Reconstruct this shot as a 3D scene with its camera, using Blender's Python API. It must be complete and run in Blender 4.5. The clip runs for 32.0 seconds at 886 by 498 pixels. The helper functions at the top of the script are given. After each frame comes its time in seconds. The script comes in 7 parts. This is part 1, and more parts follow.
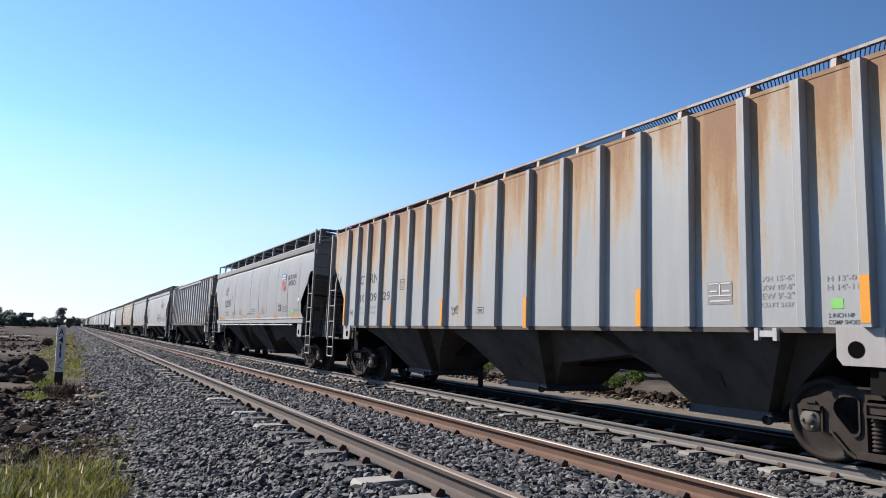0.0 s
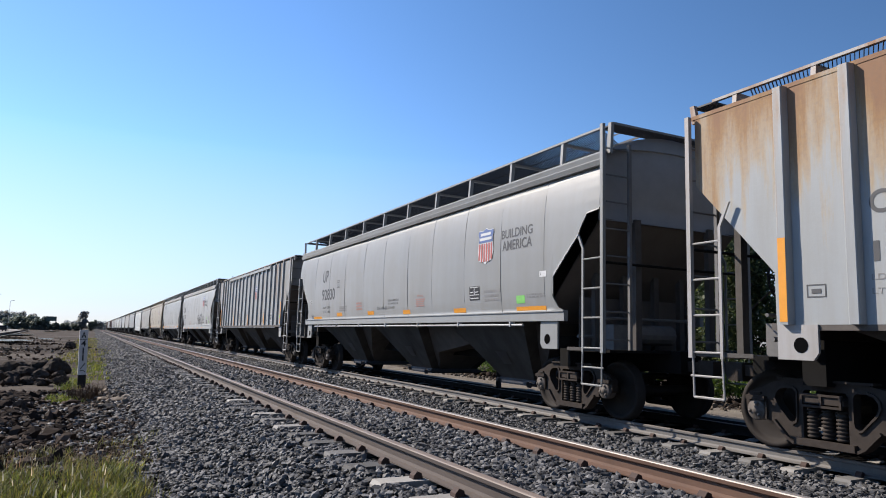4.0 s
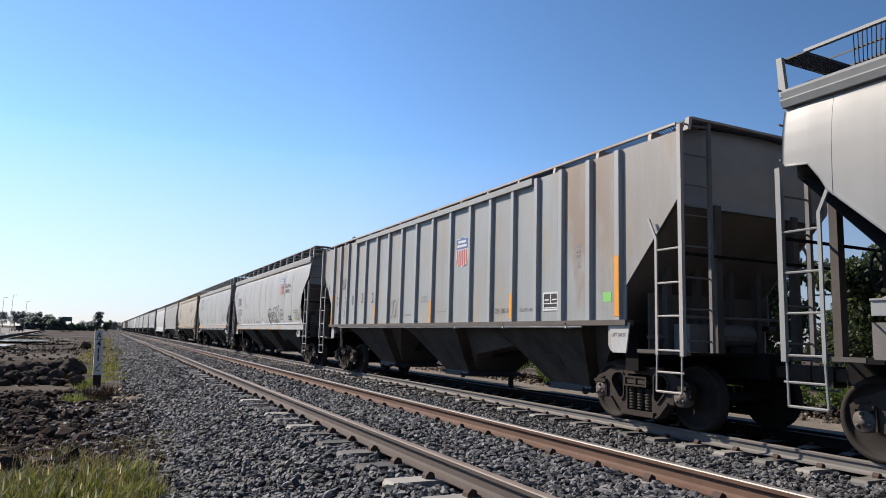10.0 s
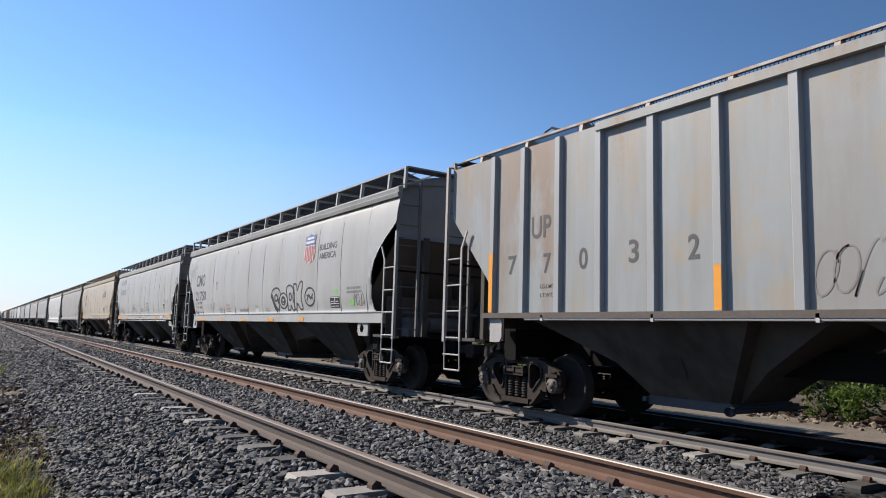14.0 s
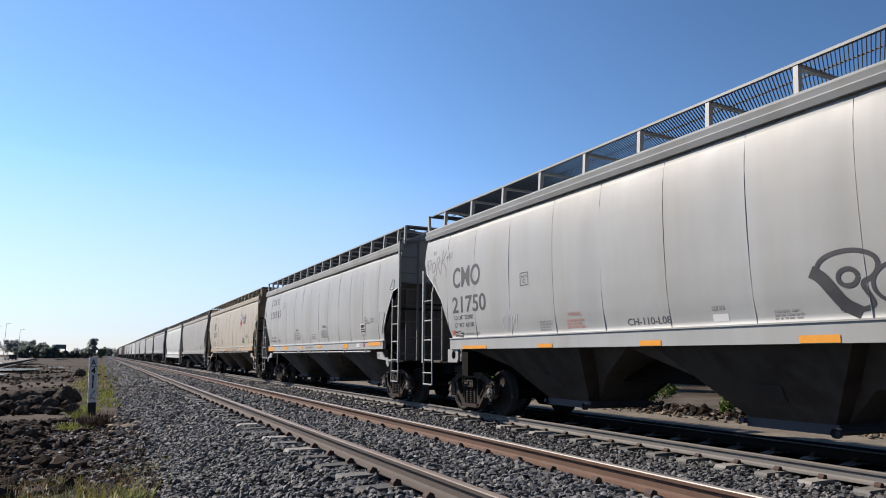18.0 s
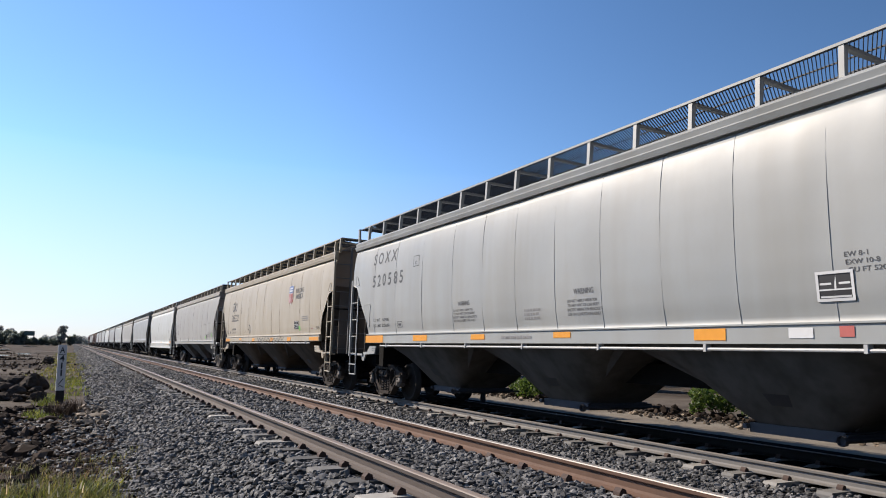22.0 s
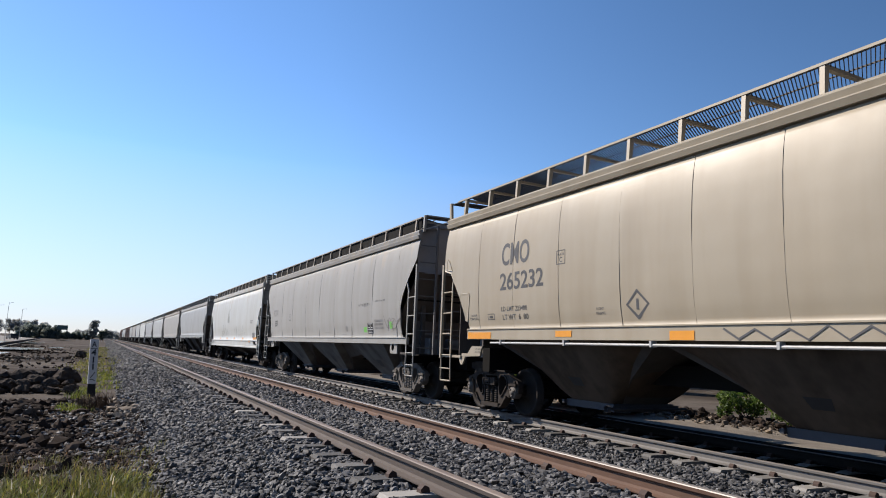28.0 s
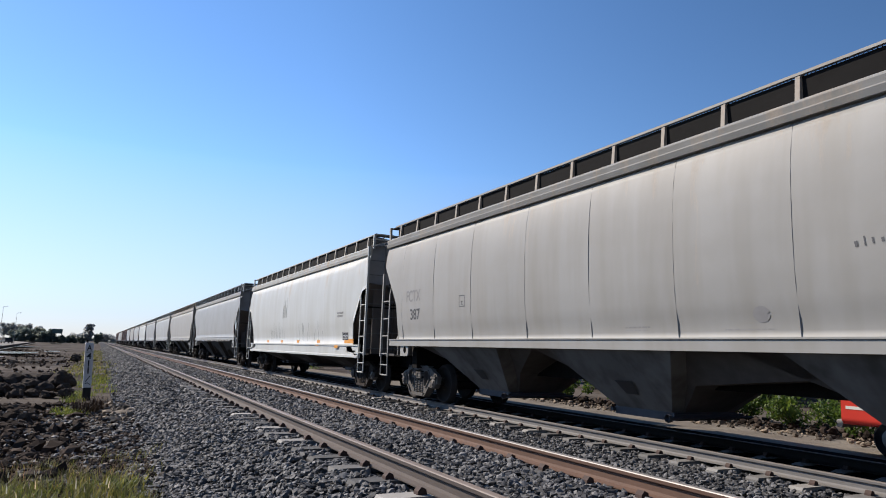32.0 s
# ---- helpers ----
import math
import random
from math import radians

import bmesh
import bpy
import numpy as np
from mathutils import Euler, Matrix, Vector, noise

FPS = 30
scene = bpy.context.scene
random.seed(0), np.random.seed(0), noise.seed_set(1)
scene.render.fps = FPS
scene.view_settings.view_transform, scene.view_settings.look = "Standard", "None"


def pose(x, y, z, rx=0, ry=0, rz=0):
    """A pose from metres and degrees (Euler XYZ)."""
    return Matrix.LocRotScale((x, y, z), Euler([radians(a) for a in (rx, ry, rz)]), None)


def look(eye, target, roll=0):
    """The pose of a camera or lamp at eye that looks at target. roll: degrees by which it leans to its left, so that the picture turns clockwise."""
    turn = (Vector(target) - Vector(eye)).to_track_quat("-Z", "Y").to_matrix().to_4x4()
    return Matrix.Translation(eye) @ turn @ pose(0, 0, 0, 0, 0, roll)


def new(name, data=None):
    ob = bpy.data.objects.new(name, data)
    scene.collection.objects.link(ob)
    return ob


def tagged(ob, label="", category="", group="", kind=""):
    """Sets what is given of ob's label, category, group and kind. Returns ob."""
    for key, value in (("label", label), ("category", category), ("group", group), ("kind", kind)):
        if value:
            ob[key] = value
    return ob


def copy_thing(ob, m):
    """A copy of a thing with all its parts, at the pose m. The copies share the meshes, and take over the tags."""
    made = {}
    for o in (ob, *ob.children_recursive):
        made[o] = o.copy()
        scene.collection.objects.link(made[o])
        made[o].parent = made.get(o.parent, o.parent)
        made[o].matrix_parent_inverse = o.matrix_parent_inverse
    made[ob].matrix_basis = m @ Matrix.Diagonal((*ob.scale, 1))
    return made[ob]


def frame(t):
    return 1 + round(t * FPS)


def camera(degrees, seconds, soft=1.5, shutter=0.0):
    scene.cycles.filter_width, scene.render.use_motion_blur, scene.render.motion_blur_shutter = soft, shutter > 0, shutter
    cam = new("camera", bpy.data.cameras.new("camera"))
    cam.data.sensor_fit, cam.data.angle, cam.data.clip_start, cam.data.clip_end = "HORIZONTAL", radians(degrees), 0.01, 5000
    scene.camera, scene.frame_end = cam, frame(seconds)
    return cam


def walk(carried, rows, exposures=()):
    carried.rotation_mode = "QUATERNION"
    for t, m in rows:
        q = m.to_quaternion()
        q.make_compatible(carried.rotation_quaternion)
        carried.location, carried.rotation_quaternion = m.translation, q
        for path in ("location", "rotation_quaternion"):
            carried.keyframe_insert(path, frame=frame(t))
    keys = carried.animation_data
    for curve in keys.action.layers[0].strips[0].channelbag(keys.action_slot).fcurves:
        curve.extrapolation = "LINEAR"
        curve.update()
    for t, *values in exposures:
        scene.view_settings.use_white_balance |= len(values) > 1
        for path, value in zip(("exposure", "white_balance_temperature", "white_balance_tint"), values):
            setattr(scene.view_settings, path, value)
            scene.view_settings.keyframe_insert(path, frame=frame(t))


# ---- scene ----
from mathutils.geometry import tessellate_polygon

# ---------------------------------------------------------------- camera
EYE = (0.0, 0.0, 1.206)
TURNS = [  # seconds, yaw, pitch, roll
    (0, -28.52, 7.44, -2.09), (0.5, -28.56, 7.69, -2.06), (1, -28.42, 7.26, -2.13), (1.5, -28.63, 7.03, -2.04),
    (2, -28.14, 7.13, -2.2), (2.5, -27.95, 7.16, -2.24), (3, -27.78, 6.89, -2.13), (3.5, -27.33, 7.13, -2.01),
    (4, -27.05, 7.43, -1.66), (4.5, -27.03, 7.65, -1.4), (6.5, -26.98, 7.55, -1.61), (7, -26.79, 7.49, -2.06),
    (7.5, -26.41, 7.55, -1.97), (8, -26.78, 7.57, -2.16), (8.5, -27.19, 7.8, -2.2), (9, -27.5, 8.06, -2.2),
    (9.5, -27.05, 8.07, -1.89), (10, -26.05, 7.4, -1.62), (10.5, -25.49, 7.99, -0.49), (11, -27.4, 8.25, -0.61),
    (11.5, -30.24, 8.51, -0.61), (12, -34.61, 9.89, -0.56), (12.5, -36.04, 9.33, -0.63), (13, -35.43, 9.77, -1.29),
    (13.5, -35.09, 9.87, -1.61), (14, -33.77, 6.97, -1.78), (14.5, -32.34, 8.57, -1.72), (15, -29.92, 8.42, -0.85),
    (15.5, -30.01, 8.61, -1.07), (17.5, -26.44, 8.8, -0.54), (18, -26.29, 8.95, -0.27), (18.5, -26.28, 8.8, -0.73),
    (19, -26.26, 8.7, -1.13), (19.5, -26.3, 8.49, -1.5), (20, -26.15, 8.11, -1.07), (20.5, -27.08, 8.03, -1.62),
    (21, -27.78, 8.25, -2.03), (21.5, -28.33, 8.66, -1.92), (22, -28.36, 8.64, -1.56), (22.5, -27.89, 8.51, -1.38),
    (23, -27.23, 8.48, -1.22), (23.5, -27.05, 8.68, -1.31), (24, -26.65, 8.73, -1.27), (24.5, -26.46, 8.81, -1.21),
    (25, -26.22, 8.8, -1.11), (25.5, -26.06, 8.85, -1.2), (26, -25.81, 8.86, -1.18), (26.5, -25.61, 8.8, -1.25),
    (28.5, -26.63, 8.47, -2.58), (29, -26.92, 8.58, -2.5), (29.5, -27.09, 8.52, -2.34), (30, -27.28, 8.46, -2.48),
    (30.5, -27.18, 8.38, -2.07), (31, -27.11, 8.25, -2.06), (31.5, -26.84, 8.37, -2.03), (32, -26.63, 8.61, -1.95)]
cam = camera(66.0, 32.0, soft=1.0)
walk(cam, [(t, pose(*EYE, 90 + p, r, y)) for t, y, p, r in TURNS], [(t, e, k, 12.5) for t, e, k in ((0.0, 0.72, 6560), (2.0, 0.69, 6560), (3.0, 0.58, 6530), (4.0, 0.59, 6520), (8.0, 0.57, 6740), (10.0, 0.56, 6780), (12.0, 0.54, 6720), (15.0, 0.57, 6740), (18.0, 0.51, 6760), (20.0, 0.51, 6770), (22.0, 0.60, 6760), (24.0, 0.52, 6720), (26.0, 0.48, 6680), (29.0, 0.47, 6600), (32.0, 0.47, 6520))])

# ---------------------------------------------------------------- light
SUN_AZ, SUN_EL = 38.0, 38.0          # degrees to the left of the track's run, and up
world = bpy.data.worlds.new("sky")
scene.world = world
world.use_nodes = True
_n = world.node_tree.nodes
_sky = _n.new("ShaderNodeTexSky")
_sky.sky_type = "NISHITA"
_sky.sun_disc = False
_sky.sun_elevation = radians(SUN_EL)
_sky.sun_rotation = radians(-SUN_AZ)
_sky.altitude = 2200
_sky.air_density, _sky.dust_density, _sky.ozone_density = 1.0, 0.35, 2.2
_n["Background"].inputs["Strength"].default_value = 0.132
_deep = _n.new("ShaderNodeHueSaturation")
world.node_tree.links.new(_sky.outputs[0], _deep.inputs["Color"])

def sky_factor(socket, a, b, fa, fb):
    """A smooth rise from fa to fb while the value goes from a to b."""
    r = _n.new("ShaderNodeMapRange")
    for k, v in enumerate((a, b, fa, fb)):
        r.inputs[k + 1].default_value = v
    world.node_tree.links.new(socket, r.inputs[0])
    return r.outputs[0]


# a clear dry sky: bright towards the sun's quarter, deep blue away from it, the horizon only a little veiled
_dir = _n.new("ShaderNodeTexCoord").outputs["Generated"]
_dot = _n.new("ShaderNodeVectorMath")
_dot.operation = "DOT_PRODUCT"
_dot.inputs[1].default_value = (-math.sin(radians(SUN_AZ)), math.cos(radians(SUN_AZ)), 0.0)
world.node_tree.links.new(_dir, _dot.inputs[0])
_sep = _n.new("ShaderNodeSeparateXYZ")
world.node_tree.links.new(_dir, _sep.inputs[0])
_prod = _n.new("ShaderNodeMath")
_prod.operation = "MULTIPLY"
world.node_tree.links.new(sky_factor(_dot.outputs["Value"], -1.0, 0.55, 0.20, 1.16), _prod.inputs[0])
world.node_tree.links.new(sky_factor(_sep.outputs[2], 0.0, 0.25, 0.40, 1.0), _prod.inputs[1])
world.node_tree.links.new(sky_factor(_sep.outputs[2], 0.0, 0.26, 0.72, 1.16), _deep.inputs["Saturation"])
_mixs = _n.new("ShaderNodeVectorMath")
_mixs.operation = "SCALE"
world.node_tree.links.new(_deep.outputs[0], _mixs.inputs[0])
world.node_tree.links.new(_prod.outputs[0], _mixs.inputs["Scale"])
# thin blue-white haze near the horizon
_haze = _n.new("ShaderNodeCombineXYZ")
for _k, _v in enumerate((0.93, 0.955, 1.13)):
    world.node_tree.links.new(sky_factor(_sep.outputs[2], 0.0, 0.20, _v, 1.0), _haze.inputs[_k])
_veil = _n.new("ShaderNodeVectorMath")
_veil.operation = "MULTIPLY"
world.node_tree.links.new(_mixs.outputs[0], _veil.inputs[0])
world.node_tree.links.new(_haze.outputs[0], _veil.inputs[1])
world.node_tree.links.new(_veil.outputs[0], _n["Background"].inputs["Color"])
sun = new("sun", bpy.data.lights.new("sun", "SUN"))
sun.data.energy, sun.data.angle, sun.data.color = 5.0, radians(0.53), (1.0, 0.915, 0.80)
_sd = Vector((-math.sin(radians(SUN_AZ)) * math.cos(radians(SUN_EL)), math.cos(radians(SUN_AZ)) * math.cos(radians(SUN_EL)), math.sin(radians(SUN_EL))))
sun.matrix_world = look(_sd * 60, (0, 0, 0))

# ---------------------------------------------------------------- materials
def mat(name):
    m = bpy.data.materials.new(name)
    m.use_nodes = True
    return m, m.node_tree.nodes, m.node_tree.links, m.node_tree.nodes["Principled BSDF"]


def ramp(n, stops):
    r = n.new("ShaderNodeValToRGB")
    e = r.color_ramp.elements
    while len(e) < len(stops):
        e.new(0.5)
    for k, (p, c) in enumerate(stops):
        e[k].position, e[k].color = p, (*c, 1) if len(c) == 3 else c
    return r


def coords(n, l, kind="Object", scale=(1, 1, 1)):
    c, m = n.new("ShaderNodeTexCoord"), n.new("ShaderNodeMapping")
    m.inputs["Scale"].default_value = scale
    l.new(c.outputs[kind], m.inputs["Vector"])
    return m.outputs[0]


def noise_tex(n, l, vec, scale, detail=4.0, rough=0.55):
    t = n.new("ShaderNodeTexNoise")
    t.inputs["Scale"].default_value, t.inputs["Detail"].default_value, t.inputs["Roughness"].default_value = scale, detail, rough
    l.new(vec, t.inputs["Vector"])
    return t.outputs["Fac"]


def mix(n, l, fac, a, b, mode="MIX"):
    m = n.new("ShaderNodeMix")
    m.data_type, m.blend_type = "RGBA", mode
    for s, v in ((m.inputs[0], fac), (m.inputs[6], a), (m.inputs[7], b)):
        if hasattr(v, "is_linked"):
            l.new(v, s)
        elif isinstance(v, tuple):
            s.default_value = (*v, 1)
        else:
            s.default_value = v
    return m.outputs[2]


def mul(n, l, a, b, op="MULTIPLY"):
    m = n.new("ShaderNodeMath")
    m.operation = op
    for s, v in ((m.inputs[0], a), (m.inputs[1], b)):
        if hasattr(v, "is_linked"):
            l.new(v, s)
        else:
            s.default_value = v
    return m.outputs[0]


def bump(n, l, b, height, strength, dist):
    u = n.new("ShaderNodeBump")
    u.inputs["Strength"].default_value, u.inputs["Distance"].default_value = strength, dist
    l.new(height, u.inputs["Height"])
    l.new(u.outputs[0], b.inputs["Normal"])


def paint(name, base, rust=0.0, dirt=0.25, rough=0.45, dents=0.0, rust_col=(0.42, 0.20, 0.075), seed=0.0, streaks=5.0, metal=0.0, spec=0.5, stain=0.0, run=False):
    """Weathered paint: run-down streaks, blotches, rust from the top edge and at ribs."""
    m, n, l, b = mat(name)
    v = coords(n, l, "Object")
    mp = n.new("ShaderNodeMapping")
    mp.inputs["Location"].default_value = (seed, seed * 1.7, 0)
    l.new(v, mp.inputs["Vector"])
    v = mp.outputs[0]
    st = n.new("ShaderNodeMapping")
    st.inputs["Scale"].default_value = (1, 1, 0.12)
    l.new(v, st.inputs["Vector"])
    streak = noise_tex(n, l, st.outputs[0], streaks, 6 if streaks > 3 else 3, 0.6)
    blot = noise_tex(n, l, v, 0.9, 5, 0.6)
    fine = noise_tex(n, l, v, 26, 4, 0.6)
    dark = tuple(c * (1 - dirt) * k for c, k in zip(base, (1.0, 0.96, 0.9)))
    s1 = ramp(n, [(0.42, (0, 0, 0)), (0.72, (1, 1, 1))])
    l.new(streak, s1.inputs[0])
    col = mix(n, l, s1.outputs[0], base, dark)
    b1 = ramp(n, [(0.4, (0, 0, 0)), (0.75, (1, 1, 1))])
    l.new(blot, b1.inputs[0])
    col = mix(n, l, mul(n, l, b1.outputs[0], 0.55), col, dark)
    col = mix(n, l, mul(n, l, fine, 0.14 if streaks > 3 else 0.07), col, tuple(c * 0.6 for c in base))
    if stain > 0:
        s2 = ramp(n, [(0.53, (0, 0, 0)), (0.68, (1, 1, 1))])
        sm = n.new("ShaderNodeMapping")
        sm.inputs["Scale"].default_value = (1, 1, 0.55)
        l.new(v, sm.inputs["Vector"])
        l.new(noise_tex(n, l, sm.outputs[0], 1.5, 7, 0.66), s2.inputs[0])
        col = mix(n, l, mul(n, l, s2.outputs[0], stain), col, (0.33, 0.215, 0.085))
        # brown grime thrown up over the bogies
        own = coords(n, l, "Object")
        sy = n.new("ShaderNodeSeparateXYZ")
        l.new(own, sy.inputs[0])
        ay = mul(n, l, sy.outputs[1], sy.outputs[1])
        zone = mul(n, l, sy.outputs[2], 0.10)
        g2 = ramp(n, [(0.41, (0, 0, 0)), (0.60, (1, 1, 1))])
        gm_ = n.new("ShaderNodeMapping")
        gm_.inputs["Scale"].default_value = (1, 1, 0.4)
        l.new(v, gm_.inputs["Vector"])
        l.new(mul(n, l, noise_tex(n, l, gm_.outputs[0], 1.9, 6, 0.65), mul(n, l, zone, -0.26, "ADD"), "ADD"), g2.inputs[0])
        up_ = n.new("ShaderNodeMapRange")
        up_.inputs[1].default_value, up_.inputs[2].default_value = 30.0, 35.5
        l.new(ay, up_.inputs[0])
        dn_ = n.new("ShaderNodeMapRange")
        dn_.inputs[1].default_value, dn_.inputs[2].default_value, dn_.inputs[3].default_value, dn_.inputs[4].default_value = 44.0, 54.0, 1.0, 0.4
        l.new(ay, dn_.inputs[0])
        col = mix(n, l, mul(n, l, mul(n, l, g2.outputs[0], up_.outputs[0]), mul(n, l, dn_.outputs[0], 0.85)), col, (0.185, 0.125, 0.078))
        # whole panels greyed brown by dust
        pm = n.new("ShaderNodeMapping")
        pm.inputs["Scale"].default_value = (0, 0.55, 0.03)
        l.new(v, pm.inputs["Vector"])
        p2 = ramp(n, [(0.52, (0, 0, 0)), (0.60, (1, 1, 1))])
        l.new(noise_tex(n, l, pm.outputs[0], 1.0, 3, 0.6), p2.inputs[0])
        col = mix(n, l, mul(n, l, mul(n, l, p2.outputs[0], blot), 0.5), col, (0.19, 0.15, 0.11))
    if rust > 0:
        rr = ramp(n, [(0.63 - 0.205 * rust, (0, 0, 0)), (0.86 - 0.185 * rust, (1, 1, 1))])
        rb = noise_tex(n, l, st.outputs[0], 2.6, 8, 0.68)
        sep = n.new("ShaderNodeSeparateXYZ")
        l.new(v, sep.inputs[0])
        hz = n.new("ShaderNodeMapRange")
        hz.inputs[1].default_value, hz.inputs[2].default_value, hz.inputs[3].default_value, hz.inputs[4].default_value = 1.6, 4.2, -0.13, 0.10
        l.new(sep.outputs[2], hz.inputs[0])
        l.new(mul(n, l, rb, hz.outputs[0], "ADD"), rr.inputs[0])
        rc = mix(n, l, fine, tuple(c * 1.35 for c in rust_col), tuple(c * 0.45 for c in rust_col))
        if run:
            # ochre tongues run down from the top edge, with deep brown pitted cores
            hz.inputs[1].default_value, hz.inputs[2].default_value, hz.inputs[3].default_value, hz.inputs[4].default_value = 1.7, 4.2, -0.13, 0.22
            lo = noise_tex(n, l, st.outputs[0], 1.15, 3, 0.5)
            heat = mul(n, l, mul(n, l, mul(n, l, rb, 0.95), mul(n, l, mul(n, l, lo, 0.95), -0.40, "ADD"), "ADD"), hz.outputs[0], "ADD")
            rr = ramp(n, [(0.525, (0, 0, 0)), (0.61, (0.55, 0.55, 0.55)), (0.75, (1, 1, 1))])
            l.new(heat, rr.inputs[0])
            deep = ramp(n, [(0.50, (0.37, 0.29, 0.135)), (0.63, (0.37, 0.225, 0.075)), (0.84, (0.24, 0.115, 0.045))])
            l.new(heat, deep.inputs[0])
            pit = noise_tex(n, l, v, 19, 5, 0.7)
            pr = ramp(n, [(0.42, (0, 0, 0)), (0.66, (1, 1, 1))])
            l.new(pit, pr.inputs[0])
            rc = mix(n, l, mul(n, l, pr.outputs[0], 0.42), deep.outputs[0], (0.19, 0.10, 0.052))
        col = mix(n, l, mul(n, l, rr.outputs[0], 0.88), col, rc)
        ro = mix(n, l, rr.outputs[0], (rough,) * 3, (0.85,) * 3)
        l.new(ro, b.inputs["Roughness"])
    else:
        rm = n.new("ShaderNodeMapRange")
        rm.inputs[3].default_value, rm.inputs[4].default_value = rough - 0.08, rough + 0.16
        l.new(blot, rm.inputs[0])
        l.new(rm.outputs[0], b.inputs["Roughness"])
    l.new(col, b.inputs["Base Color"])
    b.inputs["Metallic"].default_value = metal
    b.inputs["Specular IOR Level"].default_value = spec
    b.inputs["Sheen Weight"].default_value, b.inputs["Sheen Roughness"].default_value = 0.22 if spec > 0.45 else 0.0, 0.45
    if dents > 0:
        dm = n.new("ShaderNodeMapping")
        dm.inputs["Scale"].default_value = (1, 1, 0.35)
        l.new(v, dm.inputs["Vector"])
        bump(n, l, b, noise_tex(n, l, dm.outputs[0], 0.8, 2, 0.4), dents, 0.12)
    else:
        bump(n, l, b, fine, 0.25, 0.004)
    return m


def plain(name, base, rough=0.6, var=0.3, scale=12.0, metal=0.0, bmp=0.3, dist=0.006, island=False, obj_random=False, spec=0.35):
    m, n, l, b = mat(name)
    v = coords(n, l, "Object")
    f = noise_tex(n, l, v, scale, 6, 0.62)
    g = noise_tex(n, l, v, scale * 0.13, 3, 0.5)
    col = mix(n, l, f, tuple(c * (1 + var) for c in base), tuple(c * (1 - var) for c in base))
    col = mix(n, l, mul(n, l, g, 0.6), col, tuple(c * (1 - var) * 0.85 for c in base))
    if island or obj_random:
        if island:
            gi = n.new("ShaderNodeNewGeometry")
            out = gi.outputs["Random Per Island"]
        else:
            gi = n.new("ShaderNodeObjectInfo")
            out = gi.outputs["Random"]
        rp = ramp(n, [(0.0, (0.3, 0.3, 0.3)), (0.55, (0.85, 0.85, 0.85)), (1.0, (1.95, 1.92, 1.85))])
        l.new(out, rp.inputs[0])
        col = mix(n, l, 1.0, col, rp.outputs[0], "MULTIPLY")
    l.new(col, b.inputs["Base Color"])
    b.inputs["Roughness"].default_value, b.inputs["Metallic"].default_value = rough, metal
    b.inputs["Specular IOR Level"].default_value = spec
    if bmp > 0:
        bump(n, l, b, f, bmp, dist)
    return m


M = {}
M["grey_rust"] = paint("weathered_grey_paint_rusting", (0.288, 0.306, 0.312), rust=1.0, dirt=0.10, rough=0.5, run=True, spec=0.5)
M["rib_rust"] = paint("pale_grey_rib_paint_with_rust", (0.292, 0.31, 0.318), rust=0.62, dirt=0.14, rough=0.5, rust_col=(0.36, 0.20, 0.085), seed=7, spec=0.5)
M["grey_bar"] = paint("grey_paint_with_rust_specks", (0.33, 0.32, 0.31), rust=0.45, dirt=0.2, rough=0.55, seed=5, rust_col=(0.33, 0.18, 0.09))
M["grey_up"] = paint("light_grey_paint", (0.221, 0.231, 0.231), dirt=0.14, rough=0.48, dents=0.10, streaks=1.7, seed=3, spec=0.5)
M["rib_clean"] = paint("pale_grey_rib_paint", (0.287, 0.305, 0.314), rust=0.12, dirt=0.14, rough=0.5, seed=12, rust_col=(0.30, 0.20, 0.11), spec=0.5)
M["grey_ribbed"] = paint("dusty_grey_paint", (0.242, 0.266, 0.272), rust=0.14, dirt=0.16, rough=0.5, seed=9, rust_col=(0.30, 0.20, 0.11), stain=0.40, dents=0.06, spec=0.5)
M["grey_cmo"] = paint("pale_grey_paint", (0.285, 0.297, 0.295), rust=0.0, dirt=0.13, rough=0.5, dents=0.45, streaks=1.7, seed=15, spec=0.5)
M["grey_soxx"] = paint("pearl_grey_paint", (0.27, 0.281, 0.275), dirt=0.12, rough=0.47, dents=0.5, streaks=1.7, seed=22, spec=0.5)
M["tan"] = paint("tan_paint", (0.322, 0.276, 0.2), dirt=0.14, rough=0.47, dents=0.45, streaks=1.7, seed=31, spec=0.5)
M["grey_warm"] = paint("warm_grey_paint", (0.236, 0.234, 0.219), rust=0.12, dirt=0.18, rough=0.62, dents=0.1, streaks=1.7, seed=41, rust_col=(0.40, 0.31, 0.22), spec=0.5)
M["white_grey"] = paint("chalky_white_paint", (0.405, 0.422, 0.408), rust=0.22, dirt=0.16, rough=0.5, dents=0.12, streaks=1.7, seed=53, rust_col=(0.42, 0.30, 0.18), spec=0.5)
M["brown"] = paint("brown_oxide_paint", (0.25, 0.165, 0.13), rust=0.2, dirt=0.3, rough=0.6, seed=61)
M["gate"] = plain("blue_grey_outlet_steel", (0.05, 0.053, 0.062), 0.7, 0.35, 5.0)
M["end_grime"] = plain("brake_dust_over_grey_paint", (0.285, 0.285, 0.282), 0.75, 0.4, 1.3)
M["end_tan"] = plain("brake_dust_over_tan_paint", (0.27, 0.205, 0.15), 0.75, 0.4, 1.3)
# near-black, so that the colour itself carries the shade beneath the wagons
M["under"] = plain("shade_darkened_underside", (0.012, 0.0115, 0.011), 0.9, 0.35, 4.0, spec=0.1)
M["end_ladder"] = plain("grimy_end_ladder_paint", (0.17, 0.165, 0.16), 0.75, 0.4, 6.0, spec=0.2)
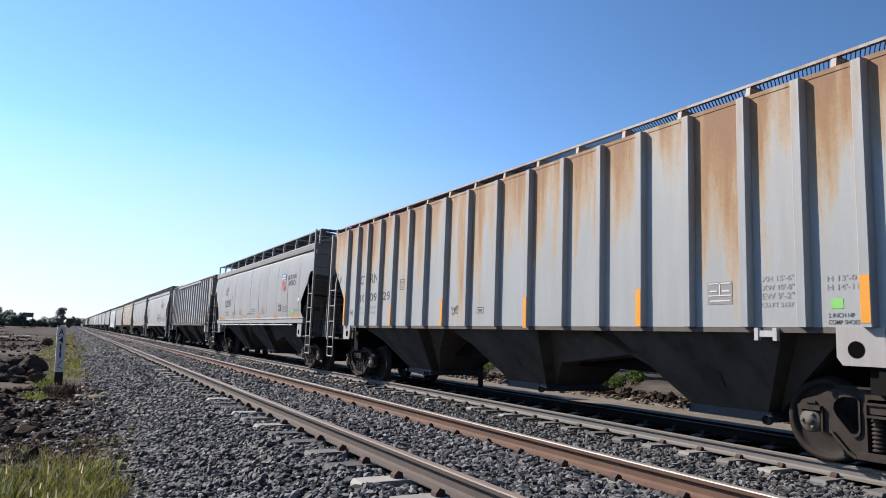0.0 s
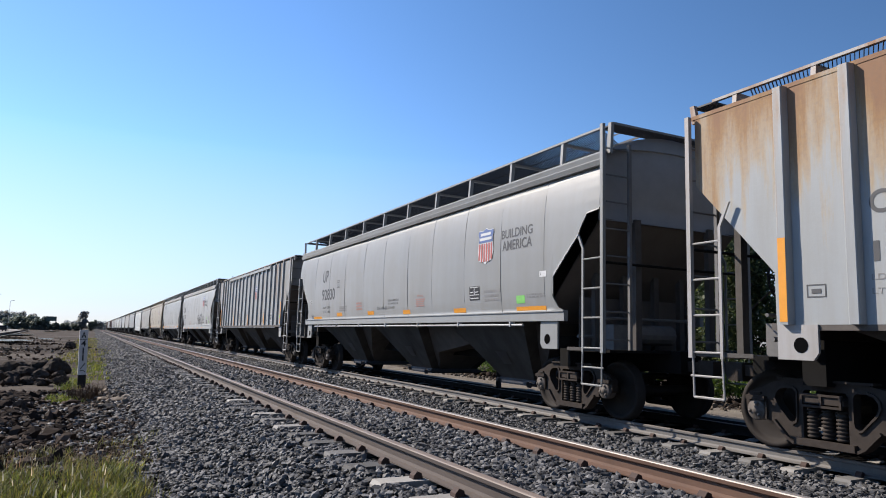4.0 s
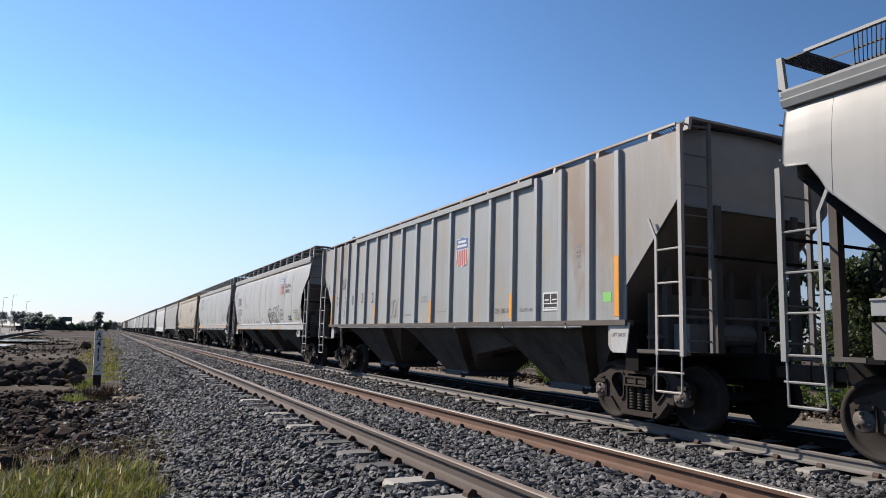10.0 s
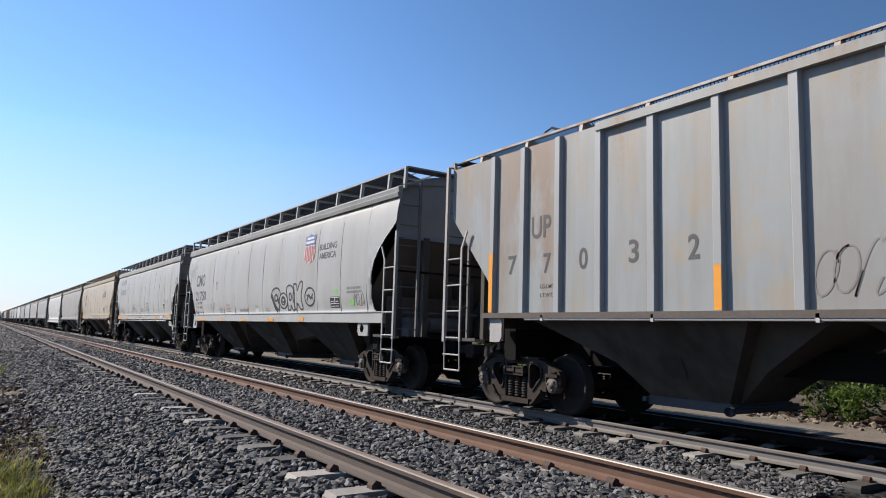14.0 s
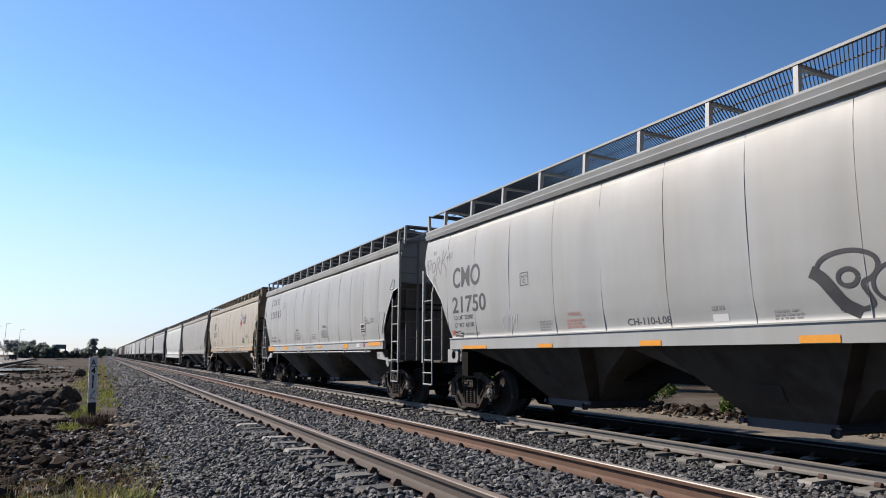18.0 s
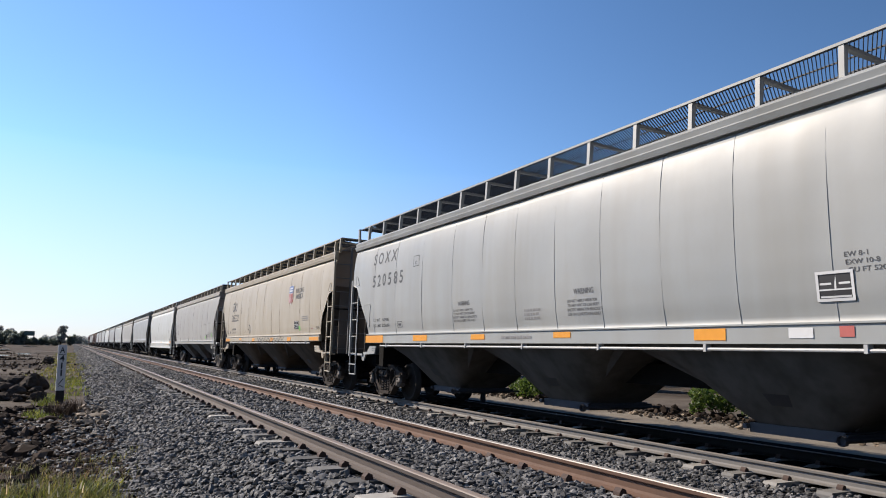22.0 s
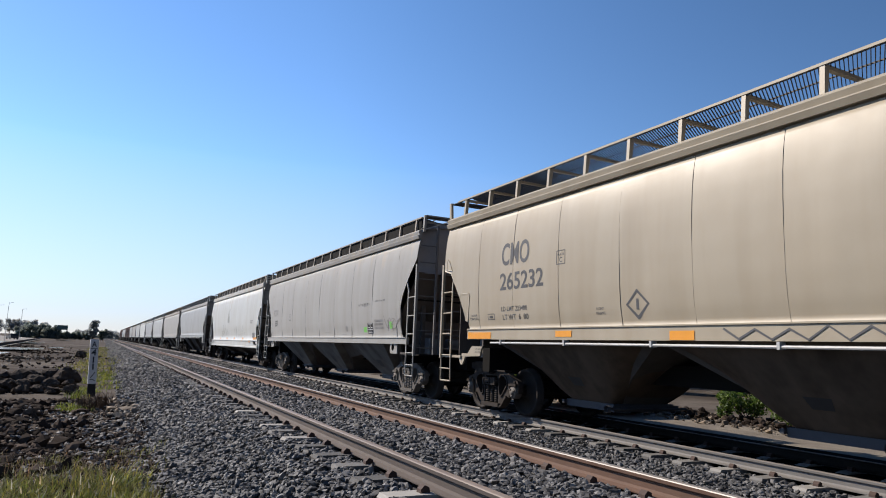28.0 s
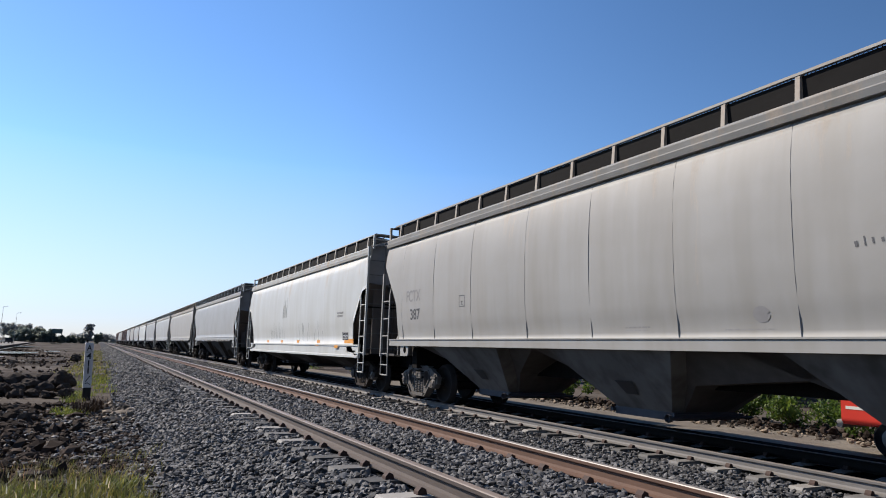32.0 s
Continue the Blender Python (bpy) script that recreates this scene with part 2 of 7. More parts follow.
M["cap"] = plain("greasy_bearing_cap", (0.10, 0.086, 0.075), 0.7, 0.45, 20.0)
M["slope"] = plain("dark_slope_sheet", (0.15, 0.132, 0.118), 0.9, 0.4, 1.8, spec=0.1)
# end posts and cross slopes: tone lowered for the shade around them
M["end_bar"] = plain("shade_dark_end_paint", (0.10, 0.092, 0.085), 0.85, 0.4, 5.0, spec=0.1)
M["truck"] = plain("dusty_cast_steel", (0.047, 0.038, 0.032), 0.8, 0.6, 9.0, bmp=0.5, spec=0.15)
M["truck_pale"] = plain("pale_dusty_cast_steel", (0.14, 0.128, 0.115), 0.85, 0.5, 9.0, bmp=0.5, spec=0.15)
M["wheel"] = plain("rubbed_wheel_steel", (0.030, 0.025, 0.022), 0.75, 0.4, 7.0, spec=0.15)
M["ladder"] = plain("grey_painted_bar", (0.42, 0.42, 0.41), 0.5, 0.3, 14.0)
M["grating"] = plain("galvanised_grating", (0.055, 0.057, 0.064), 0.55, 0.3, 20.0, metal=0.2)
M["orange"] = plain("amber_reflective_tape", (0.72, 0.30, 0.035), 0.4, 0.18, 9.0, bmp=0)
M["green"] = plain("green_inspection_sticker", (0.20, 0.52, 0.13), 0.5, 0.2, 9.0, bmp=0)
M["black"] = plain("black_stencil", (0.028, 0.028, 0.03), 0.6, 0.2, 9.0, bmp=0)
M["faint"] = plain("faint_brownish_spray", (0.22, 0.20, 0.185), 0.6, 0.4, 3.0, bmp=0)
M["chalk"] = plain("whitish_chalk_spray", (0.46, 0.47, 0.47), 0.7, 0.4, 3.0, bmp=0)
M["letter"] = plain("faded_dark_lettering", (0.085, 0.086, 0.09), 0.6, 0.45, 3.0, bmp=0)
M["letter_pale"] = plain("faded_grey_lettering", (0.235, 0.23, 0.225), 0.6, 0.4, 3.0, bmp=0)
M["seam"] = plain("dark_weld_seam", (0.19, 0.19, 0.19), 0.6, 0.3, 5.0, bmp=0)
M["seam_soft"] = plain("soft_grey_weld_seam", (0.27, 0.275, 0.27), 0.6, 0.3, 5.0, bmp=0)
M["seam_tan"] = plain("brown_weld_seam", (0.26, 0.215, 0.16), 0.6, 0.3, 5.0, bmp=0)
M["spray"] = plain("black_spray_paint", (0.045, 0.045, 0.05), 0.6, 0.6, 5.0, bmp=0)
M["blue"] = plain("faded_blue_marking", (0.11, 0.16, 0.33), 0.5, 0.3, 6.0, bmp=0)
M["red"] = plain("faded_red_marking", (0.46, 0.12, 0.10), 0.5, 0.3, 6.0, bmp=0)
M["red_faint"] = plain("faded_brick_red_stencil", (0.40, 0.21, 0.18), 0.6, 0.3, 5.0, bmp=0)
M["white"] = plain("white_marking", (0.58, 0.58, 0.57), 0.5, 0.1, 6.0, bmp=0)
M["grime_run"] = plain("grey_green_dirt_run", (0.27, 0.285, 0.265), 0.7, 0.4, 4.0, bmp=0)
M["rail_rust"] = plain("rusty_rail_steel", (0.118, 0.066, 0.044), 0.8, 0.35, 6.0, bmp=0.4)
M["rail_brown"] = plain("dull_brown_rail_steel", (0.088, 0.07, 0.06), 0.8, 0.3, 6.0, bmp=0.4)
M["rail_dusty"] = plain("dusty_grey_rail_steel", (0.15, 0.14, 0.13), 0.7, 0.3, 6.0, bmp=0.3)
# darker copy of the rail steel, the train's shadow painted into it
M["rail_shaded"] = plain("shade_darkened_rail_steel", (0.022, 0.02, 0.018), 0.9, 0.3, 6.0, bmp=0.3, spec=0.05)
M["rail_top"] = plain("worn_rail_head", (0.21, 0.165, 0.135), 0.55, 0.3, 5.0, bmp=0.1, spec=0.25)
M["rail_shine"] = plain("polished_rail_head", (0.22, 0.20, 0.185), 0.50, 0.25, 3.0, metal=0.25, bmp=0.1, spec=0.35)
M["rail_worn"] = plain("dull_grey_rail_head", (0.17, 0.15, 0.135), 0.7, 0.3, 4.0, bmp=0.2, spec=0.2)
M["concrete"] = plain("pale_concrete_sleeper", (0.185, 0.178, 0.168), 0.85, 0.35, 9.0, bmp=0.6, obj_random=True)
M["clip"] = plain("rusty_rail_clip", (0.06, 0.036, 0.028), 0.8, 0.4, 15.0)
M["stone"] = plain("dark_basalt_ballast", (0.106, 0.105, 0.106), 0.7, 0.4, 18.0, bmp=0.5, island=True)
M["rock"] = plain("dark_rubble_rock", (0.056, 0.043, 0.035), 0.95, 0.45, 4.0, bmp=0.8, dist=0.03, island=True, spec=0.05)
M["earth"] = plain("dark_earthy_rock", (0.066, 0.053, 0.044), 0.95, 0.55, 6.0, bmp=1.0, dist=0.05, spec=0.1)
M["rubble"] = plain("pale_rubble", (0.18, 0.145, 0.11), 0.9, 0.35, 7.0, bmp=0.6, dist=0.02, island=True)
M["bark"] = plain("tree_bark", (0.09, 0.065, 0.045), 0.9, 0.4, 9.0, bmp=0.8, dist=0.02)
M["void"] = plain("unlit_hole", (0.006, 0.006, 0.006), 1.0, 0.2, 9.0, bmp=0, spec=0.0)
M["tar"] = plain("black_painted_base", (0.02, 0.02, 0.02), 0.7, 0.3, 9.0)


def leaf_mat(name, base, thin=0.5):
    m, n, l, b = mat(name)
    gi = n.new("ShaderNodeNewGeometry")
    rp = ramp(n, [(0.0, tuple(c * 0.5 for c in base)), (0.6, base), (1.0, (base[0] * 1.9, base[1] * 1.5, base[2] * 1.2))])
    l.new(gi.outputs["Random Per Island"], rp.inputs[0])
    l.new(rp.outputs[0], b.inputs["Base Color"])
    b.inputs["Roughness"].default_value = 0.6
    tr = n.new("ShaderNodeBsdfTranslucent")
    l.new(rp.outputs[0], tr.inputs["Color"])
    ms = n.new("ShaderNodeMixShader")
    ms.inputs[0].default_value = thin
    l.new(b.outputs[0], ms.inputs[1])
    l.new(tr.outputs[0], ms.inputs[2])
    l.new(ms.outputs[0], n["Material Output"].inputs[0])
    return m


M["leaf"] = leaf_mat("bush_leaf", (0.075, 0.13, 0.022))
# leaf_far and hedge: leaf colours paled and blued to stand in for distance haze
M["leaf_far"] = leaf_mat("haze_paled_tree_leaf", (0.36, 0.41, 0.44), 0.7)
M["weed"] = leaf_mat("bright_weed_leaf", (0.135, 0.170, 0.034))
M["hedge"] = leaf_mat("haze_paled_hedge_leaf", (0.20, 0.25, 0.235), 0.6)
M["leaf_dark"] = leaf_mat("dark_tree_leaf", (0.05, 0.075, 0.03))
M["grass"] = leaf_mat("grass_blade", (0.128, 0.136, 0.04))
M["straw"] = leaf_mat("dry_grass_blade", (0.17, 0.13, 0.08))


def ground_mat(name, cols, sc=0.5, stones=0.0, rough=0.95, spec=0.04):
    m, n, l, b = mat(name)
    v = coords(n, l, "Object")
    big = noise_tex(n, l, v, sc, 6, 0.62)
    fine = noise_tex(n, l, v, 14, 6, 0.7)
    r = ramp(n, [(0.36, cols[0]), (0.48, cols[1]), (0.58, cols[2]), (0.68, cols[1])])
    l.new(mul(n, l, mul(n, l, big, 0.8), mul(n, l, fine, 0.2), "ADD"), r.inputs[0])
    col = mix(n, l, fine, r.outputs[0], tuple(c * 0.45 for c in cols[1]))
    h = fine
    if stones:
        vo = n.new("ShaderNodeTexVoronoi")
        vo.inputs["Scale"].default_value = stones
        l.new(v, vo.inputs["Vector"])
        vr = ramp(n, [(0.0, (0.35, 0.35, 0.36)), (0.5, (1, 1, 1)), (1.0, (1.9, 1.9, 1.95))])
        sp = n.new("ShaderNodeSeparateColor")
        l.new(vo.outputs["Color"], sp.inputs[0])
        l.new(sp.outputs[0], vr.inputs[0])
        col = mix(n, l, 1.0, col, vr.outputs[0], "MULTIPLY")
        h = mul(n, l, vo.outputs["Distance"], -1.0)
    l.new(col, b.inputs["Base Color"])
    b.inputs["Roughness"].default_value = rough
    b.inputs["Specular IOR Level"].default_value = spec
    bump(n, l, b, h, 0.9, 0.03)
    return m


M["dirt"] = ground_mat("muddy_earth", [(0.038, 0.03, 0.024), (0.085, 0.07, 0.058), (0.19, 0.165, 0.14)], 0.16)
M["bed"] = ground_mat("ballast_bed", [(0.03, 0.03, 0.031), (0.042, 0.0425, 0.044), (0.058, 0.058, 0.06)], 0.8, stones=17.0, rough=0.8)
M["road"] = ground_mat("pale_dirt_road", [(0.17, 0.145, 0.115), (0.23, 0.20, 0.165), (0.29, 0.26, 0.21)], 0.6)
_m, _nn, _ll, _b = mat("standing_water")
_b.inputs["Base Color"].default_value = (0.10, 0.09, 0.075, 1)
_b.inputs["Roughness"].default_value = 0.06
bump(_nn, _ll, _b, noise_tex(_nn, _ll, coords(_nn, _ll), 3.0), 0.08, 0.01)
M["water"] = _m


# ---------------------------------------------------------------- mesh helpers
class Mesh:
    """Collects vertices and faces of one part."""

    def __init__(self):
        self.v, self.f, self.m = [], [], []

    def add(self, v, f, mi=0):
        o = len(self.v)
        self.v += [tuple(p) for p in v]
        self.f += [tuple(i + o for i in q) for q in f]
        self.m += [mi] * len(f)
        return self

    def box(self, x0, x1, y0, y1, z0, z1, mi=0):
        v = [(x, y, z) for z in (z0, z1) for y in (y0, y1) for x in (x0, x1)]
        return self.add(v, [(0, 2, 3, 1), (4, 5, 7, 6), (0, 1, 5, 4), (2, 6, 7, 3), (0, 4, 6, 2), (1, 3, 7, 5)], mi)

    def bev(self, x0, x1, y0, y1, z0, z1, c=0.01, mi=0):
        """A box with chamfered edges along x."""
        pr = [(y0 + c, z0), (y1 - c, z0), (y1, z0 + c), (y1, z1 - c), (y1 - c, z1), (y0 + c, z1), (y0, z1 - c), (y0, z0 + c)]
        return self.prism(pr, x0, x1, mi)

    def prism(self, poly, x0, x1, mi=0):
        """A polygon in y, z pushed from x0 to x1."""
        k = len(poly)
        v = [(x0, y, z) for y, z in poly] + [(x1, y, z) for y, z in poly]
        f = [tuple(range(k))[::-1], tuple(range(k, 2 * k))] + [(i, (i + 1) % k, k + (i + 1) % k, k + i) for i in range(k)]
        return self.add(v, f, mi)

    def along(self, poly, y0, y1, mi=0, closed=True):
        """A polygon in x, z pushed along y."""
        k = len(poly)
        v = [(x, y0, z) for x, z in poly] + [(x, y1, z) for x, z in poly]
        f = [(i, (i + 1) % k, k + (i + 1) % k, k + i) for i in range(k if closed else k - 1)]
        if closed:
            f += [tuple(range(k))[::-1], tuple(range(k, 2 * k))]
        return self.add(v, f, mi)

    def bar(self, a, b, r=0.012, n=6, mi=0):
        a, b = Vector(a), Vector(b)
        d = (b - a).normalized()
        u = d.orthogonal().normalized()
        w = d.cross(u)
        v = []
        for p in (a, b):
            v += [p + (u * math.cos(2 * math.pi * k / n) + w * math.sin(2 * math.pi * k / n)) * r for k in range(n)]
        f = [(k, (k + 1) % n, n + (k + 1) % n, n + k) for k in range(n)] + [tuple(range(n))[::-1], tuple(range(n, 2 * n))]
        return self.add(v, f, mi)

    def turned(self, prof, n=24, centre=(0, 0, 0), axis="x", mi=0):
        """A profile of (along, radius) turned about an axis."""
        v, f = [], []
        for a, r in prof:
            for k in range(n):
                c, s = math.cos(2 * math.pi * k / n) * r, math.sin(2 * math.pi * k / n) * r
                p = (a, c, s) if axis == "x" else (c, s, a) if axis == "z" else (c, a, s)
                v.append(tuple(q + w for q, w in zip(p, centre)))
        for j in range(len(prof) - 1):
            f += [(j * n + k, j * n + (k + 1) % n, (j + 1) * n + (k + 1) % n, (j + 1) * n + k) for k in range(n)]
        return self.add(v, f, mi)

    def data(self, name, mats, smooth=False):
        me = bpy.data.meshes.new(name)
        me.from_pydata(self.v, [], self.f)
        for x in (mats if isinstance(mats, (list, tuple)) else [mats]):
            me.materials.append(x)
        if any(self.m):
            me.polygons.foreach_set("material_index", self.m)
        if smooth:
            me.polygons.foreach_set("use_smooth", [True] * len(self.f))
        me.update()
        return me


def part(name, me, parent, label="", at=None):
    """Links mesh data as one part under a thing or a part."""
    ob = new(name, me)
    ob.parent = parent
    if at is not None:
        ob.matrix_basis = at
    if label:
        ob["label"] = label
    return ob


def thing(name, label, category, group="", at=None):
    e = new(name)
    e.empty_display_size = 0.2
    tagged(e, label, category, group)
    if at is not None:
        e.matrix_basis = at
    return e


def letters(text, size, material, spacing=1.0, bold=0.012):
    """Text as flat mesh data in the y, z plane, reading towards -y seen from -x."""
    cu = bpy.data.curves.new("lettering", "FONT")
    cu.body, cu.size, cu.space_character = text, size, spacing
    cu.resolution_u = 7
    cu.offset = bold * size / 0.3
    ob = bpy.data.objects.new("lettering", cu)
    scene.collection.objects.link(ob)
    bpy.context.view_layer.update()
    me = bpy.data.meshes.new_from_object(ob.evaluated_get(bpy.context.evaluated_depsgraph_get()))
    bpy.data.objects.remove(ob)
    me.materials.clear()
    me.materials.append(material)
    return me


# ---------------------------------------------------------------- train: measures shared by all wagons
TRACK_X = 8.353            # middle of the far track
COEF = (3.38040, -0.58344, 1.53549, -0.76810)


def gone(t):
    """Metres that the train has rolled towards the camera by t seconds."""
    return COEF[0] * t + COEF[1] * t * t / 32 + COEF[2] * t ** 3 / 32 ** 2 + COEF[3] * t ** 4 / 32 ** 3


PROFILE = [(1.62, 1.515), (1.9, 1.565), (2.25, 1.59), (2.7, 1.60), (3.1, 1.597), (3.4, 1.584), (3.62, 1.562), (3.78, 1.537), (3.92, 1.505)]


def side_x(z, smooth):
    if not smooth:
        return 1.515
    for (za, xa), (zb, xb) in zip(PROFILE, PROFILE[1:]):
        if z <= zb:
            return xa + (xb - xa) * max(0, z - za) / (zb - za)
    return PROFILE[-1][1]


SHARED = {}


def shared(key, make):
    if key not in SHARED:
        SHARED[key] = make()
    return SHARED[key]


def wheelset_mesh():
    m = Mesh()
    for s in (-1, 1):
        x = 0.7525 * s
        prof = [(0.075, 0.0), (0.075, 0.115), (0.03, 0.135), (0.012, 0.20), (0.012, 0.34), (0.035, 0.385), (0.068, 0.395), (0.068, 0.452), (-0.035, 0.457), (-0.05, 0.483), (-0.066, 0.478), (-0.066, 0.395), (-0.02, 0.38), (-0.02, 0.16), (-0.075, 0.11), (-0.075, 0.08)]
        m.turned([(a * s, r) for a, r in prof], 40, (x, 0, 0))
    m.turned([(-0.72, 0.08), (0.72, 0.08)], 12)
    for s in (-1, 1):
        m.turned([(0.8 * s, 0.075), (0.97 * s, 0.075), (0.97 * s, 0.11)],18)
        m.turned([(0.97 * s, 0.125), (1.10 * s, 0.125), (1.115 * s, 0.11), (1.115 * s, 0.05), (1.135 * s, 0.045), (1.135 * s, 0.0)], 18, mi=1)
        for k in range(3):
            a = 2 * math.pi * k / 3
            m.turned([(1.11 * s, 0.022), (1.135 * s, 0.022), (1.135 * s, 0.0)], 6, (0, 0.078 * math.cos(a), 0.078 * math.sin(a)), mi=1)
    return m.data("wheelset", [M["wheel"], M["cap"]], True)


def plate(m, outer, holes, x0, x1, mi=0):
    """A flat polygon in y, z with holes through it, pushed from x0 to x1."""
    rings = [[Vector((0, y, z)) for y, z in r] for r in (outer, *holes)]
    tris = tessellate_polygon(rings)
    pts = [p for r in rings for p in r]
    k = len(pts)
    v = [(x0, p.y, p.z) for p in pts] + [(x1, p.y, p.z) for p in pts]
    f = [tuple(t) for t in tris] + [tuple(i + k for i in reversed(t)) for t in tris]
    o = 0
    for r in rings:
        q = len(r)
        f += [(o + i, o + (i + 1) % q, k + o + (i + 1) % q, k + o + i) for i in range(q)]
        o += q
    m.add(v, f, mi)


def ring_rim(m, ring, grow, x0, x1):
    """A raised lip round a hole."""
    cy, cz = sum(p[0] for p in ring) / len(ring), sum(p[1] for p in ring) / len(ring)
    big = []
    for y, z in ring:
        d = Vector((y - cy, z - cz))
        big.append((y + d.normalized().x * grow, z + d.normalized().y * grow))
    plate(m, big, [ring], x0, x1)


def side_frame_mesh(s, cast):
    """One cast side frame: a heavy plate with two rounded windows, jaws over the journals and an open spring bay."""
    m = Mesh()
    half = [(0.36, 0.115), (0.45, 0.17), (0.62, 0.345), (0.715, 0.35), (0.72, 0.57), (0.75, 0.60), (0.955, 0.60), (0.965, 0.57), (0.965, 0.45), (0.985, 0.43), (1.01, 0.45), (1.022, 0.55), (1.01, 0.62), (0.965, 0.675), (0.88, 0.705), (0.78, 0.735), (0.66, 0.80), (0.42, 0.85)]
    outer = half + [(-y, z) for y, z in half[::-1]]
    window = [(0.335, 0.69), (0.335, 0.43), (0.35, 0.385), (0.385, 0.365), (0.42, 0.375), (0.57, 0.545), (0.60, 0.61), (0.59, 0.67), (0.55, 0.72), (0.48, 0.745), (0.38, 0.745), (0.35, 0.73)]
    nest = [(-0.265, 0.205), (0.265, 0.205), (0.265, 0.70), (0.235, 0.74), (-0.235, 0.74), (-0.265, 0.70)]
    other = [(-y, z) for y, z in window[::-1]]
    plate(m, outer, [window, nest, other], 0.965 * s, 1.075 * s)
    for r in (window, other):
        ring_rim(m, r, 0.028, 1.07 * s, 1.10 * s)
    # flanges along the top chord and the slanting struts
    m.box(*sorted((0.95 * s, 1.115 * s)), -0.56, 0.56, 0.838, 0.862)
    m.box(*sorted((0.92 * s, 1.135 * s)), -0.35, 0.35, 0.13, 0.205)
    for e in (-1, 1):
        p = [(0.37, 0.12), (0.45, 0.165), (0.625, 0.35), (0.605, 0.37), (0.44, 0.195), (0.36, 0.15)]
        plate(m, [(y * e, z) for y, z in p], [], 0.95 * s, 1.12 * s)
        m.box(*sorted((0.96 * s, 1.11 * s)), *sorted((0.715 * e, 0.735 * e)), 0.36, 0.60)
        m.box(*sorted((0.93 * s, 1.13 * s)), 0.86 * e - 0.13, 0.86 * e + 0.13, 0.575, 0.625)
        m.box(*sorted((1.07 * s, 1.10 * s)), 0.86 * e - 0.06, 0.86 * e + 0.06, 0.645, 0.67)
    return m.data("side_frame", cast)


def spring_mesh(cast):
    prof = []
    for k in range(8):
        z = 0.215 + k * 0.042
        prof += [(z, 0.045), (z + 0.011, 0.066), (z + 0.026, 0.066), (z + 0.036, 0.045)]
    return Mesh().turned(prof, 12, (0, 0, 0), "z").data("spring", cast, True)


def bolster_mesh(cast):
    m = Mesh()
    m.prism([(-0.26, 0.60), (0.26, 0.60), (0.26, 0.655), (0.2, 0.69), (-0.2, 0.69), (-0.26, 0.655)], -1.14, 1.14)
    for s in (-1, 1):
        for a, b, c, d in ((-0.24, 0.24, 0.56, 0.585), (-0.24, 0.24, 0.685, 0.71), (-0.24, -0.215, 0.585, 0.685), (0.215, 0.24, 0.585, 0.685), (-0.015, 0.015, 0.585, 0.685)):
            m.box(*sorted((1.12 * s, 1.16 * s)), a, b, c, d)
    m.box(-0.55, 0.55, -0.2, 0.2, 0.50, 0.60)
    m.turned([(0.69, 0.20), (0.76, 0.20), (0.76, 0.0)], 16, axis="z")
    return m.data("bolster", cast)


def brake_beam_mesh():
    m = Mesh()
    m.prism([(-0.04, 0.30), (0.04, 0.30), (0.04, 0.38), (-0.04, 0.38)], -0.68, 0.68)
    for s in (-1, 1):
        m.prism([(0.0, 0.25), (0.09, 0.24), (0.11, 0.46), (0.03, 0.46)], 0.71 * s - 0.045, 0.71 * s + 0.045)
    return m.data("brake_beam", M["truck"])


WHEELS = []     # wheelsets with the bogie-space place of their axle


def bogie(car, y, spin, lite, cast):
    b = part("bogie", shared(("bolster", cast.name), lambda: bolster_mesh(cast)), car, "dusty cast-steel two-axle bogie", pose(0, y, 0))
    for s in (-1, 1):
        part("side_frame", shared(("sf", s, cast.name), lambda: side_frame_mesh(s, cast)), b)
        for k in () if lite else (-1, 0, 1):
            part("spring", shared(("spring", cast.name), lambda: spring_mesh(cast)), b, "", pose(1.03 * s, 0.17 * k, 0))
    for e in (-1, 1):
        w = part("wheelset", shared("wheelset", wheelset_mesh), b, "rubbed steel wheels on one axle", pose(0, 0.86 * e, 0.457))
        if spin:
            WHEELS.append((w, 0.86 * e))
        part("brake_beam", shared("beam", brake_beam_mesh), b, "", pose(0, 0.36 * e, 0, 0, 0, 0 if e > 0 else 180))
    return b


FOLLOW = [None]      # how far the sheet of the wagon in hand swells at y, z
OUTS, LAST = {}, [None]


def on_side(me, y, z, smooth, off=0.0035, s=-1):
    """Moves flat mesh data (x right, y up) onto the side: the camera side's writing runs towards -y."""
    for v in me.vertices:
        u, w = v.co.x, v.co.y
        zz = z + w
        v.co = (s * (side_x(zz, smooth) + off + (FOLLOW[0](y + s * u, zz) if smooth and FOLLOW[0] else 0.0)), y + s * u, zz)
    me.update()
    return me


def flat_rect(w, h, material, nz=1):
    m = Mesh()
    for k in range(nz):
        a, b = h * k / nz, h * (k + 1) / nz
        m.add([(0, a, 0), (w, a, 0), (w, b, 0), (0, b, 0)], [(0, 1, 2, 3)])
    return m.data("marking", material)


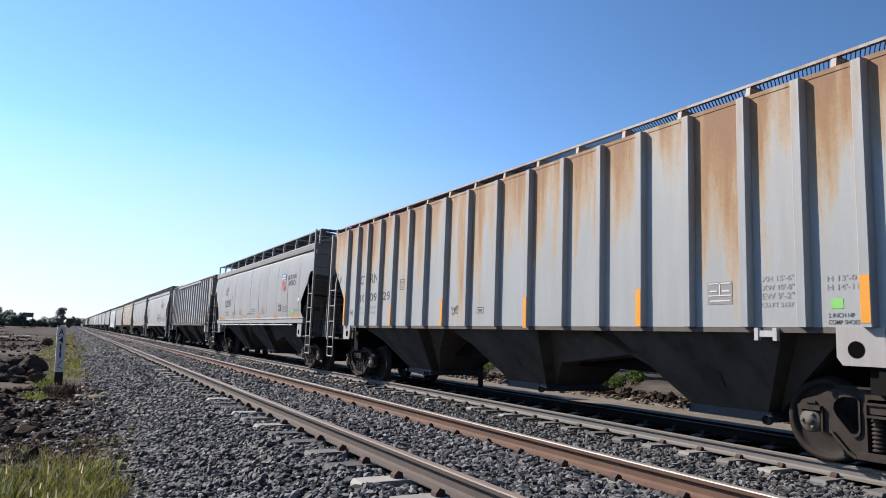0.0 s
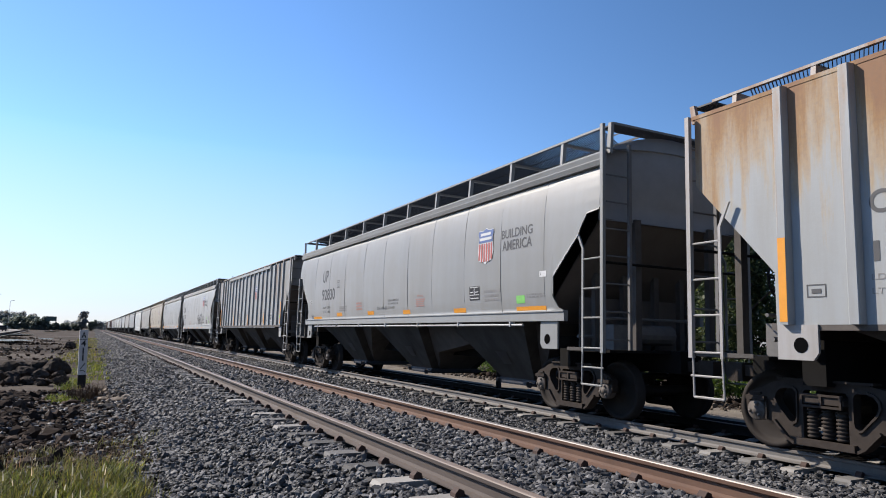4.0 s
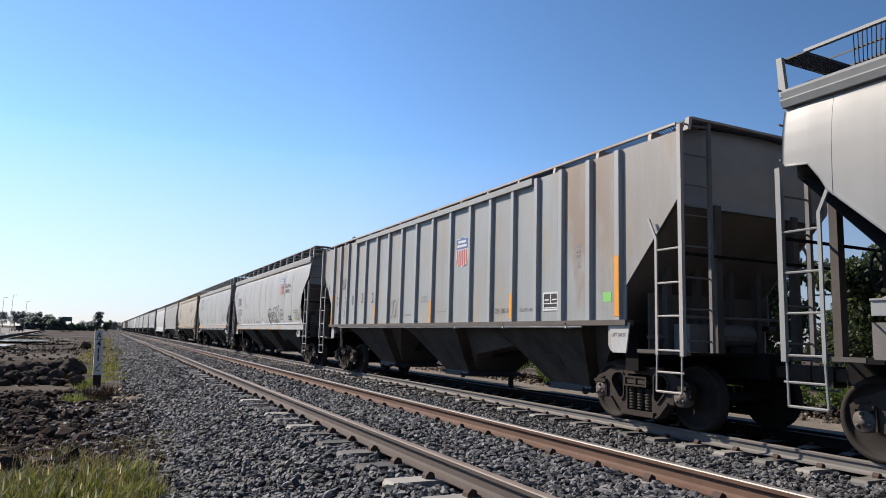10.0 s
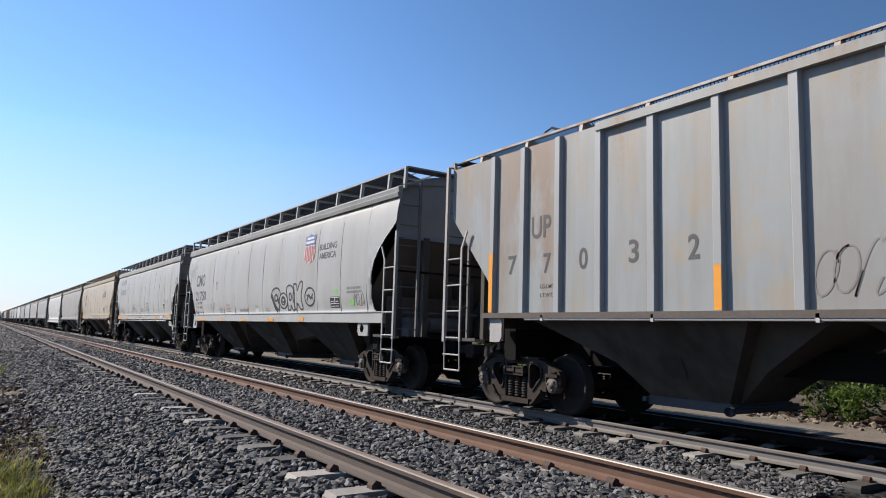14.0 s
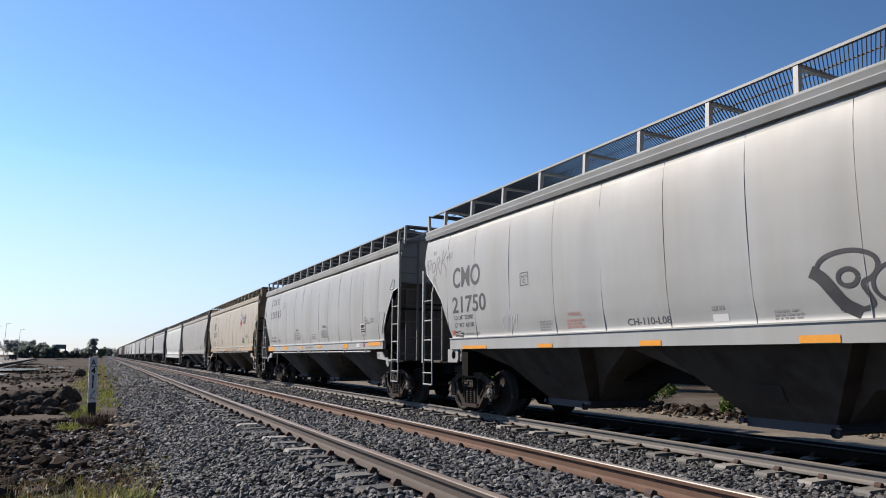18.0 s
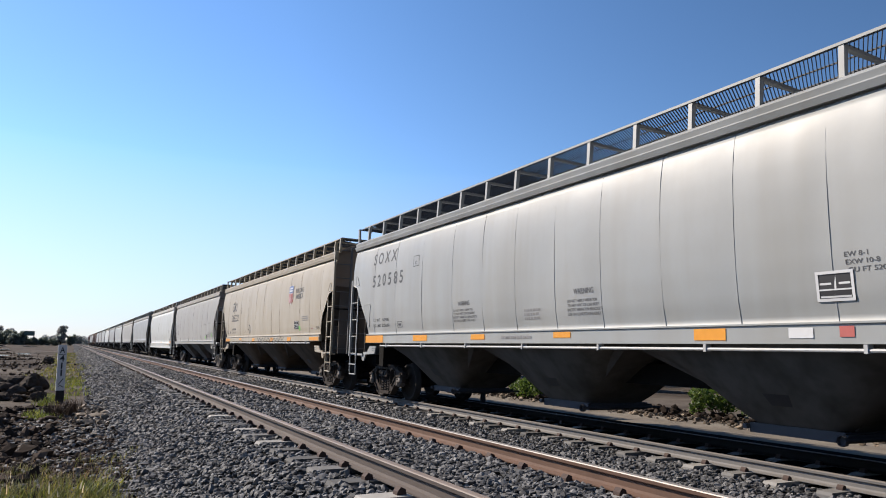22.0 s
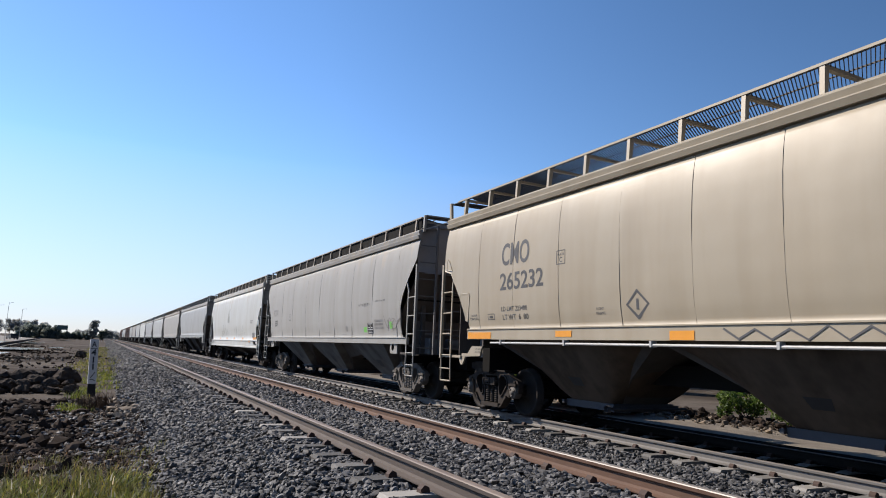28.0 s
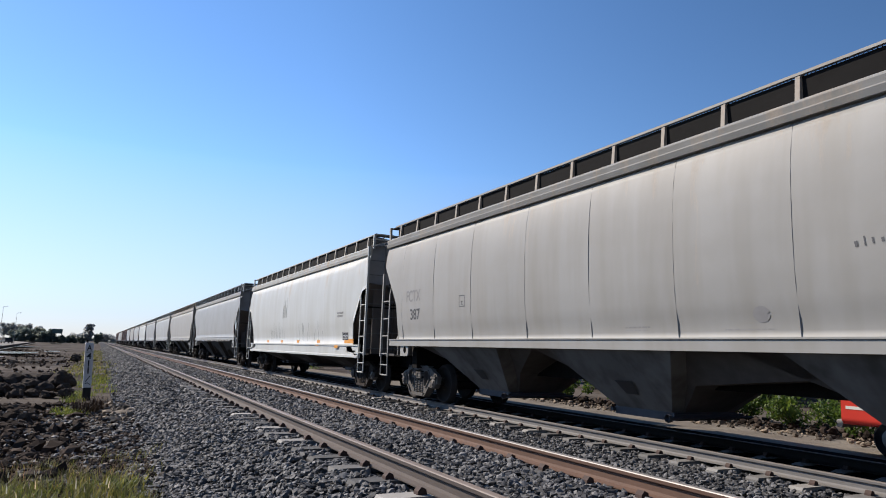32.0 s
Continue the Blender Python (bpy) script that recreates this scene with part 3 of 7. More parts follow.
def hopper_bays(car, material, sill, gate, curved=False):
    for c in (-4.5, 0.0, 4.5) if curved else (-4.85, -0.33, 4.19):
        m, back = Mesh(), Mesh()
        lo = 0.42 if sill > 1.2 else 0.6
        ya, yb = c - 2.25, c + 2.25
        if c < 0:
            ya = -6.85
        if c > 0:
            yb = 6.85
        # cross slopes set in behind the bay's own side plates, darkened for shade
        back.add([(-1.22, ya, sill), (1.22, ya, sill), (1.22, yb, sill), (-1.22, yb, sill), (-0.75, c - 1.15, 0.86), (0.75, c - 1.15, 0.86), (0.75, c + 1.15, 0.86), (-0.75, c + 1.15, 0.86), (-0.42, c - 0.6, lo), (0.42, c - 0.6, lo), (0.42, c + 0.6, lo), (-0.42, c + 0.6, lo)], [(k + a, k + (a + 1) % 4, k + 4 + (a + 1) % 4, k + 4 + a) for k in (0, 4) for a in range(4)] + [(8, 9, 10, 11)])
        wide = 2.0 if curved else 1.42
        n, nk = 40, 7
        if curved:
            for k in range(nk):
                f = k / (nk - 1)
                g = f ** 1.12
                hx, hy = 1.5 + (0.62 - 1.5) * g, wide + (0.56 - wide) * g
                e = 0.16 + 0.34 * math.sin(math.pi * min(1.0, f * 1.1)) ** 0.8
                for q in range(n):
                    a = 2 * math.pi * (q + 0.5) / n
                    ca, sa = math.cos(a), math.sin(a)
                    m.v.append((hx * math.copysign(abs(ca) ** e, ca), c + hy * math.copysign(abs(sa) ** e, sa), sill + (lo - sill) * f))
            for k in range(nk - 1):
                for q in range(n):
                    m.f.append((k * n + q, (k + 1) * n + q, (k + 1) * n + (q + 1) % n, k * n + (q + 1) % n))
                    m.m.append(0)
        else:
            m.add([(-1.5, c - wide, sill), (1.5, c - wide, sill), (1.5, c + wide, sill), (-1.5, c + wide, sill), (-0.64, c - 0.58, lo), (0.64, c - 0.58, lo), (0.64, c + 0.58, lo), (-0.64, c + 0.58, lo)], [(0, 1, 5, 4), (1, 2, 6, 5), (2, 3, 7, 6), (3, 0, 4, 7), (4, 5, 6, 7)])
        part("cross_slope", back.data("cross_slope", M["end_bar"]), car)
        h = part("hopper_bay", m.data("hopper_bay", material, curved), car, "grimy sloping discharge hopper, toned dark for shade")
        g = Mesh()
        g.box(-0.66, 0.66, c - 0.64, c + 0.64, lo - 0.10, lo + 0.02)
        g.box(-0.72, 0.72, c - 0.70, c - 0.64, lo - 0.06, lo).box(-0.72, 0.72, c + 0.64, c + 0.70, lo - 0.06, lo)
        g.bar((-0.85, c - 0.74, lo - 0.05), (0.85, c - 0.74, lo - 0.05), 0.022)
        g.turned([(-0.9, 0.06), (-0.84, 0.06), (-0.84, 0.0)], 8, (0, c - 0.74, lo - 0.05))
        part("outlet_gate", g.data("outlet_gate", gate), h, "steel outlet gate")
        v = Mesh()
        # raised inspection plate on the camera-side slope
        def on_slope(y, f, o):
            return (-(1.5 - 0.86 * f) - o, y, sill - (sill - lo) * f - o * 0.6)
        v.add([on_slope(c - 0.22, 0.50, 0.012), on_slope(c + 0.18, 0.50, 0.012), on_slope(c + 0.12, 0.72, 0.012), on_slope(c - 0.16, 0.72, 0.012)], [(0, 1, 2, 3)])
        part("hatch_plate", v.data("hatch_plate", M["black"]), h)


def underframe(car, paint_m, sill, plate_m, small_plate, narrow=False):
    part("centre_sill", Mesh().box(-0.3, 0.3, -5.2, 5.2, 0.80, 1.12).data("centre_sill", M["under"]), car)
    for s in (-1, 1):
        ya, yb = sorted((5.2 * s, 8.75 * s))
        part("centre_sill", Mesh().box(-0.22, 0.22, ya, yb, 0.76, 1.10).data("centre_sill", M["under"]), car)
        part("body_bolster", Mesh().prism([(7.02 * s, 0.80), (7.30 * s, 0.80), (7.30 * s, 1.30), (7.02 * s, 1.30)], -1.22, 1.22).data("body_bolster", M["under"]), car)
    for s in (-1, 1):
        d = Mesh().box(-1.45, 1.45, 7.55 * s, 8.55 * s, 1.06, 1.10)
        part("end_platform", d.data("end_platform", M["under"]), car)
        c = Mesh()
        c.box(-0.08, 0.08, 8.7 * s, 9.05 * s, 0.80, 0.95)
        c.prism([(9.0 * s, 0.72), (9.22 * s, 0.72), (9.29 * s, 0.80), (9.29 * s, 0.98), (9.0 * s, 0.98)], -0.13, 0.13)
        part("coupler", c.data("coupler", M["truck"]), car, "rusty knuckle coupler")
        e = Mesh()
        e.turned([(-0.45, 0.0), (-0.45, 0.17), (0.35, 0.17), (0.35, 0.0)], 14, (0.1, 7.85 * s, 1.35))
        e.box(-0.9, -0.55, 7.7 * s, 8.0 * s, 1.1, 1.5)
        e.bar((-0.5, 7.6 * s, 1.3), (-1.3, 7.6 * s, 1.3), 0.03)
        e.bar((-1.0, 7.9 * s, 1.6), (0.8, 8.1 * s, 1.6), 0.025)
        part("brake_gear", e.data("brake_gear", M["end_ladder"], False), car, "brake cylinder and valves on the end platform")
        for q in (-1, 1):
            p = Mesh()
            y0, y1 = (7.0, 7.30) if narrow else (6.88, 7.36)
            x0, x1 = (1.50 * q, 1.535 * q)
            if small_plate:
                p.prism([(6.80 * s, 1.32), (7.22 * s, 1.32), (7.40 * s, 1.17), (7.66 * s, 1.17), (7.66 * s, 1.08), (7.60 * s, 1.10), (6.88 * s, 1.13)], x0, x1)
                p.prism([(7.50 * s, 1.10), (7.80 * s, 1.10), (7.72 * s, 0.96), (7.66 * s, 0.93), (7.60 * s, 0.96)], x0, x1)
            else:
                p.prism([(y0 * s, sill), (y1 * s, sill), (y1 * s, 1.08), ((y0 + 0.06) * s, 1.08), (y0 * s, 1.16)], x0, x1)
            bp = part("bolster_plate", p.data("bolster_plate", plate_m), car)
            if small_plate or narrow:
                continue
            hl = Mesh().turned([(x1 + 0.003 * q, 0.0), (x1 + 0.003 * q, 0.085)], 16, (0, 7.08 * s, 1.24))
            part("jacking_hole", hl.data("jacking_hole", M["void"]), bp)


def ladders(car, bar_m, smooth, lite, post_top=4.18, end_plate=False):
    for s in (-1, 1):
        for q in (-1, 1):
            x = 1.585 * q
            yo, yi = 8.55 * s, 8.08 * s
            p = Mesh()
            p.box(x - 0.028, x + 0.028, yo - 0.032, yo + 0.032, 1.05, post_top if s < 0 else min(post_top, 4.18 if not smooth else 3.12 if end_plate else 3.24))
            part("corner_post", p.data("corner_post", bar_m), car)
            ld = Mesh().add([(x + a, yi + b * s, z) for z, b in ((1.05, 0), (2.66, 0), (2.95, -0.14)) for a, b in ((-0.012, b - 0.021), (0.012, b - 0.021), (0.012, b + 0.021), (-0.012, b + 0.021))], [(k + 4 * j, (k + 1) % 4 + 4 * j, (k + 1) % 4 + 4 + 4 * j, k + 4 + 4 * j) for j in range(2) for k in range(4)] + [(8, 9, 10, 11), (3, 2, 1, 0)])
            lad = part("side_ladder", ld.data("side_ladder", bar_m), car, "steel side ladder with a hanging stirrup step")
            rung = shared(("rung", bar_m.name), lambda: Mesh().bar((0, -0.25, 0), (0, 0.25, 0), 0.014).data("rung", bar_m))
            for z in (1.12, 1.58, 2.03, 2.49, 0.83):
                part("rung", rung, lad, "", pose(x, 8.315 * s, z))
            pts = [(yo - 0.02 * s, 1.08), (yo - 0.03 * s, 0.57), (yi - 0.02 * s, 0.57), (yi, 1.08)]
            st = Mesh()
            for (a, b), (c, d) in zip(pts, pts[1:]):
                st.bar((x, a, b), (x, c, d), 0.016)
            part("stirrup_step", st.data("stirrup_step", bar_m), lad)
            sp = Mesh().prism([(8.58 * s, 1.075), (7.66 * s, 1.075), (7.66 * s, 1.125), (8.58 * s, 1.125)], x - 0.03 * q - 0.012, x - 0.03 * q + 0.012)
            part("step_sill", sp.data("step_sill", bar_m if end_plate else M["end_bar"]), car)
        el = Mesh()
        y = 8.57 * s
        el.box(-1.095, -1.045, y - 0.025, y + 0.025, 1.1, 4.3)
        lad = part("end_ladder", el.data("end_ladder", M["end_ladder"]), car)
        if not lite:
            rung = shared("end_rung", lambda: Mesh().bar((-1.53, 0, 0), (-1.06, 0, 0), 0.013).data("rung", M["end_ladder"]))
            for k in range(8):
                part("rung", rung, lad, "", pose(0, y, 1.25 + 0.42 * k))
        hr = Mesh().bar((-1.55, 8.5 * s, 2.42), (1.55, 8.5 * s, 2.42), 0.02)
        part("handrail", hr.data("handrail", M["under"]), car)
        ps = shared("end_post", lambda: Mesh().box(-0.05, 0.05, -0.05, 0.05, 1.1, 2.35).data("end_post", M["end_bar"]))
        for xx, yy in ((-0.95, 7.62), (0.95, 7.62)) if lite else ((-0.95, 7.62), (0.95, 7.62), (-0.35, 7.62), (0.35, 7.62)):
            part("end_post", ps, car, "", pose(xx, yy * s, 0))
        if end_plate:
            ep = Mesh().box(-1.28, 1.28, 8.26 * s - 0.012, 8.26 * s + 0.012, 1.10, 3.12)
            ep = part("end_plate", ep.data("end_plate", M["slope"]), car, "dark stiffened end plate")
            sf = shared("stiffener", lambda: Mesh().box(-0.02, 0.02, -0.02, 0.02, 1.12, 3.10).data("stiffener", M["slope"]))
            for xx in (-0.62, 0.0, 0.62):
                part("stiffener", sf, ep, "", pose(xx, 8.292 * s, 0))
        tp = shared("tall_post", lambda: Mesh().box(-0.06, 0.06, -0.05, 0.05, 1.1, 3.15).data("end_post", M["end_bar"]))
        for xx in (-0.8, 0.8):
            part("end_post", tp, car, "", pose(xx, 8.42 * s, 0))
    if not lite:
        bw = Mesh()
        for k in range(20):
            a, b = 2 * math.pi * k / 20, 2 * math.pi * (k + 1) / 20
            bw.bar((-0.35 + 0.28 * math.cos(a), 8.15, 2.1 + 0.28 * math.sin(a)), (-0.35 + 0.28 * math.cos(b), 8.15, 2.1 + 0.28 * math.sin(b)), 0.016, 5)
        for k in range(8):
            a = 2 * math.pi * k / 8
            bw.bar((-0.35, 8.13, 2.1), (-0.35 + 0.28 * math.cos(a), 8.15, 2.1 + 0.28 * math.sin(a)), 0.014, 5)
        bw.turned([(8.16, 0.0), (8.16, 0.11), (8.1, 0.12), (8.1, 0.0)], 12, (-0.35, 0, 2.1), "y")
        b = part("brake_wheel", bw.data("brake_wheel", M["tar"]), car, "black spoked hand-brake wheel")
        bx = Mesh().prism([(7.7, 1.9), (8.1, 1.9), (8.1, 2.3), (7.8, 2.3), (7.7, 2.2)], -0.5, -0.2)
        part("brake_housing", bx.data("brake_housing", M["tar"]), b)


def grating_mesh(y0, y1, x0, x1, z):
    """Open steel treads: edge angles, one bearing bar and close cross strips."""
    m = Mesh()
    m.box(x0, x0 + 0.012, y0, y1, z - 0.03, z + 0.004).box(x1 - 0.012, x1, y0, y1, z - 0.03, z + 0.004)
    x = (x0 + x1) / 2
    m.box(x - 0.004, x + 0.004, y0, y1, z - 0.022, z)
    st, run = 0.05, abs(x1 - x0) * 0.62
    a, b = (x0, x1) if x0 < 0 else (x1, x0)
    for k in range(int((y1 - y0 - run) / st)):
        y = y0 + (k + 0.5) * st
        m.add([(x, yy + e, z - d) for d in (0.023, 0.003) for x, yy in ((a, y), (b, y + run)) for e in (-0.006, 0.006)], [(0, 1, 3, 2), (4, 6, 7, 5), (0, 4, 5, 1), (2, 3, 7, 6), (0, 2, 6, 4), (1, 5, 7, 3)])
    return m


def running_board(car, metal_m, top, pitch, lite, coaming):
    for q in (-1, 1):
        x0, x1 = (-1.40, -0.58) if q < 0 else (0.58, 1.40)
        rb = part("running_board", shared(("grate", q, top), lambda: grating_mesh(-8.3, 8.3, x0, x1, top).data("running_board", M["grating"])), car, "open steel roof walkway")
        ed = Mesh().box(min(q * 1.40, q * 1.415), max(q * 1.40, q * 1.415), -8.3, 8.3, top - 0.018, top + 0.016)
        part("walkway_edge", ed.data("walkway_edge", metal_m), rb)
        if coaming:
            # near-black panel in place of the shaded side of the hatches
            co = Mesh().box(min(q * 1.34, q * 1.37), max(q * 1.34, q * 1.37), -8.2, 8.2, 4.19, top - 0.03)
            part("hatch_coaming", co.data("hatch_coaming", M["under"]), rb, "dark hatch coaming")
        n = int(16.2 / pitch)
        b = shared(("rbpost", q, top, metal_m.name), lambda: Mesh().add([(q * x, y, z) for y in (-0.032, 0.032) for x, z in ((1.44, 4.10), (1.405, top), (0.6, top - 0.03), (0.6, top - 0.06), (1.33, top - 0.06), (1.38, 4.10))], [(0, 1, 2, 3, 4, 5), (11, 10, 9, 8, 7, 6)] + [(k, (k + 1) % 6, (k + 1) % 6 + 6, k + 6) for k in range(6)]).data("walkway_bracket", metal_m))
        for k in range(n + 1):
            part("walkway_bracket", b, rb, "", pose(0, -n * pitch / 2 + k * pitch, 0))
    for s in (-1, 1):
        ya, yb = sorted((8.3 * s, 8.60 * s))
        g = Mesh()
        for k in range(8):
            y = ya + (yb - ya) * k / 7
            g.box(-1.40, 1.40, y - 0.006, y + 0.006, top - 0.03, top)
        for k in range(40):
            x = -1.4 + 2.8 * k / 39
            g.box(x - 0.006, x + 0.006, ya, yb, top - 0.025, top - 0.003)
        ec = part("end_walkway", g.data("end_walkway", M["grating"]), car, "open crossover walkway over the wagon end")
        e2 = Mesh().box(-1.42, 1.42, 8.60 * s - 0.012, 8.60 * s + 0.012, top - 0.022, top + 0.012)
        part("walkway_frame", e2.data("walkway_frame", metal_m), ec)
        for x in (-1, 1):
            k = shared(("knee", x, s, top, metal_m.name), lambda: Mesh().prism([(8.55 * s, top), (8.62 * s, top), (8.59 * s, 4.12), (8.50 * s, 4.12)], x * 1.415, x * 1.47).data("walkway_knee", metal_m))
            part("walkway_knee", k, ec)


def end_walls(car, material, top):
    for s in (-1, 1):
        # the end sheet bulges outwards and its top follows the roof
        n, lv = 12, 5
        w = Mesh()
        for d in (0.0, -0.03):
            for j in range(lv + 1):
                for i in range(n + 1):
                    x = -1.50 + 3.0 * i / n
                    crown = top - (top - 4.17) * (x / 1.5) ** 2
                    z = 3.10 + (crown - 3.10) * j / lv
                    w.v.append((x, (8.38 + d + 0.12 * (1 - (x / 1.5) ** 2) * math.sin(math.pi * (0.15 + 0.7 * j / lv))) * s, z))
        k0 = (n + 1) * (lv + 1)
        for j in range(lv):
            for i in range(n):
                p = j * (n + 1) + i
                for o in (0, k0):
                    w.f.append((o + p, o + p + 1, o + p + n + 2, o + p + n + 1))
                    w.m.append(0)
        for i in range(n):
            for p in (i, lv * (n + 1) + i):
                w.f.append((p, p + 1, p + 1 + k0, p + k0))
                w.m.append(0)
        part("end_wall", w.data("end_wall", material, True), car, "brake-dust grimed end wall")
        sl = Mesh()
        sl.add([(-1.47, 8.40 * s, 3.12), (1.47, 8.40 * s, 3.12), (1.47, 6.83 * s, 1.52), (-1.47, 6.83 * s, 1.52)], [(0, 1, 2, 3)])
        sl.add([(-1.47, 8.36 * s, 3.14), (1.47, 8.36 * s, 3.14), (1.47, 6.79 * s, 1.54), (-1.47, 6.79 * s, 1.54)], [(0, 1, 2, 3)])
        part("slope_sheet", sl.data("slope_sheet", M["slope"]), car)
        bk = Mesh().box(-1.15, 1.15, 7.45 * s - 0.02, 7.45 * s + 0.02, 1.10, 1.95)
        part("end_bulkhead", bk.data("end_bulkhead", M["slope"]), car)


# cut-away ends of the side sheets, as (y, z) from the sill upwards: the tongue's tip inwards, then outwards to the end;
# a third entry gives the end that leads if it differs
CUTS = {"swept": ([(7.56, 0), (7.38, 1.77), (7.26, 1.95)], [(7.22, 2.12), (7.30, 2.27), (7.97, 2.88), (8.05, 3.03), (8.18, 3.21), (8.46, 3.24)]),
        "curved": ([], [(7.16, 0), (7.25, 1.73), (7.37, 2.02), (7.60, 2.46), (7.97, 2.83), (8.36, 3.11), (8.49, 3.36)],
                   ([(7.70, 0), (7.58, 1.66), (7.52, 1.88)], [(7.49, 2.20), (7.54, 2.45), (7.65, 2.67), (7.83, 2.88), (8.05, 3.07), (8.46, 3.38)])),
        "round": ([(7.72, 0), (7.60, 1.60), (7.56, 1.78)], [(7.55, 2.04), (7.60, 2.29), (7.69, 2.50), (7.83, 2.69), (8.03, 2.94), (8.12, 3.04), (8.47, 3.42)]),
        "straight": ([], [(7.34, 0), (7.41, 1.94), (8.16, 2.89), (8.47, 2.96)]),
        "flat": ([], [(7.38, 0), (7.385, 2.05), (8.49, 3.25)])}


def clip_top(y, cut, sill):
    """Lowest height of the sheet at distance y from the middle."""
    if y < 0 and len(cut) > 2:
        cut = cut[2]
    y = abs(y)
    upper = [(a, max(sill, b)) for a, b in cut[1]] + [(8.5, cut[1][-1][1] + 0.06)]
    if y <= upper[0][0]:
        return sill
    for (ya, za), (yb, zb) in zip(upper, upper[1:]):
        if y <= yb:
            return za + (zb - za) * (y - ya) / (yb - ya)
    return upper[-1][1]


def side_sheet_mesh(q, cut, sill, smooth, material, top, seams=(), seed=1):
    """A bulged or flat sheet with its cut-away ends, 12 mm thick at the edge."""
    m = Mesh()
    ys = sorted({round(v, 4) for c in (cut, *cut[2:]) for y, _ in c[1] for v in (y, -y)} | {round(-8.5 + 17.0 * k / 34, 4) for k in range(35)})
    nz = 9
    cuts = [-8.5] + sorted(seams or []) + [8.5]
    if seams:
        ys = sorted(set(ys) | {round(-8.5 + 17.0 * k / 102, 4) for k in range(103)})
        nz = 24
    rnd = random.Random(seed)
    swell = [rnd.uniform(0.003, 0.018) for _ in cuts]
    lean = [rnd.uniform(-0.25, 0.25) for _ in cuts]

    def out(y, z):
        # sheets swell between their welds, each a little differently
        if not seams:
            return 0.0
        k = min(len(cuts) - 2, sum(1 for c in cuts[1:] if y >= c))
        f = min(1.0, max(0.0, (y - cuts[k]) / (cuts[k + 1] - cuts[k])))
        v = min(1.0, max(0.0, (z - 1.62) / 2.3))
        return swell[k] * math.sin(math.pi * f) * (1 + lean[k] * math.sin(6.28 * f)) * math.sin(math.pi * (0.12 + 0.8 * v)) + 0.004 * math.sin(y * 1.3 + seed) * math.sin(v * 5 + seed)
    LAST[0] = out
    cols = []
    for y in ys:
        lo = clip_top(y, cut, sill)
        cols.append([(q * (side_x(lo + (top - lo) * k / nz, smooth) + out(y, lo + (top - lo) * k / nz)), y, lo + (top - lo) * k / nz) for k in range(nz + 1)])
    v = [p for c in cols for p in c]
    f = []
    for i in range(len(cols) - 1):
        for k in range(nz):
            a = i * (nz + 1) + k
            f.append((a, a + 1, a + nz + 2, a + nz + 1) if q > 0 else (a, a + nz + 1, a + nz + 2, a + 1))
    m.add(v, f)
    inner = [(p[0] - 0.02 * q, p[1], p[2]) for p in v]
    m.add(inner, [tuple(reversed(t)) for t in f])
    w = len(v)
    for i in range(len(cols) - 1):
        for k in (0, nz):
            a, b = i * (nz + 1) + k, (i + 1) * (nz + 1) + k
            m.f.append((a, b, b + w, a + w))
            m.m.append(0)
    for i in (0, len(cols) - 1):
        for k in range(nz):
            a = i * (nz + 1) + k
            m.f.append((a, a + 1, a + 1 + w, a + w))
            m.m.append(0)
    for e in (-1, 1):
        # the tongue of sheet below the rounded cut, hung on the sheet's own edge
        own = cut[2] if e < 0 and len(cut) > 2 else cut
        yi, zi = own[1][0]
        low = [(y, max(sill, z)) for y, z in own[0]]
        if low:
            i = min(range(len(ys)), key=lambda k: abs(ys[k] - yi * e))
            col = [k for k in range(nz + 1) if cols[i][k][2] < zi]
            edge = [i * (nz + 1) + k for k in col]
            for shift, base in ((0.0, 0), (0.02, w)):
                o = len(m.v)
                m.v += [(q * (side_x(z, smooth) - shift), y * e, z) for y, z in low + [(yi, zi)]]
                f = [base + k for k in edge] + [o + len(low) - j for j in range(len(low) + 1)]
                m.f.append(tuple(f) if q * e > 0 else tuple(f[::-1]))
                m.m.append(0)
    return m.data("side_sheet", material, smooth)


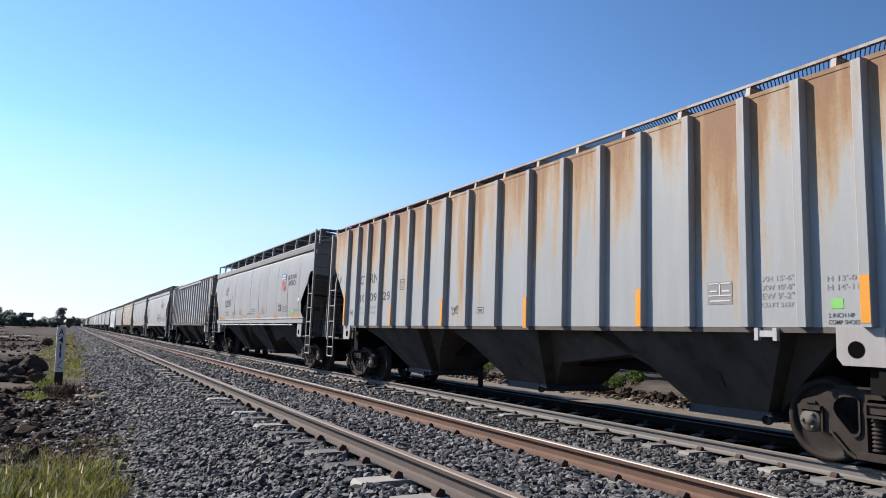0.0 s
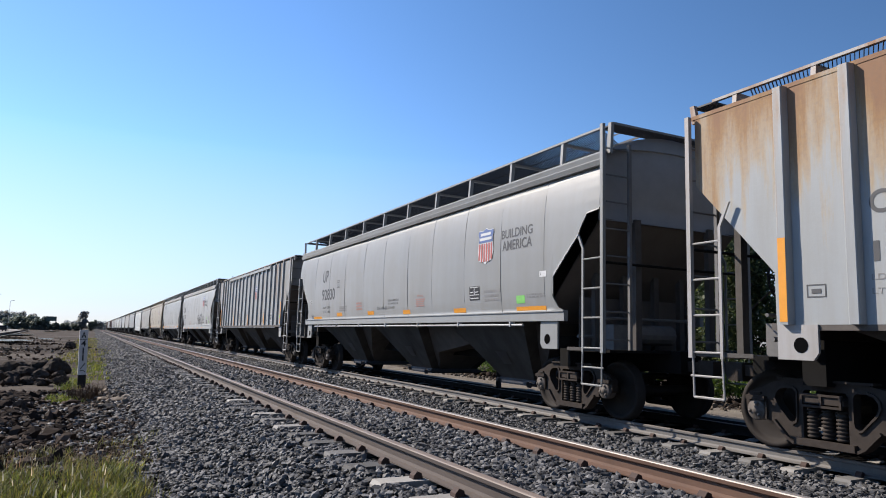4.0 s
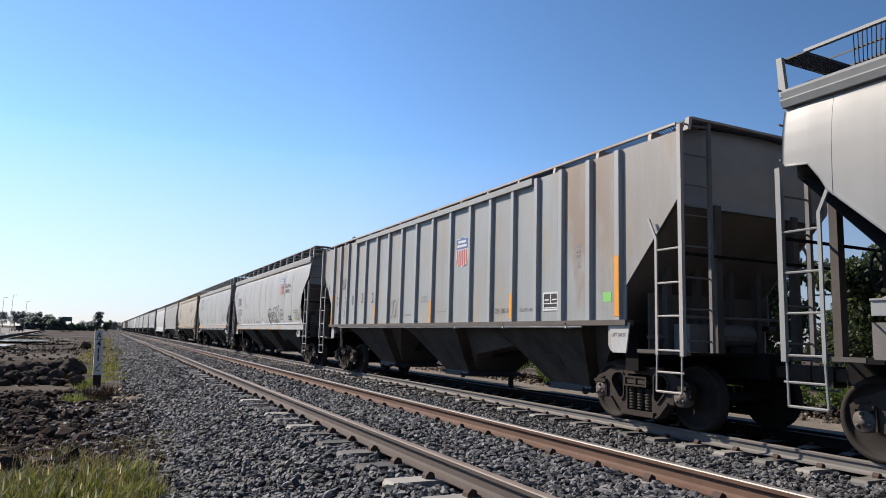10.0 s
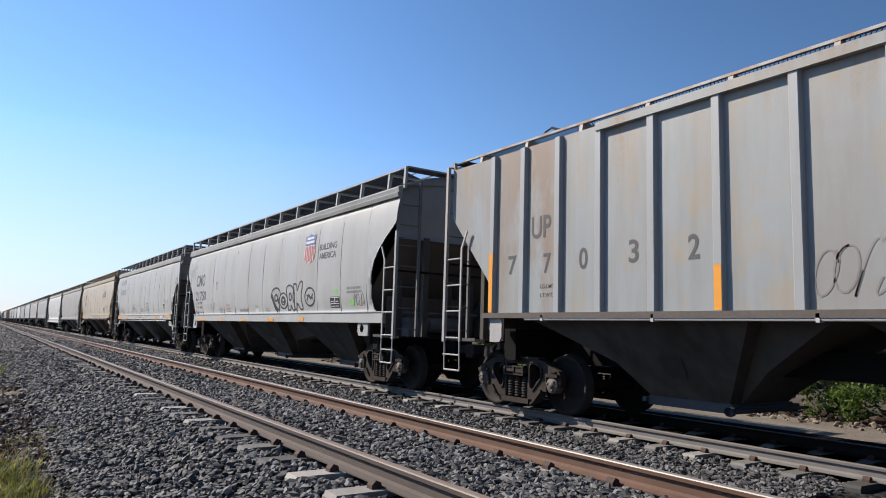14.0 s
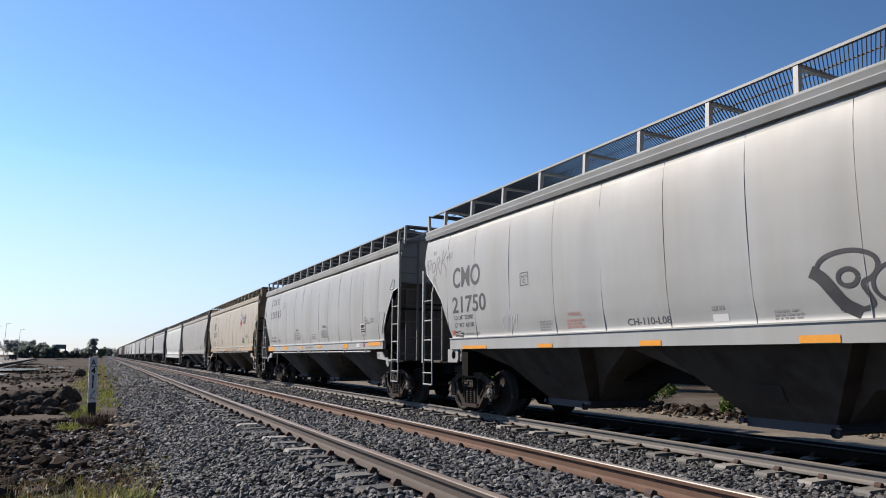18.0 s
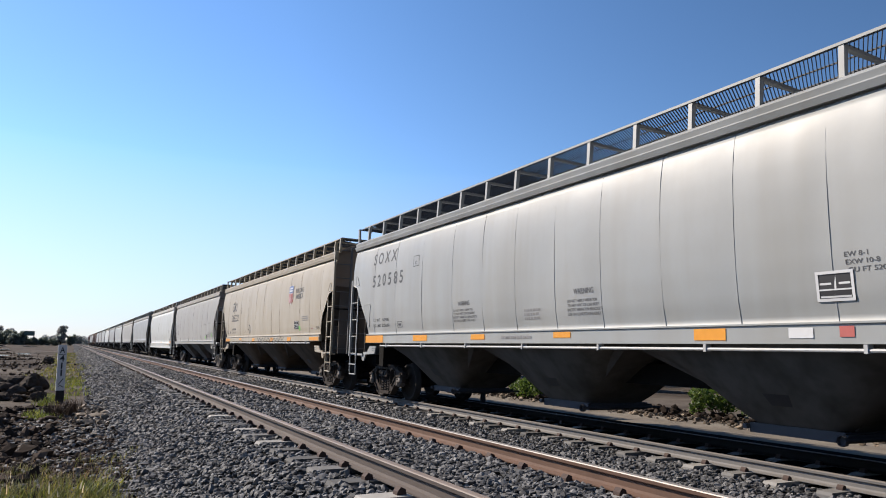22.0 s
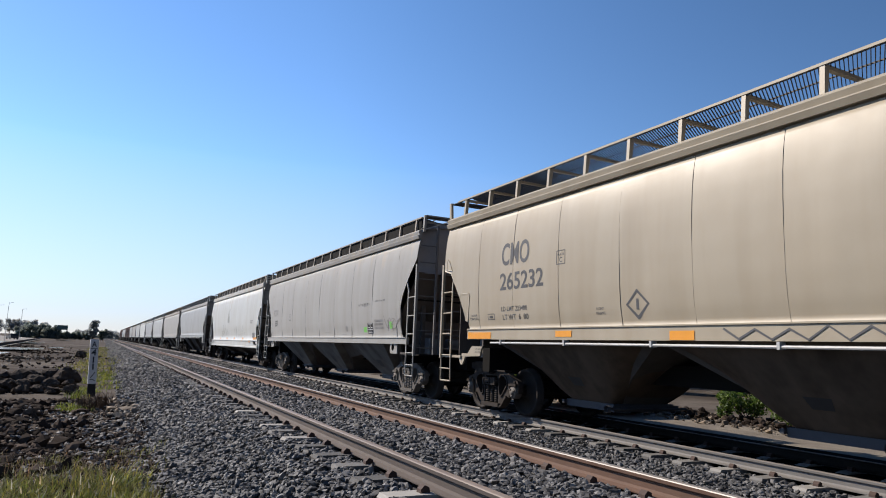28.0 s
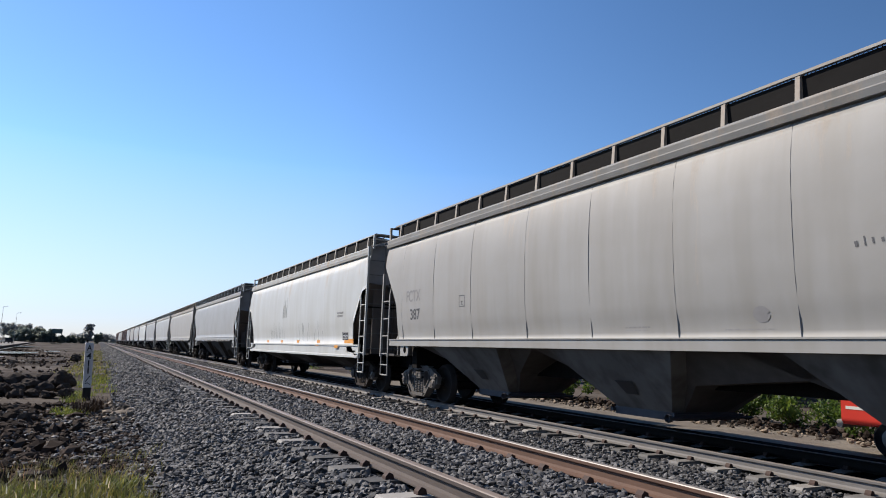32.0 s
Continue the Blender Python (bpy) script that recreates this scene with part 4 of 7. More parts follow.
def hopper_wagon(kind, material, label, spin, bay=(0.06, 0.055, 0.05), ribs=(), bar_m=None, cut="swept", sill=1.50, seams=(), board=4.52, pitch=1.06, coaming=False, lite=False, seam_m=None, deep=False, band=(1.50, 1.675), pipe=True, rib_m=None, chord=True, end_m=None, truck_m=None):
    """A covered hopper wagon: ribbed flat sides, or smooth bulged sides with welded seams."""
    smooth = kind == "smooth"
    car = thing("hopper_wagon", label, "railway wagon", "wagons of the freight train")
    bar_m = bar_m or material
    top = 3.92 if smooth else 4.13 if chord else 4.18
    rounded = cut in ("swept", "round", "curved")
    edge = CUTS[cut if smooth else "flat"]
    foot = 1.34 if deep else band[1] - 0.025 if smooth else sill
    tip = (edge[0] or edge[1])[0][0]
    for q in (-1, 1):
        sh = part("side_sheet", side_sheet_mesh(q, edge, foot, smooth, material, top, () if lite or not smooth else seams, len(TRAIN) + 2), car)
        sl = Mesh()
        xs = 1.50
        if deep:
            sl.along([(q * 1.47, 0.96), (q * 1.57, 0.96), (q * 1.57, 1.02), (q * 1.535, 1.04), (q * 1.535, 1.28), (q * 1.56, 1.30), (q * 1.56, 1.345), (q * 1.47, 1.345)], -7.9, 7.9)
        elif smooth:
            sl.along([(q * 1.49, band[0]), (q * 1.572, band[0]), (q * 1.572, band[1] - 0.03), (q * 1.592, band[1] - 0.02), (q * 1.592, band[1]), (q * 1.49, band[1] + 0.004)], *((-8.02, 8.02) if cut == "round" else (-8.05 if len(edge) > 2 else -tip - 0.02, tip + 0.02)))
        else:
            w = 1.60 if chord else 1.512
            sl.along([(q * 1.44, sill - 0.06), (q * w, sill - 0.06), (q * w, sill + 0.02), (q * 1.44, sill + 0.02)], -7.45, 7.45)
        part("side_sill", sl.data("side_sill", bar_m if smooth else M["cap"]), car)
        pz = 0.9 if deep else band[0] - 0.065 if smooth else sill - 0.075
        pp = Mesh().bar((q * 1.57, -6.4, pz), (q * 1.57, 6.4, pz), 0.02, 8)
        for k in range(7):
            pp.box(min(q * 1.5, q * 1.60), max(q * 1.5, q * 1.60), -6 + 2 * k - 0.02, -6 + 2 * k + 0.02, pz - 0.03, pz + 0.06)
        if pipe:
            part("side_pipe", pp.data("side_pipe", M["ladder"]), car, "pale steel pipe under the side sill")
        if smooth:
            cn = Mesh()
            cn.along([(q * 1.47, 3.91), (q * 1.48, 3.945), (q * 1.555, 3.945), (q * 1.585, 4.02), (q * 1.585, 4.035), (q * 1.545, 4.037), (q * 1.57, 4.12), (q * 1.57, 4.135), (q * 1.50, 4.18), (q * 1.45, 4.18)], -8.5, 8.5)
            part("top_cornice", cn.data("top_cornice", material), car)
            for k, y in enumerate(() if lite else seams):
                lo = clip_top(y, edge, foot)
                sm, lift = Mesh(), (0.006 if seam_m else 0.004)
                zs = [lo + (3.91 - lo) * j / 8 for j in range(9)]
                for za, zb in zip(zs, zs[1:]):
                    a, b = side_x(za, True), side_x(zb, True)
                    sm.add([(q * (a - 0.004), y - 0.010, za), (q * (a + lift), y, za), (q * (a - 0.004), y + 0.010, za), (q * (b - 0.004), y - 0.010, zb), (q * (b + lift), y, zb), (q * (b - 0.004), y + 0.010, zb)], [(0, 1, 4, 3), (1, 2, 5, 4)])
                part("weld_seam", sm.data("weld_seam", (seam_m or material) if k % 3 else material), sh)
        else:
            cn = Mesh().along([(q * 1.46, 4.03), (q * 1.60, 4.03), (q * 1.60, 4.145), (q * 1.46, 4.16)] if chord else [(q * 1.46, 4.15), (q * 1.522, 4.15), (q * 1.522, 4.20), (q * 1.46, 4.22)], *((-4.95, 4.95) if chord else (-8.55, 8.55)))
            part("top_chord", cn.data("top_chord", material), car)
            deep_x = 1.582 if chord else 1.61
            for k in range(len(ribs)):
                y = ribs[k]
                lo = clip_top(y, edge, foot)
                hi = 4.032 if chord and abs(y) < 4.95 else 4.125 if chord else 4.17
                rb = shared(("rib", q, round(lo, 2), material.name, hi), lambda: Mesh().add([(q * x, yy, z) for z in (lo, hi) for x, yy in ((1.50, -0.072), (deep_x - 0.01, -0.058), (deep_x, -0.048), (deep_x, 0.048), (deep_x - 0.01, 0.058), (1.50, 0.072))], [(0, 1, 7, 6), (1, 2, 8, 7), (2, 3, 9, 8), (3, 4, 10, 9), (4, 5, 11, 10), (5, 4, 3, 2, 1, 0), (6, 7, 8, 9, 10, 11)]).data("rib", rib_m or material))
                part("rib", rb, sh, "", pose(0, y, 0))
    rf = Mesh()
    eave = 4.10 if chord and not smooth else 4.17
    sec = [(-1.50, eave), (-1.2, 4.24), (-0.6, 4.30), (0, 4.32), (0.6, 4.30), (1.2, 4.24), (1.50, eave)]
    rf.along(sec, -8.5, 8.5, closed=False)
    part("roof", rf.data("roof", material, True), car)
    ht = Mesh()
    ht.along([(-0.32, 4.29), (-0.32, 4.40), (-0.26, 4.43), (0.26, 4.43), (0.32, 4.40), (0.32, 4.29)], -7.6, 7.6)
    part("roof_hatch", ht.data("roof_hatch", material), car, "long loading hatch along the roof")
    end_walls(car, end_m or M["end_grime"], board - 0.02)
    # bay colours hold both grime and the shade under the body
    hopper_bays(car, shared(("bay", bay), lambda: paint("grimy_shade_toned_hopper_steel", bay, dirt=0.5, rough=0.75, spec=0.15, streaks=2.4, seed=sum(bay) * 40)), 1.0 if deep else band[0] if smooth else sill, M["gate"], smooth and not lite and not rounded and not deep)
    underframe(car, material, band[0] if smooth else sill, bar_m, smooth and not rounded, chord and not smooth)
    ladders(car, bar_m, smooth, lite, 3.22 if cut == "curved" and smooth else board - 0.03 if smooth and cut == "swept" else 3.30 if smooth and rounded else 4.18, end_plate=smooth and not rounded)
    running_board(car, bar_m, board, pitch, lite, coaming)
    for e in (-1, 1):
        bogie(car, 7.15 * e, spin, lite, truck_m or M["truck"])
    return car


def shield(car, y, z, h, smooth):
    """A plain two-colour shield with stripes, no lettering."""
    w = h * 0.82
    out = [(0.5, 1.0), (0.72, 0.93), (0.95, 0.95), (1.0, 0.85), (0.94, 0.75), (0.97, 0.6), (1.0, 0.35), (0.88, 0.1), (0.62, 0.06), (0.5, 0.0), (0.38, 0.06), (0.12, 0.1), (0.0, 0.35), (0.03, 0.6), (0.06, 0.75), (0.0, 0.85), (0.05, 0.95), (0.28, 0.93)]
    m = Mesh().add([(a * w, b * h, 0) for a, b in out], [tuple(range(len(out)))])
    ob = part("shield_emblem", on_side(m.data("shield_emblem", M["white"]), y, z, smooth, 0.009), car, "red, white and blue shield emblem")
    up = [(0.5, 0.985), (0.72, 0.915), (0.94, 0.935), (0.985, 0.85), (0.925, 0.75), (0.95, 0.6), (0.05, 0.6), (0.075, 0.75), (0.015, 0.85), (0.06, 0.935), (0.28, 0.915)]
    m = Mesh().add([(a * w, b * h, 0) for a, b in up], [tuple(range(len(up)))])
    part("shield_field", on_side(m.data("shield_field", M["blue"]), y, z, smooth, 0.013), ob)
    m = Mesh()
    for k in range(6):
        a = 0.07 + k * 0.152
        lo = 0.13 if k in (0, 5) else 0.07
        m.add([(a * w, lo * h, 0), ((a + 0.09) * w, lo * h, 0), ((a + 0.09) * w, 0.57 * h, 0), (a * w, 0.57 * h, 0)], [(0, 1, 2, 3)])
    part("shield_stripe_field", on_side(m.data("shield_stripe_field", M["red"]), y, z, smooth, 0.013), ob)
    m = Mesh()
    for zz, a, b in ((0.79, 0.18, 0.82), (0.66, 0.12, 0.88)):
        m.add([(a * w, zz * h, 0), (b * w, zz * h, 0), (b * w, (zz + 0.075) * h, 0), (a * w, (zz + 0.075) * h, 0)], [(0, 1, 2, 3)])
    part("shield_bar_field", on_side(m.data("shield_bar_field", M["white"]), y, z, smooth, 0.017), ob)


TRAIN = []      # wagons with their place along the train


def wagon(u, car):
    TRAIN.append((u, car))
    return car


def fitted(text, w, h, material):
    """Lettering scaled to a width and a height."""
    me = letters(text.replace("_", " "), 0.3, material, bold=0.005 if h > 0.15 else 0.002)
    xs, ys = [v.co.x for v in me.vertices], [v.co.y for v in me.vertices]
    kx, ky = w / max(1e-4, max(xs) - min(xs)), h / max(1e-4, max(ys) - min(ys))
    for v in me.vertices:
        v.co = ((v.co.x - min(xs)) * kx, (v.co.y - min(ys)) * ky, 0)
    if h > 0.15:
        # cut finely enough to follow a swelling sheet
        bm = bmesh.new()
        bm.from_mesh(me)
        for axis, size in (((1, 0, 0), w), ((0, 1, 0), h)):
            for k in range(1, int(size / 0.09) + 1):
                bmesh.ops.bisect_plane(bm, geom=bm.verts[:] + bm.edges[:] + bm.faces[:], plane_co=[a * k * 0.09 for a in axis], plane_no=axis)
        bm.to_mesh(me)
        bm.free()
    return me


def islands(me):
    """Splits flat mesh data into its separate letters."""
    bm = bmesh.new()
    bm.from_mesh(me)
    left, out = set(bm.faces), []
    while left:
        todo, group = [left.pop()], []
        while todo:
            f = todo.pop()
            group.append(f)
            for v in f.verts:
                for g in v.link_faces:
                    if g in left:
                        left.discard(g)
                        todo.append(g)
        m = Mesh()
        ids = {}
        for f in group:
            for v in f.verts:
                if v not in ids:
                    ids[v] = len(m.v)
                    m.v.append(tuple(v.co))
        m.f = [tuple(ids[v] for v in f.verts) for f in group]
        m.m = [0] * len(m.f)
        out.append(m.data("letter", me.materials[0]))
    bm.free()
    out.sort(key=lambda d: min(v.co.x for v in d.vertices))
    return out


def ribbon(m, pts, width):
    """A painted stroke through flat points."""
    p = [Vector((*a, 0)) for a in pts]
    v = []
    for k, a in enumerate(p):
        d = (p[min(k + 1, len(p) - 1)] - p[max(k - 1, 0)]).normalized()
        o = Vector((-d.y, d.x, 0)) * width / 2
        v += [a - o, a + o]
    m.add(v, [(2 * k, 2 * k + 2, 2 * k + 3, 2 * k + 1) for k in range(len(p) - 1)])


def rounder(pts):
    """Cuts the corners of a stroke twice."""
    for _ in range(2):
        q = [pts[0]]
        for (a, b), (c, d) in zip(pts, pts[1:]):
            q += [(0.75 * a + 0.25 * c, 0.75 * b + 0.25 * d), (0.25 * a + 0.75 * c, 0.25 * b + 0.75 * d)]
        pts = q + [pts[-1]]
    return pts


def curl(rnd, x, y, w, h, n=18):
    """A looping pen stroke inside a box."""
    a, b, c = rnd.uniform(0, 6), rnd.uniform(1.2, 2.6), rnd.uniform(0.8, 2.2)
    return [(x + w * (0.5 + 0.5 * math.cos(a + b * 6.28 * k / n * 0.5)), y + h * (0.5 + 0.5 * math.sin(a * 1.7 + c * 6.28 * k / n * 0.7))) for k in range(n)]


SMOOTH, BAND = {}, {}
MARK_SEED = [0]


def mark(car, what, y, z, w, h):
    """One marking on the camera side: y of its left edge, z of its lower edge, width and height."""
    MARK_SEED[0] += 1
    sm = SMOOTH[car.name]
    FOLLOW[0] = OUTS[car.name]
    what, _, text = what.partition("|")
    rnd = random.Random(MARK_SEED[0])

    on_sill = sm and z + h / 2 < BAND[car.name][1]

    def stick(name, me, label="", off=0.0035):
        if on_sill:
            for v in me.vertices:
                v.co = (-1.576 - off, y - v.co.x, min(BAND[car.name][1] - 0.034, max(BAND[car.name][0] + 0.006, z + v.co.y)))
            return part(name, me, car, label)
        return part(name, on_side(me, y, z, sm, off), car, label)

    def strokes(name, list_of, width, material, label=""):
        m = Mesh()
        for pts in list_of:
            ribbon(m, pts, width)
        return stick(name, m.data(name, material), label, 0.004)
    if what in ("orange", "green", "redbox", "whitebox", "sticker"):
        me = flat_rect(w, h, {"orange": M["orange"], "green": M["green"], "redbox": M["red"]}.get(what, M["white"]), 3)
        stick({"orange": "reflector_strip", "sticker": "round_sticker"}.get(what, "sticker"), me, {"orange": "amber reflective strip", "green": "bright green sticker"}.get(what, ""))
        if what == "sticker":
            strokes("sticker_ring", [[(w * (0.5 + 0.3 * math.cos(a / 2)), h * (0.5 + 0.3 * math.sin(a / 2))) for a in range(14)]], 0.03, M["black"])
    elif what == "rib":
        me = Mesh().add([(-1.586 if car is C else -1.614, y - a * w, z + b * h) for a, b in ((0.06, 0), (0.94, 0), (0.94, 1), (0.06, 1))], [(0, 1, 2, 3)]).data("reflector_strip", M["orange"])
        ys = RIBS[car.name]
        c = min(ys, key=lambda r: abs(r - (y - w / 2)))
        for v in me.vertices:
            v.co.y = c + (0.048 if v.co.y > y - w / 2 else -0.048)
        part("reflector_strip", me, car, "amber strip on a side rib")
    elif what in ("text", "ptext", "redtext"):
        me = fitted(text, w, h, {"text": M["letter"], "ptext": M["letter_pale"], "redtext": M["red_faint"]}[what])
        if h > 0.15:
            for piece in islands(me):
                stick("letter", piece)
        else:
            ob = stick("lettering", me)
            ob["kind"] = "stuff"
    elif what[:4] == "bars" or what[:7] == "redbars":
        rows = int(what[-1])
        m = Mesh()
        ph = h / (rows - 0.4)
        for r in range(rows):
            x, end = 0.0, w * rnd.uniform(0.8, 1)
            while x < end:
                k = min(rnd.uniform(0.03, 0.10), end - x)
                m.add([(x, h - (r + 0.6) * ph, 0), (x + k, h - (r + 0.6) * ph, 0), (x + k, h - r * ph, 0), (x, h - r * ph, 0)], [(0, 1, 2, 3)])
                x += k + rnd.uniform(0.012, 0.03)
        ob = stick("small_lettering", m.data("small_lettering", M["red_faint"] if what[0] == "r" else M["letter_pale"]), "rows of small stencilled lettering")
        ob["kind"] = "stuff"
    elif what in ("block", "blockw", "blockpale"):
        p = stick("stencil_panel", flat_rect(w, h, M["letter_pale"] if what == "blockpale" else M["black"], 3), "grey stencil panel with white lines" if what == "blockpale" else "black stencil panel with white lines", 0.004)
        ln = Mesh()
        for a, b, c, d in ((0.04, 0.36, 0.96, 0.41), (0.48, 0.41, 0.53, 0.95), (0.06, 0.90, 0.94, 0.95), (0.10, 0.55, 0.40, 0.62), (0.60, 0.55, 0.90, 0.62), (0.1, 0.12, 0.9, 0.18)):
            ln.add([(a * w, b * h, 0), (c * w, b * h, 0), (c * w, d * h, 0), (a * w, d * h, 0)], [(0, 1, 2, 3)])
        part("stencil_line_work", on_side(ln.data("stencil_line_work", M["white"]), y, z, sm, 0.008), p)
        if what == "blockw":
            part("panel_border", on_side(frame_mesh(w, h, 0.03, M["white"]), y, z, sm, 0.012), p)
    elif what in ("frame", "plate"):
        p = stick("stencil_frame", frame_mesh(w, h, 0.013, M["letter"]), "thin stencilled frame")
        if what == "plate":
            if text == "PLATE":
                part("lettering", on_side(fitted("PLATE", w * 0.7, h * 0.16, M["letter"]), y - w * 0.15, z + h * 0.62, sm, 0.004), p)
            part("lettering", on_side(fitted("C", w * 0.32, h * 0.34, M["letter"]), y - w * 0.34, z + h * 0.16, sm, 0.004), p)
        else:
            part("frame_bar", on_side(flat_rect(w * 0.5, h * 0.35, M["letter"]), y - w * 0.25, z + h * 0.3, sm, 0.004), p)
    elif what == "shield":
        shield(car, y, z, h, sm)
    elif what == "diamond":
        strokes("diamond_stencil", [[(w / 2, 0), (w, h / 2), (w / 2, h), (0, h / 2), (w / 2, 0), (w * 0.6, h * 0.1)], [(w * 0.5, h * 0.3), (w * 0.5, h * 0.7)]], 0.05, M["letter"], "stencilled diamond")
    elif what == "zigzag":
        strokes("paint_scribble", [[(w * k / 18, h * (0.15 if k % 2 else 0.85) * rnd.uniform(0.8, 1.1)) for k in range(19)]], 0.03, M["letter"], "sprayed zigzag line")
    elif what == "drips":
        for k in range(11):
            x = w * k / 11 + rnd.uniform(0, 0.05)
            strokes("paint_drip", [[(x, h * rnd.uniform(0.55, 0.8)), (x + 0.01, h * rnd.uniform(0.0, 0.4))]], rnd.uniform(0.012, 0.04), M["letter"])
    elif what == "runs":
        for k in range(9):
            x, top_ = w * (k + rnd.uniform(0.1, 0.9)) / 9, h * rnd.uniform(0.4, 1.0)
            n = 5
            bend = rnd.uniform(-0.05, 0.05)
            strokes("dirt_run", [[(x + bend * j / n, top_ * (1 - rnd.uniform(0.9, 1.0) * j / n)) for j in range(n + 1)]], rnd.uniform(0.015, 0.05), M["grime_run"])
    elif what == "spot":
        strokes("rust_spot", [[(w * (0.5 + 0.26 * math.cos(a / 2.2)), h * (0.5 + 0.26 * math.sin(a / 2.2))) for a in range(15)]], w * 0.5, M["letter_pale"], "dark round spot")
    elif what == "tag":
        hand = [[(0.10, 0.0), (0.06, 0.3), (0.03, 0.62), (0.0, 0.5), (0.04, 0.72), (0.14, 0.74), (0.17, 0.58), (0.11, 0.40), (0.05, 0.36)],
                [(0.30, 0.62), (0.23, 0.56), (0.21, 0.36), (0.26, 0.22), (0.33, 0.30), (0.35, 0.52), (0.29, 0.62)],
                [(0.40, 0.10), (0.41, 0.45), (0.40, 0.74), (0.48, 0.78), (0.51, 0.62), (0.44, 0.46), (0.50, 0.30), (0.56, 0.10)],
                [(0.62, 0.98), (0.60, 0.60), (0.57, 0.12)], [(0.75, 0.92), (0.66, 0.62), (0.60, 0.50), (0.68, 0.46), (0.76, 0.30), (0.78, -0.05)],
                [(0.76, 0.66), (0.88, 0.72), (1.0, 0.80), (0.96, 0.62), (0.86, 0.66)], [(0.86, 0.86), (0.88, 0.52)], [(0.26, 1.02), (0.28, 0.86)], [(0.33, 1.02), (0.32, 0.88)], [(0.28, 0.02), (0.36, 0.10)]]
        strokes("sprayed_tag", [[(w * a, h * b) for a, b in ln] for ln in hand], 0.024, M["faint"], "faint grey sprayed tag")
    elif what == "tag2":
        strokes("sprayed_tag", [[(0.0, h * 0.85), (w * 0.3, h), (w * 0.55, h * 0.95), (w * 0.3, h * 0.55), (w * 0.6, h * 0.5), (w, 0.0)], [(0.0, h * 0.85), (w * 0.12, h * 0.65)]], 0.026, M["faint"], "faint grey sprayed mark")
    elif what in ("scrib", "scribw"):
        strokes("paint_scribble", [curl(rnd, w * k / 4, h * rnd.uniform(0, 0.2), w * 0.32, h * rnd.uniform(0.6, 0.9)) for k in range(4)], 0.022, M["chalk"] if what == "scribw" else M["faint"], "faint sprayed scribble")
    elif what == "graf":
        ring = [(0.5 + 0.5 * math.cos(0.45 * j), 0.5 + 0.5 * math.sin(0.45 * j)) for j in range(15)]
        eye = [(0.5 + 0.16 * math.cos(0.63 * j), 0.55 + 0.15 * math.sin(0.63 * j)) for j in range(11)]
        pe = [(0.35, 0.0), (0.24, 0.3), (0.05, 0.62), (0.0, 0.8), (0.2, 0.97), (0.6, 1.02), (0.92, 0.9), (1.0, 0.72), (0.9, 0.52), (0.68, 0.45), (0.8, 0.22), (0.85, 0.05), (0.6, -0.02), (0.35, 0.0)]
        ar = [(0.1, 0.0), (0.16, 0.4), (0.0, 0.8), (0.1, 1.0), (0.5, 1.05), (0.9, 0.92), (0.95, 0.7), (0.8, 0.55), (1.0, 0.25), (1.02, 0.0), (0.75, -0.04), (0.55, 0.25), (0.45, 0.0), (0.1, 0.0)]
        ka = [(0.0, 1.0), (0.1, 0.5), (0.0, 0.02), (0.22, 0.0), (0.35, 0.32), (0.62, 0.0), (0.95, 0.02), (0.72, 0.45), (0.95, 0.95), (0.9, 1.08), (0.6, 1.04), (0.36, 0.66), (0.32, 1.0), (0.0, 1.0)]
        for x0, wd, y0, hh, lines, fat in ((0.02, 0.21, 0.05, 0.86, [pe, eye], 0.05), (0.20, 0.20, 0.08, 0.62, [ring, eye, [(a * 0.5 + 0.25, b * 0.5 + 0.25) for a, b in ring]], 0.04), (0.38, 0.17, 0.02, 0.92, [ar, eye], 0.05), (0.54, 0.22, 0.02, 0.98, [ka], 0.05), (0.79, 0.20, 0.15, 0.66, [ring, [(0.2, 0.3), (0.45, 0.7), (0.55, 0.3), (0.8, 0.65)], [(0.2, 0.6), (0.8, 0.4)]], 0.045), (0.0, 0.16, 0.0, 0.72, [[(0.0, 0.92), (0.2, 0.80), (0.42, 0.5), (0.62, 0.18), (0.95, 0.0)]], 0.14)):
            strokes("graffiti_letter", [rounder([(w * (x0 + wd * a), h * (y0 + hh * b)) for a, b in ln]) for ln in lines], fat, M["spray"], "black outlined sprayed bubble letter")


def frame_mesh(w, h, t, material):
    m = Mesh()
    for a, b, c, d in ((0, 0, w, t), (0, h - t, w, h), (0, t, t, h - t), (w - t, t, w, h - t)):
        m.add([(a, b, 0), (c, b, 0), (c, d, 0), (a, d, 0)], [(0, 1, 2, 3)])
    return m.data("frame_lines", material)


RIBS = {}


def kept(u, car, smooth, ribs=(), k=1.0, band=(1.50, 1.675)):
    swell = LAST[0]
    OUTS[car.name] = lambda y, z: swell(y / k, z)
    SMOOTH[car.name], BAND[car.name] = smooth, band
    RIBS[car.name] = list(ribs)
    return wagon(u, car)


def shorten(car, k):
    """Fits a wagon's body and bogie centres to a shorter frame."""
    todo = list(car.children)
    while todo:
        o = todo.pop()
        m = o.matrix_basis.copy()
        m.translation.y *= k
        o.matrix_basis = m
        if o.name.startswith("bogie"):
            continue
        if not o.name.startswith(("rung", "walkway_bracket", "end_post")):
            o.data = o.data.copy()
            for v in o.data.vertices:
                v.co.y *= k
        todo += list(o.children)
    return car


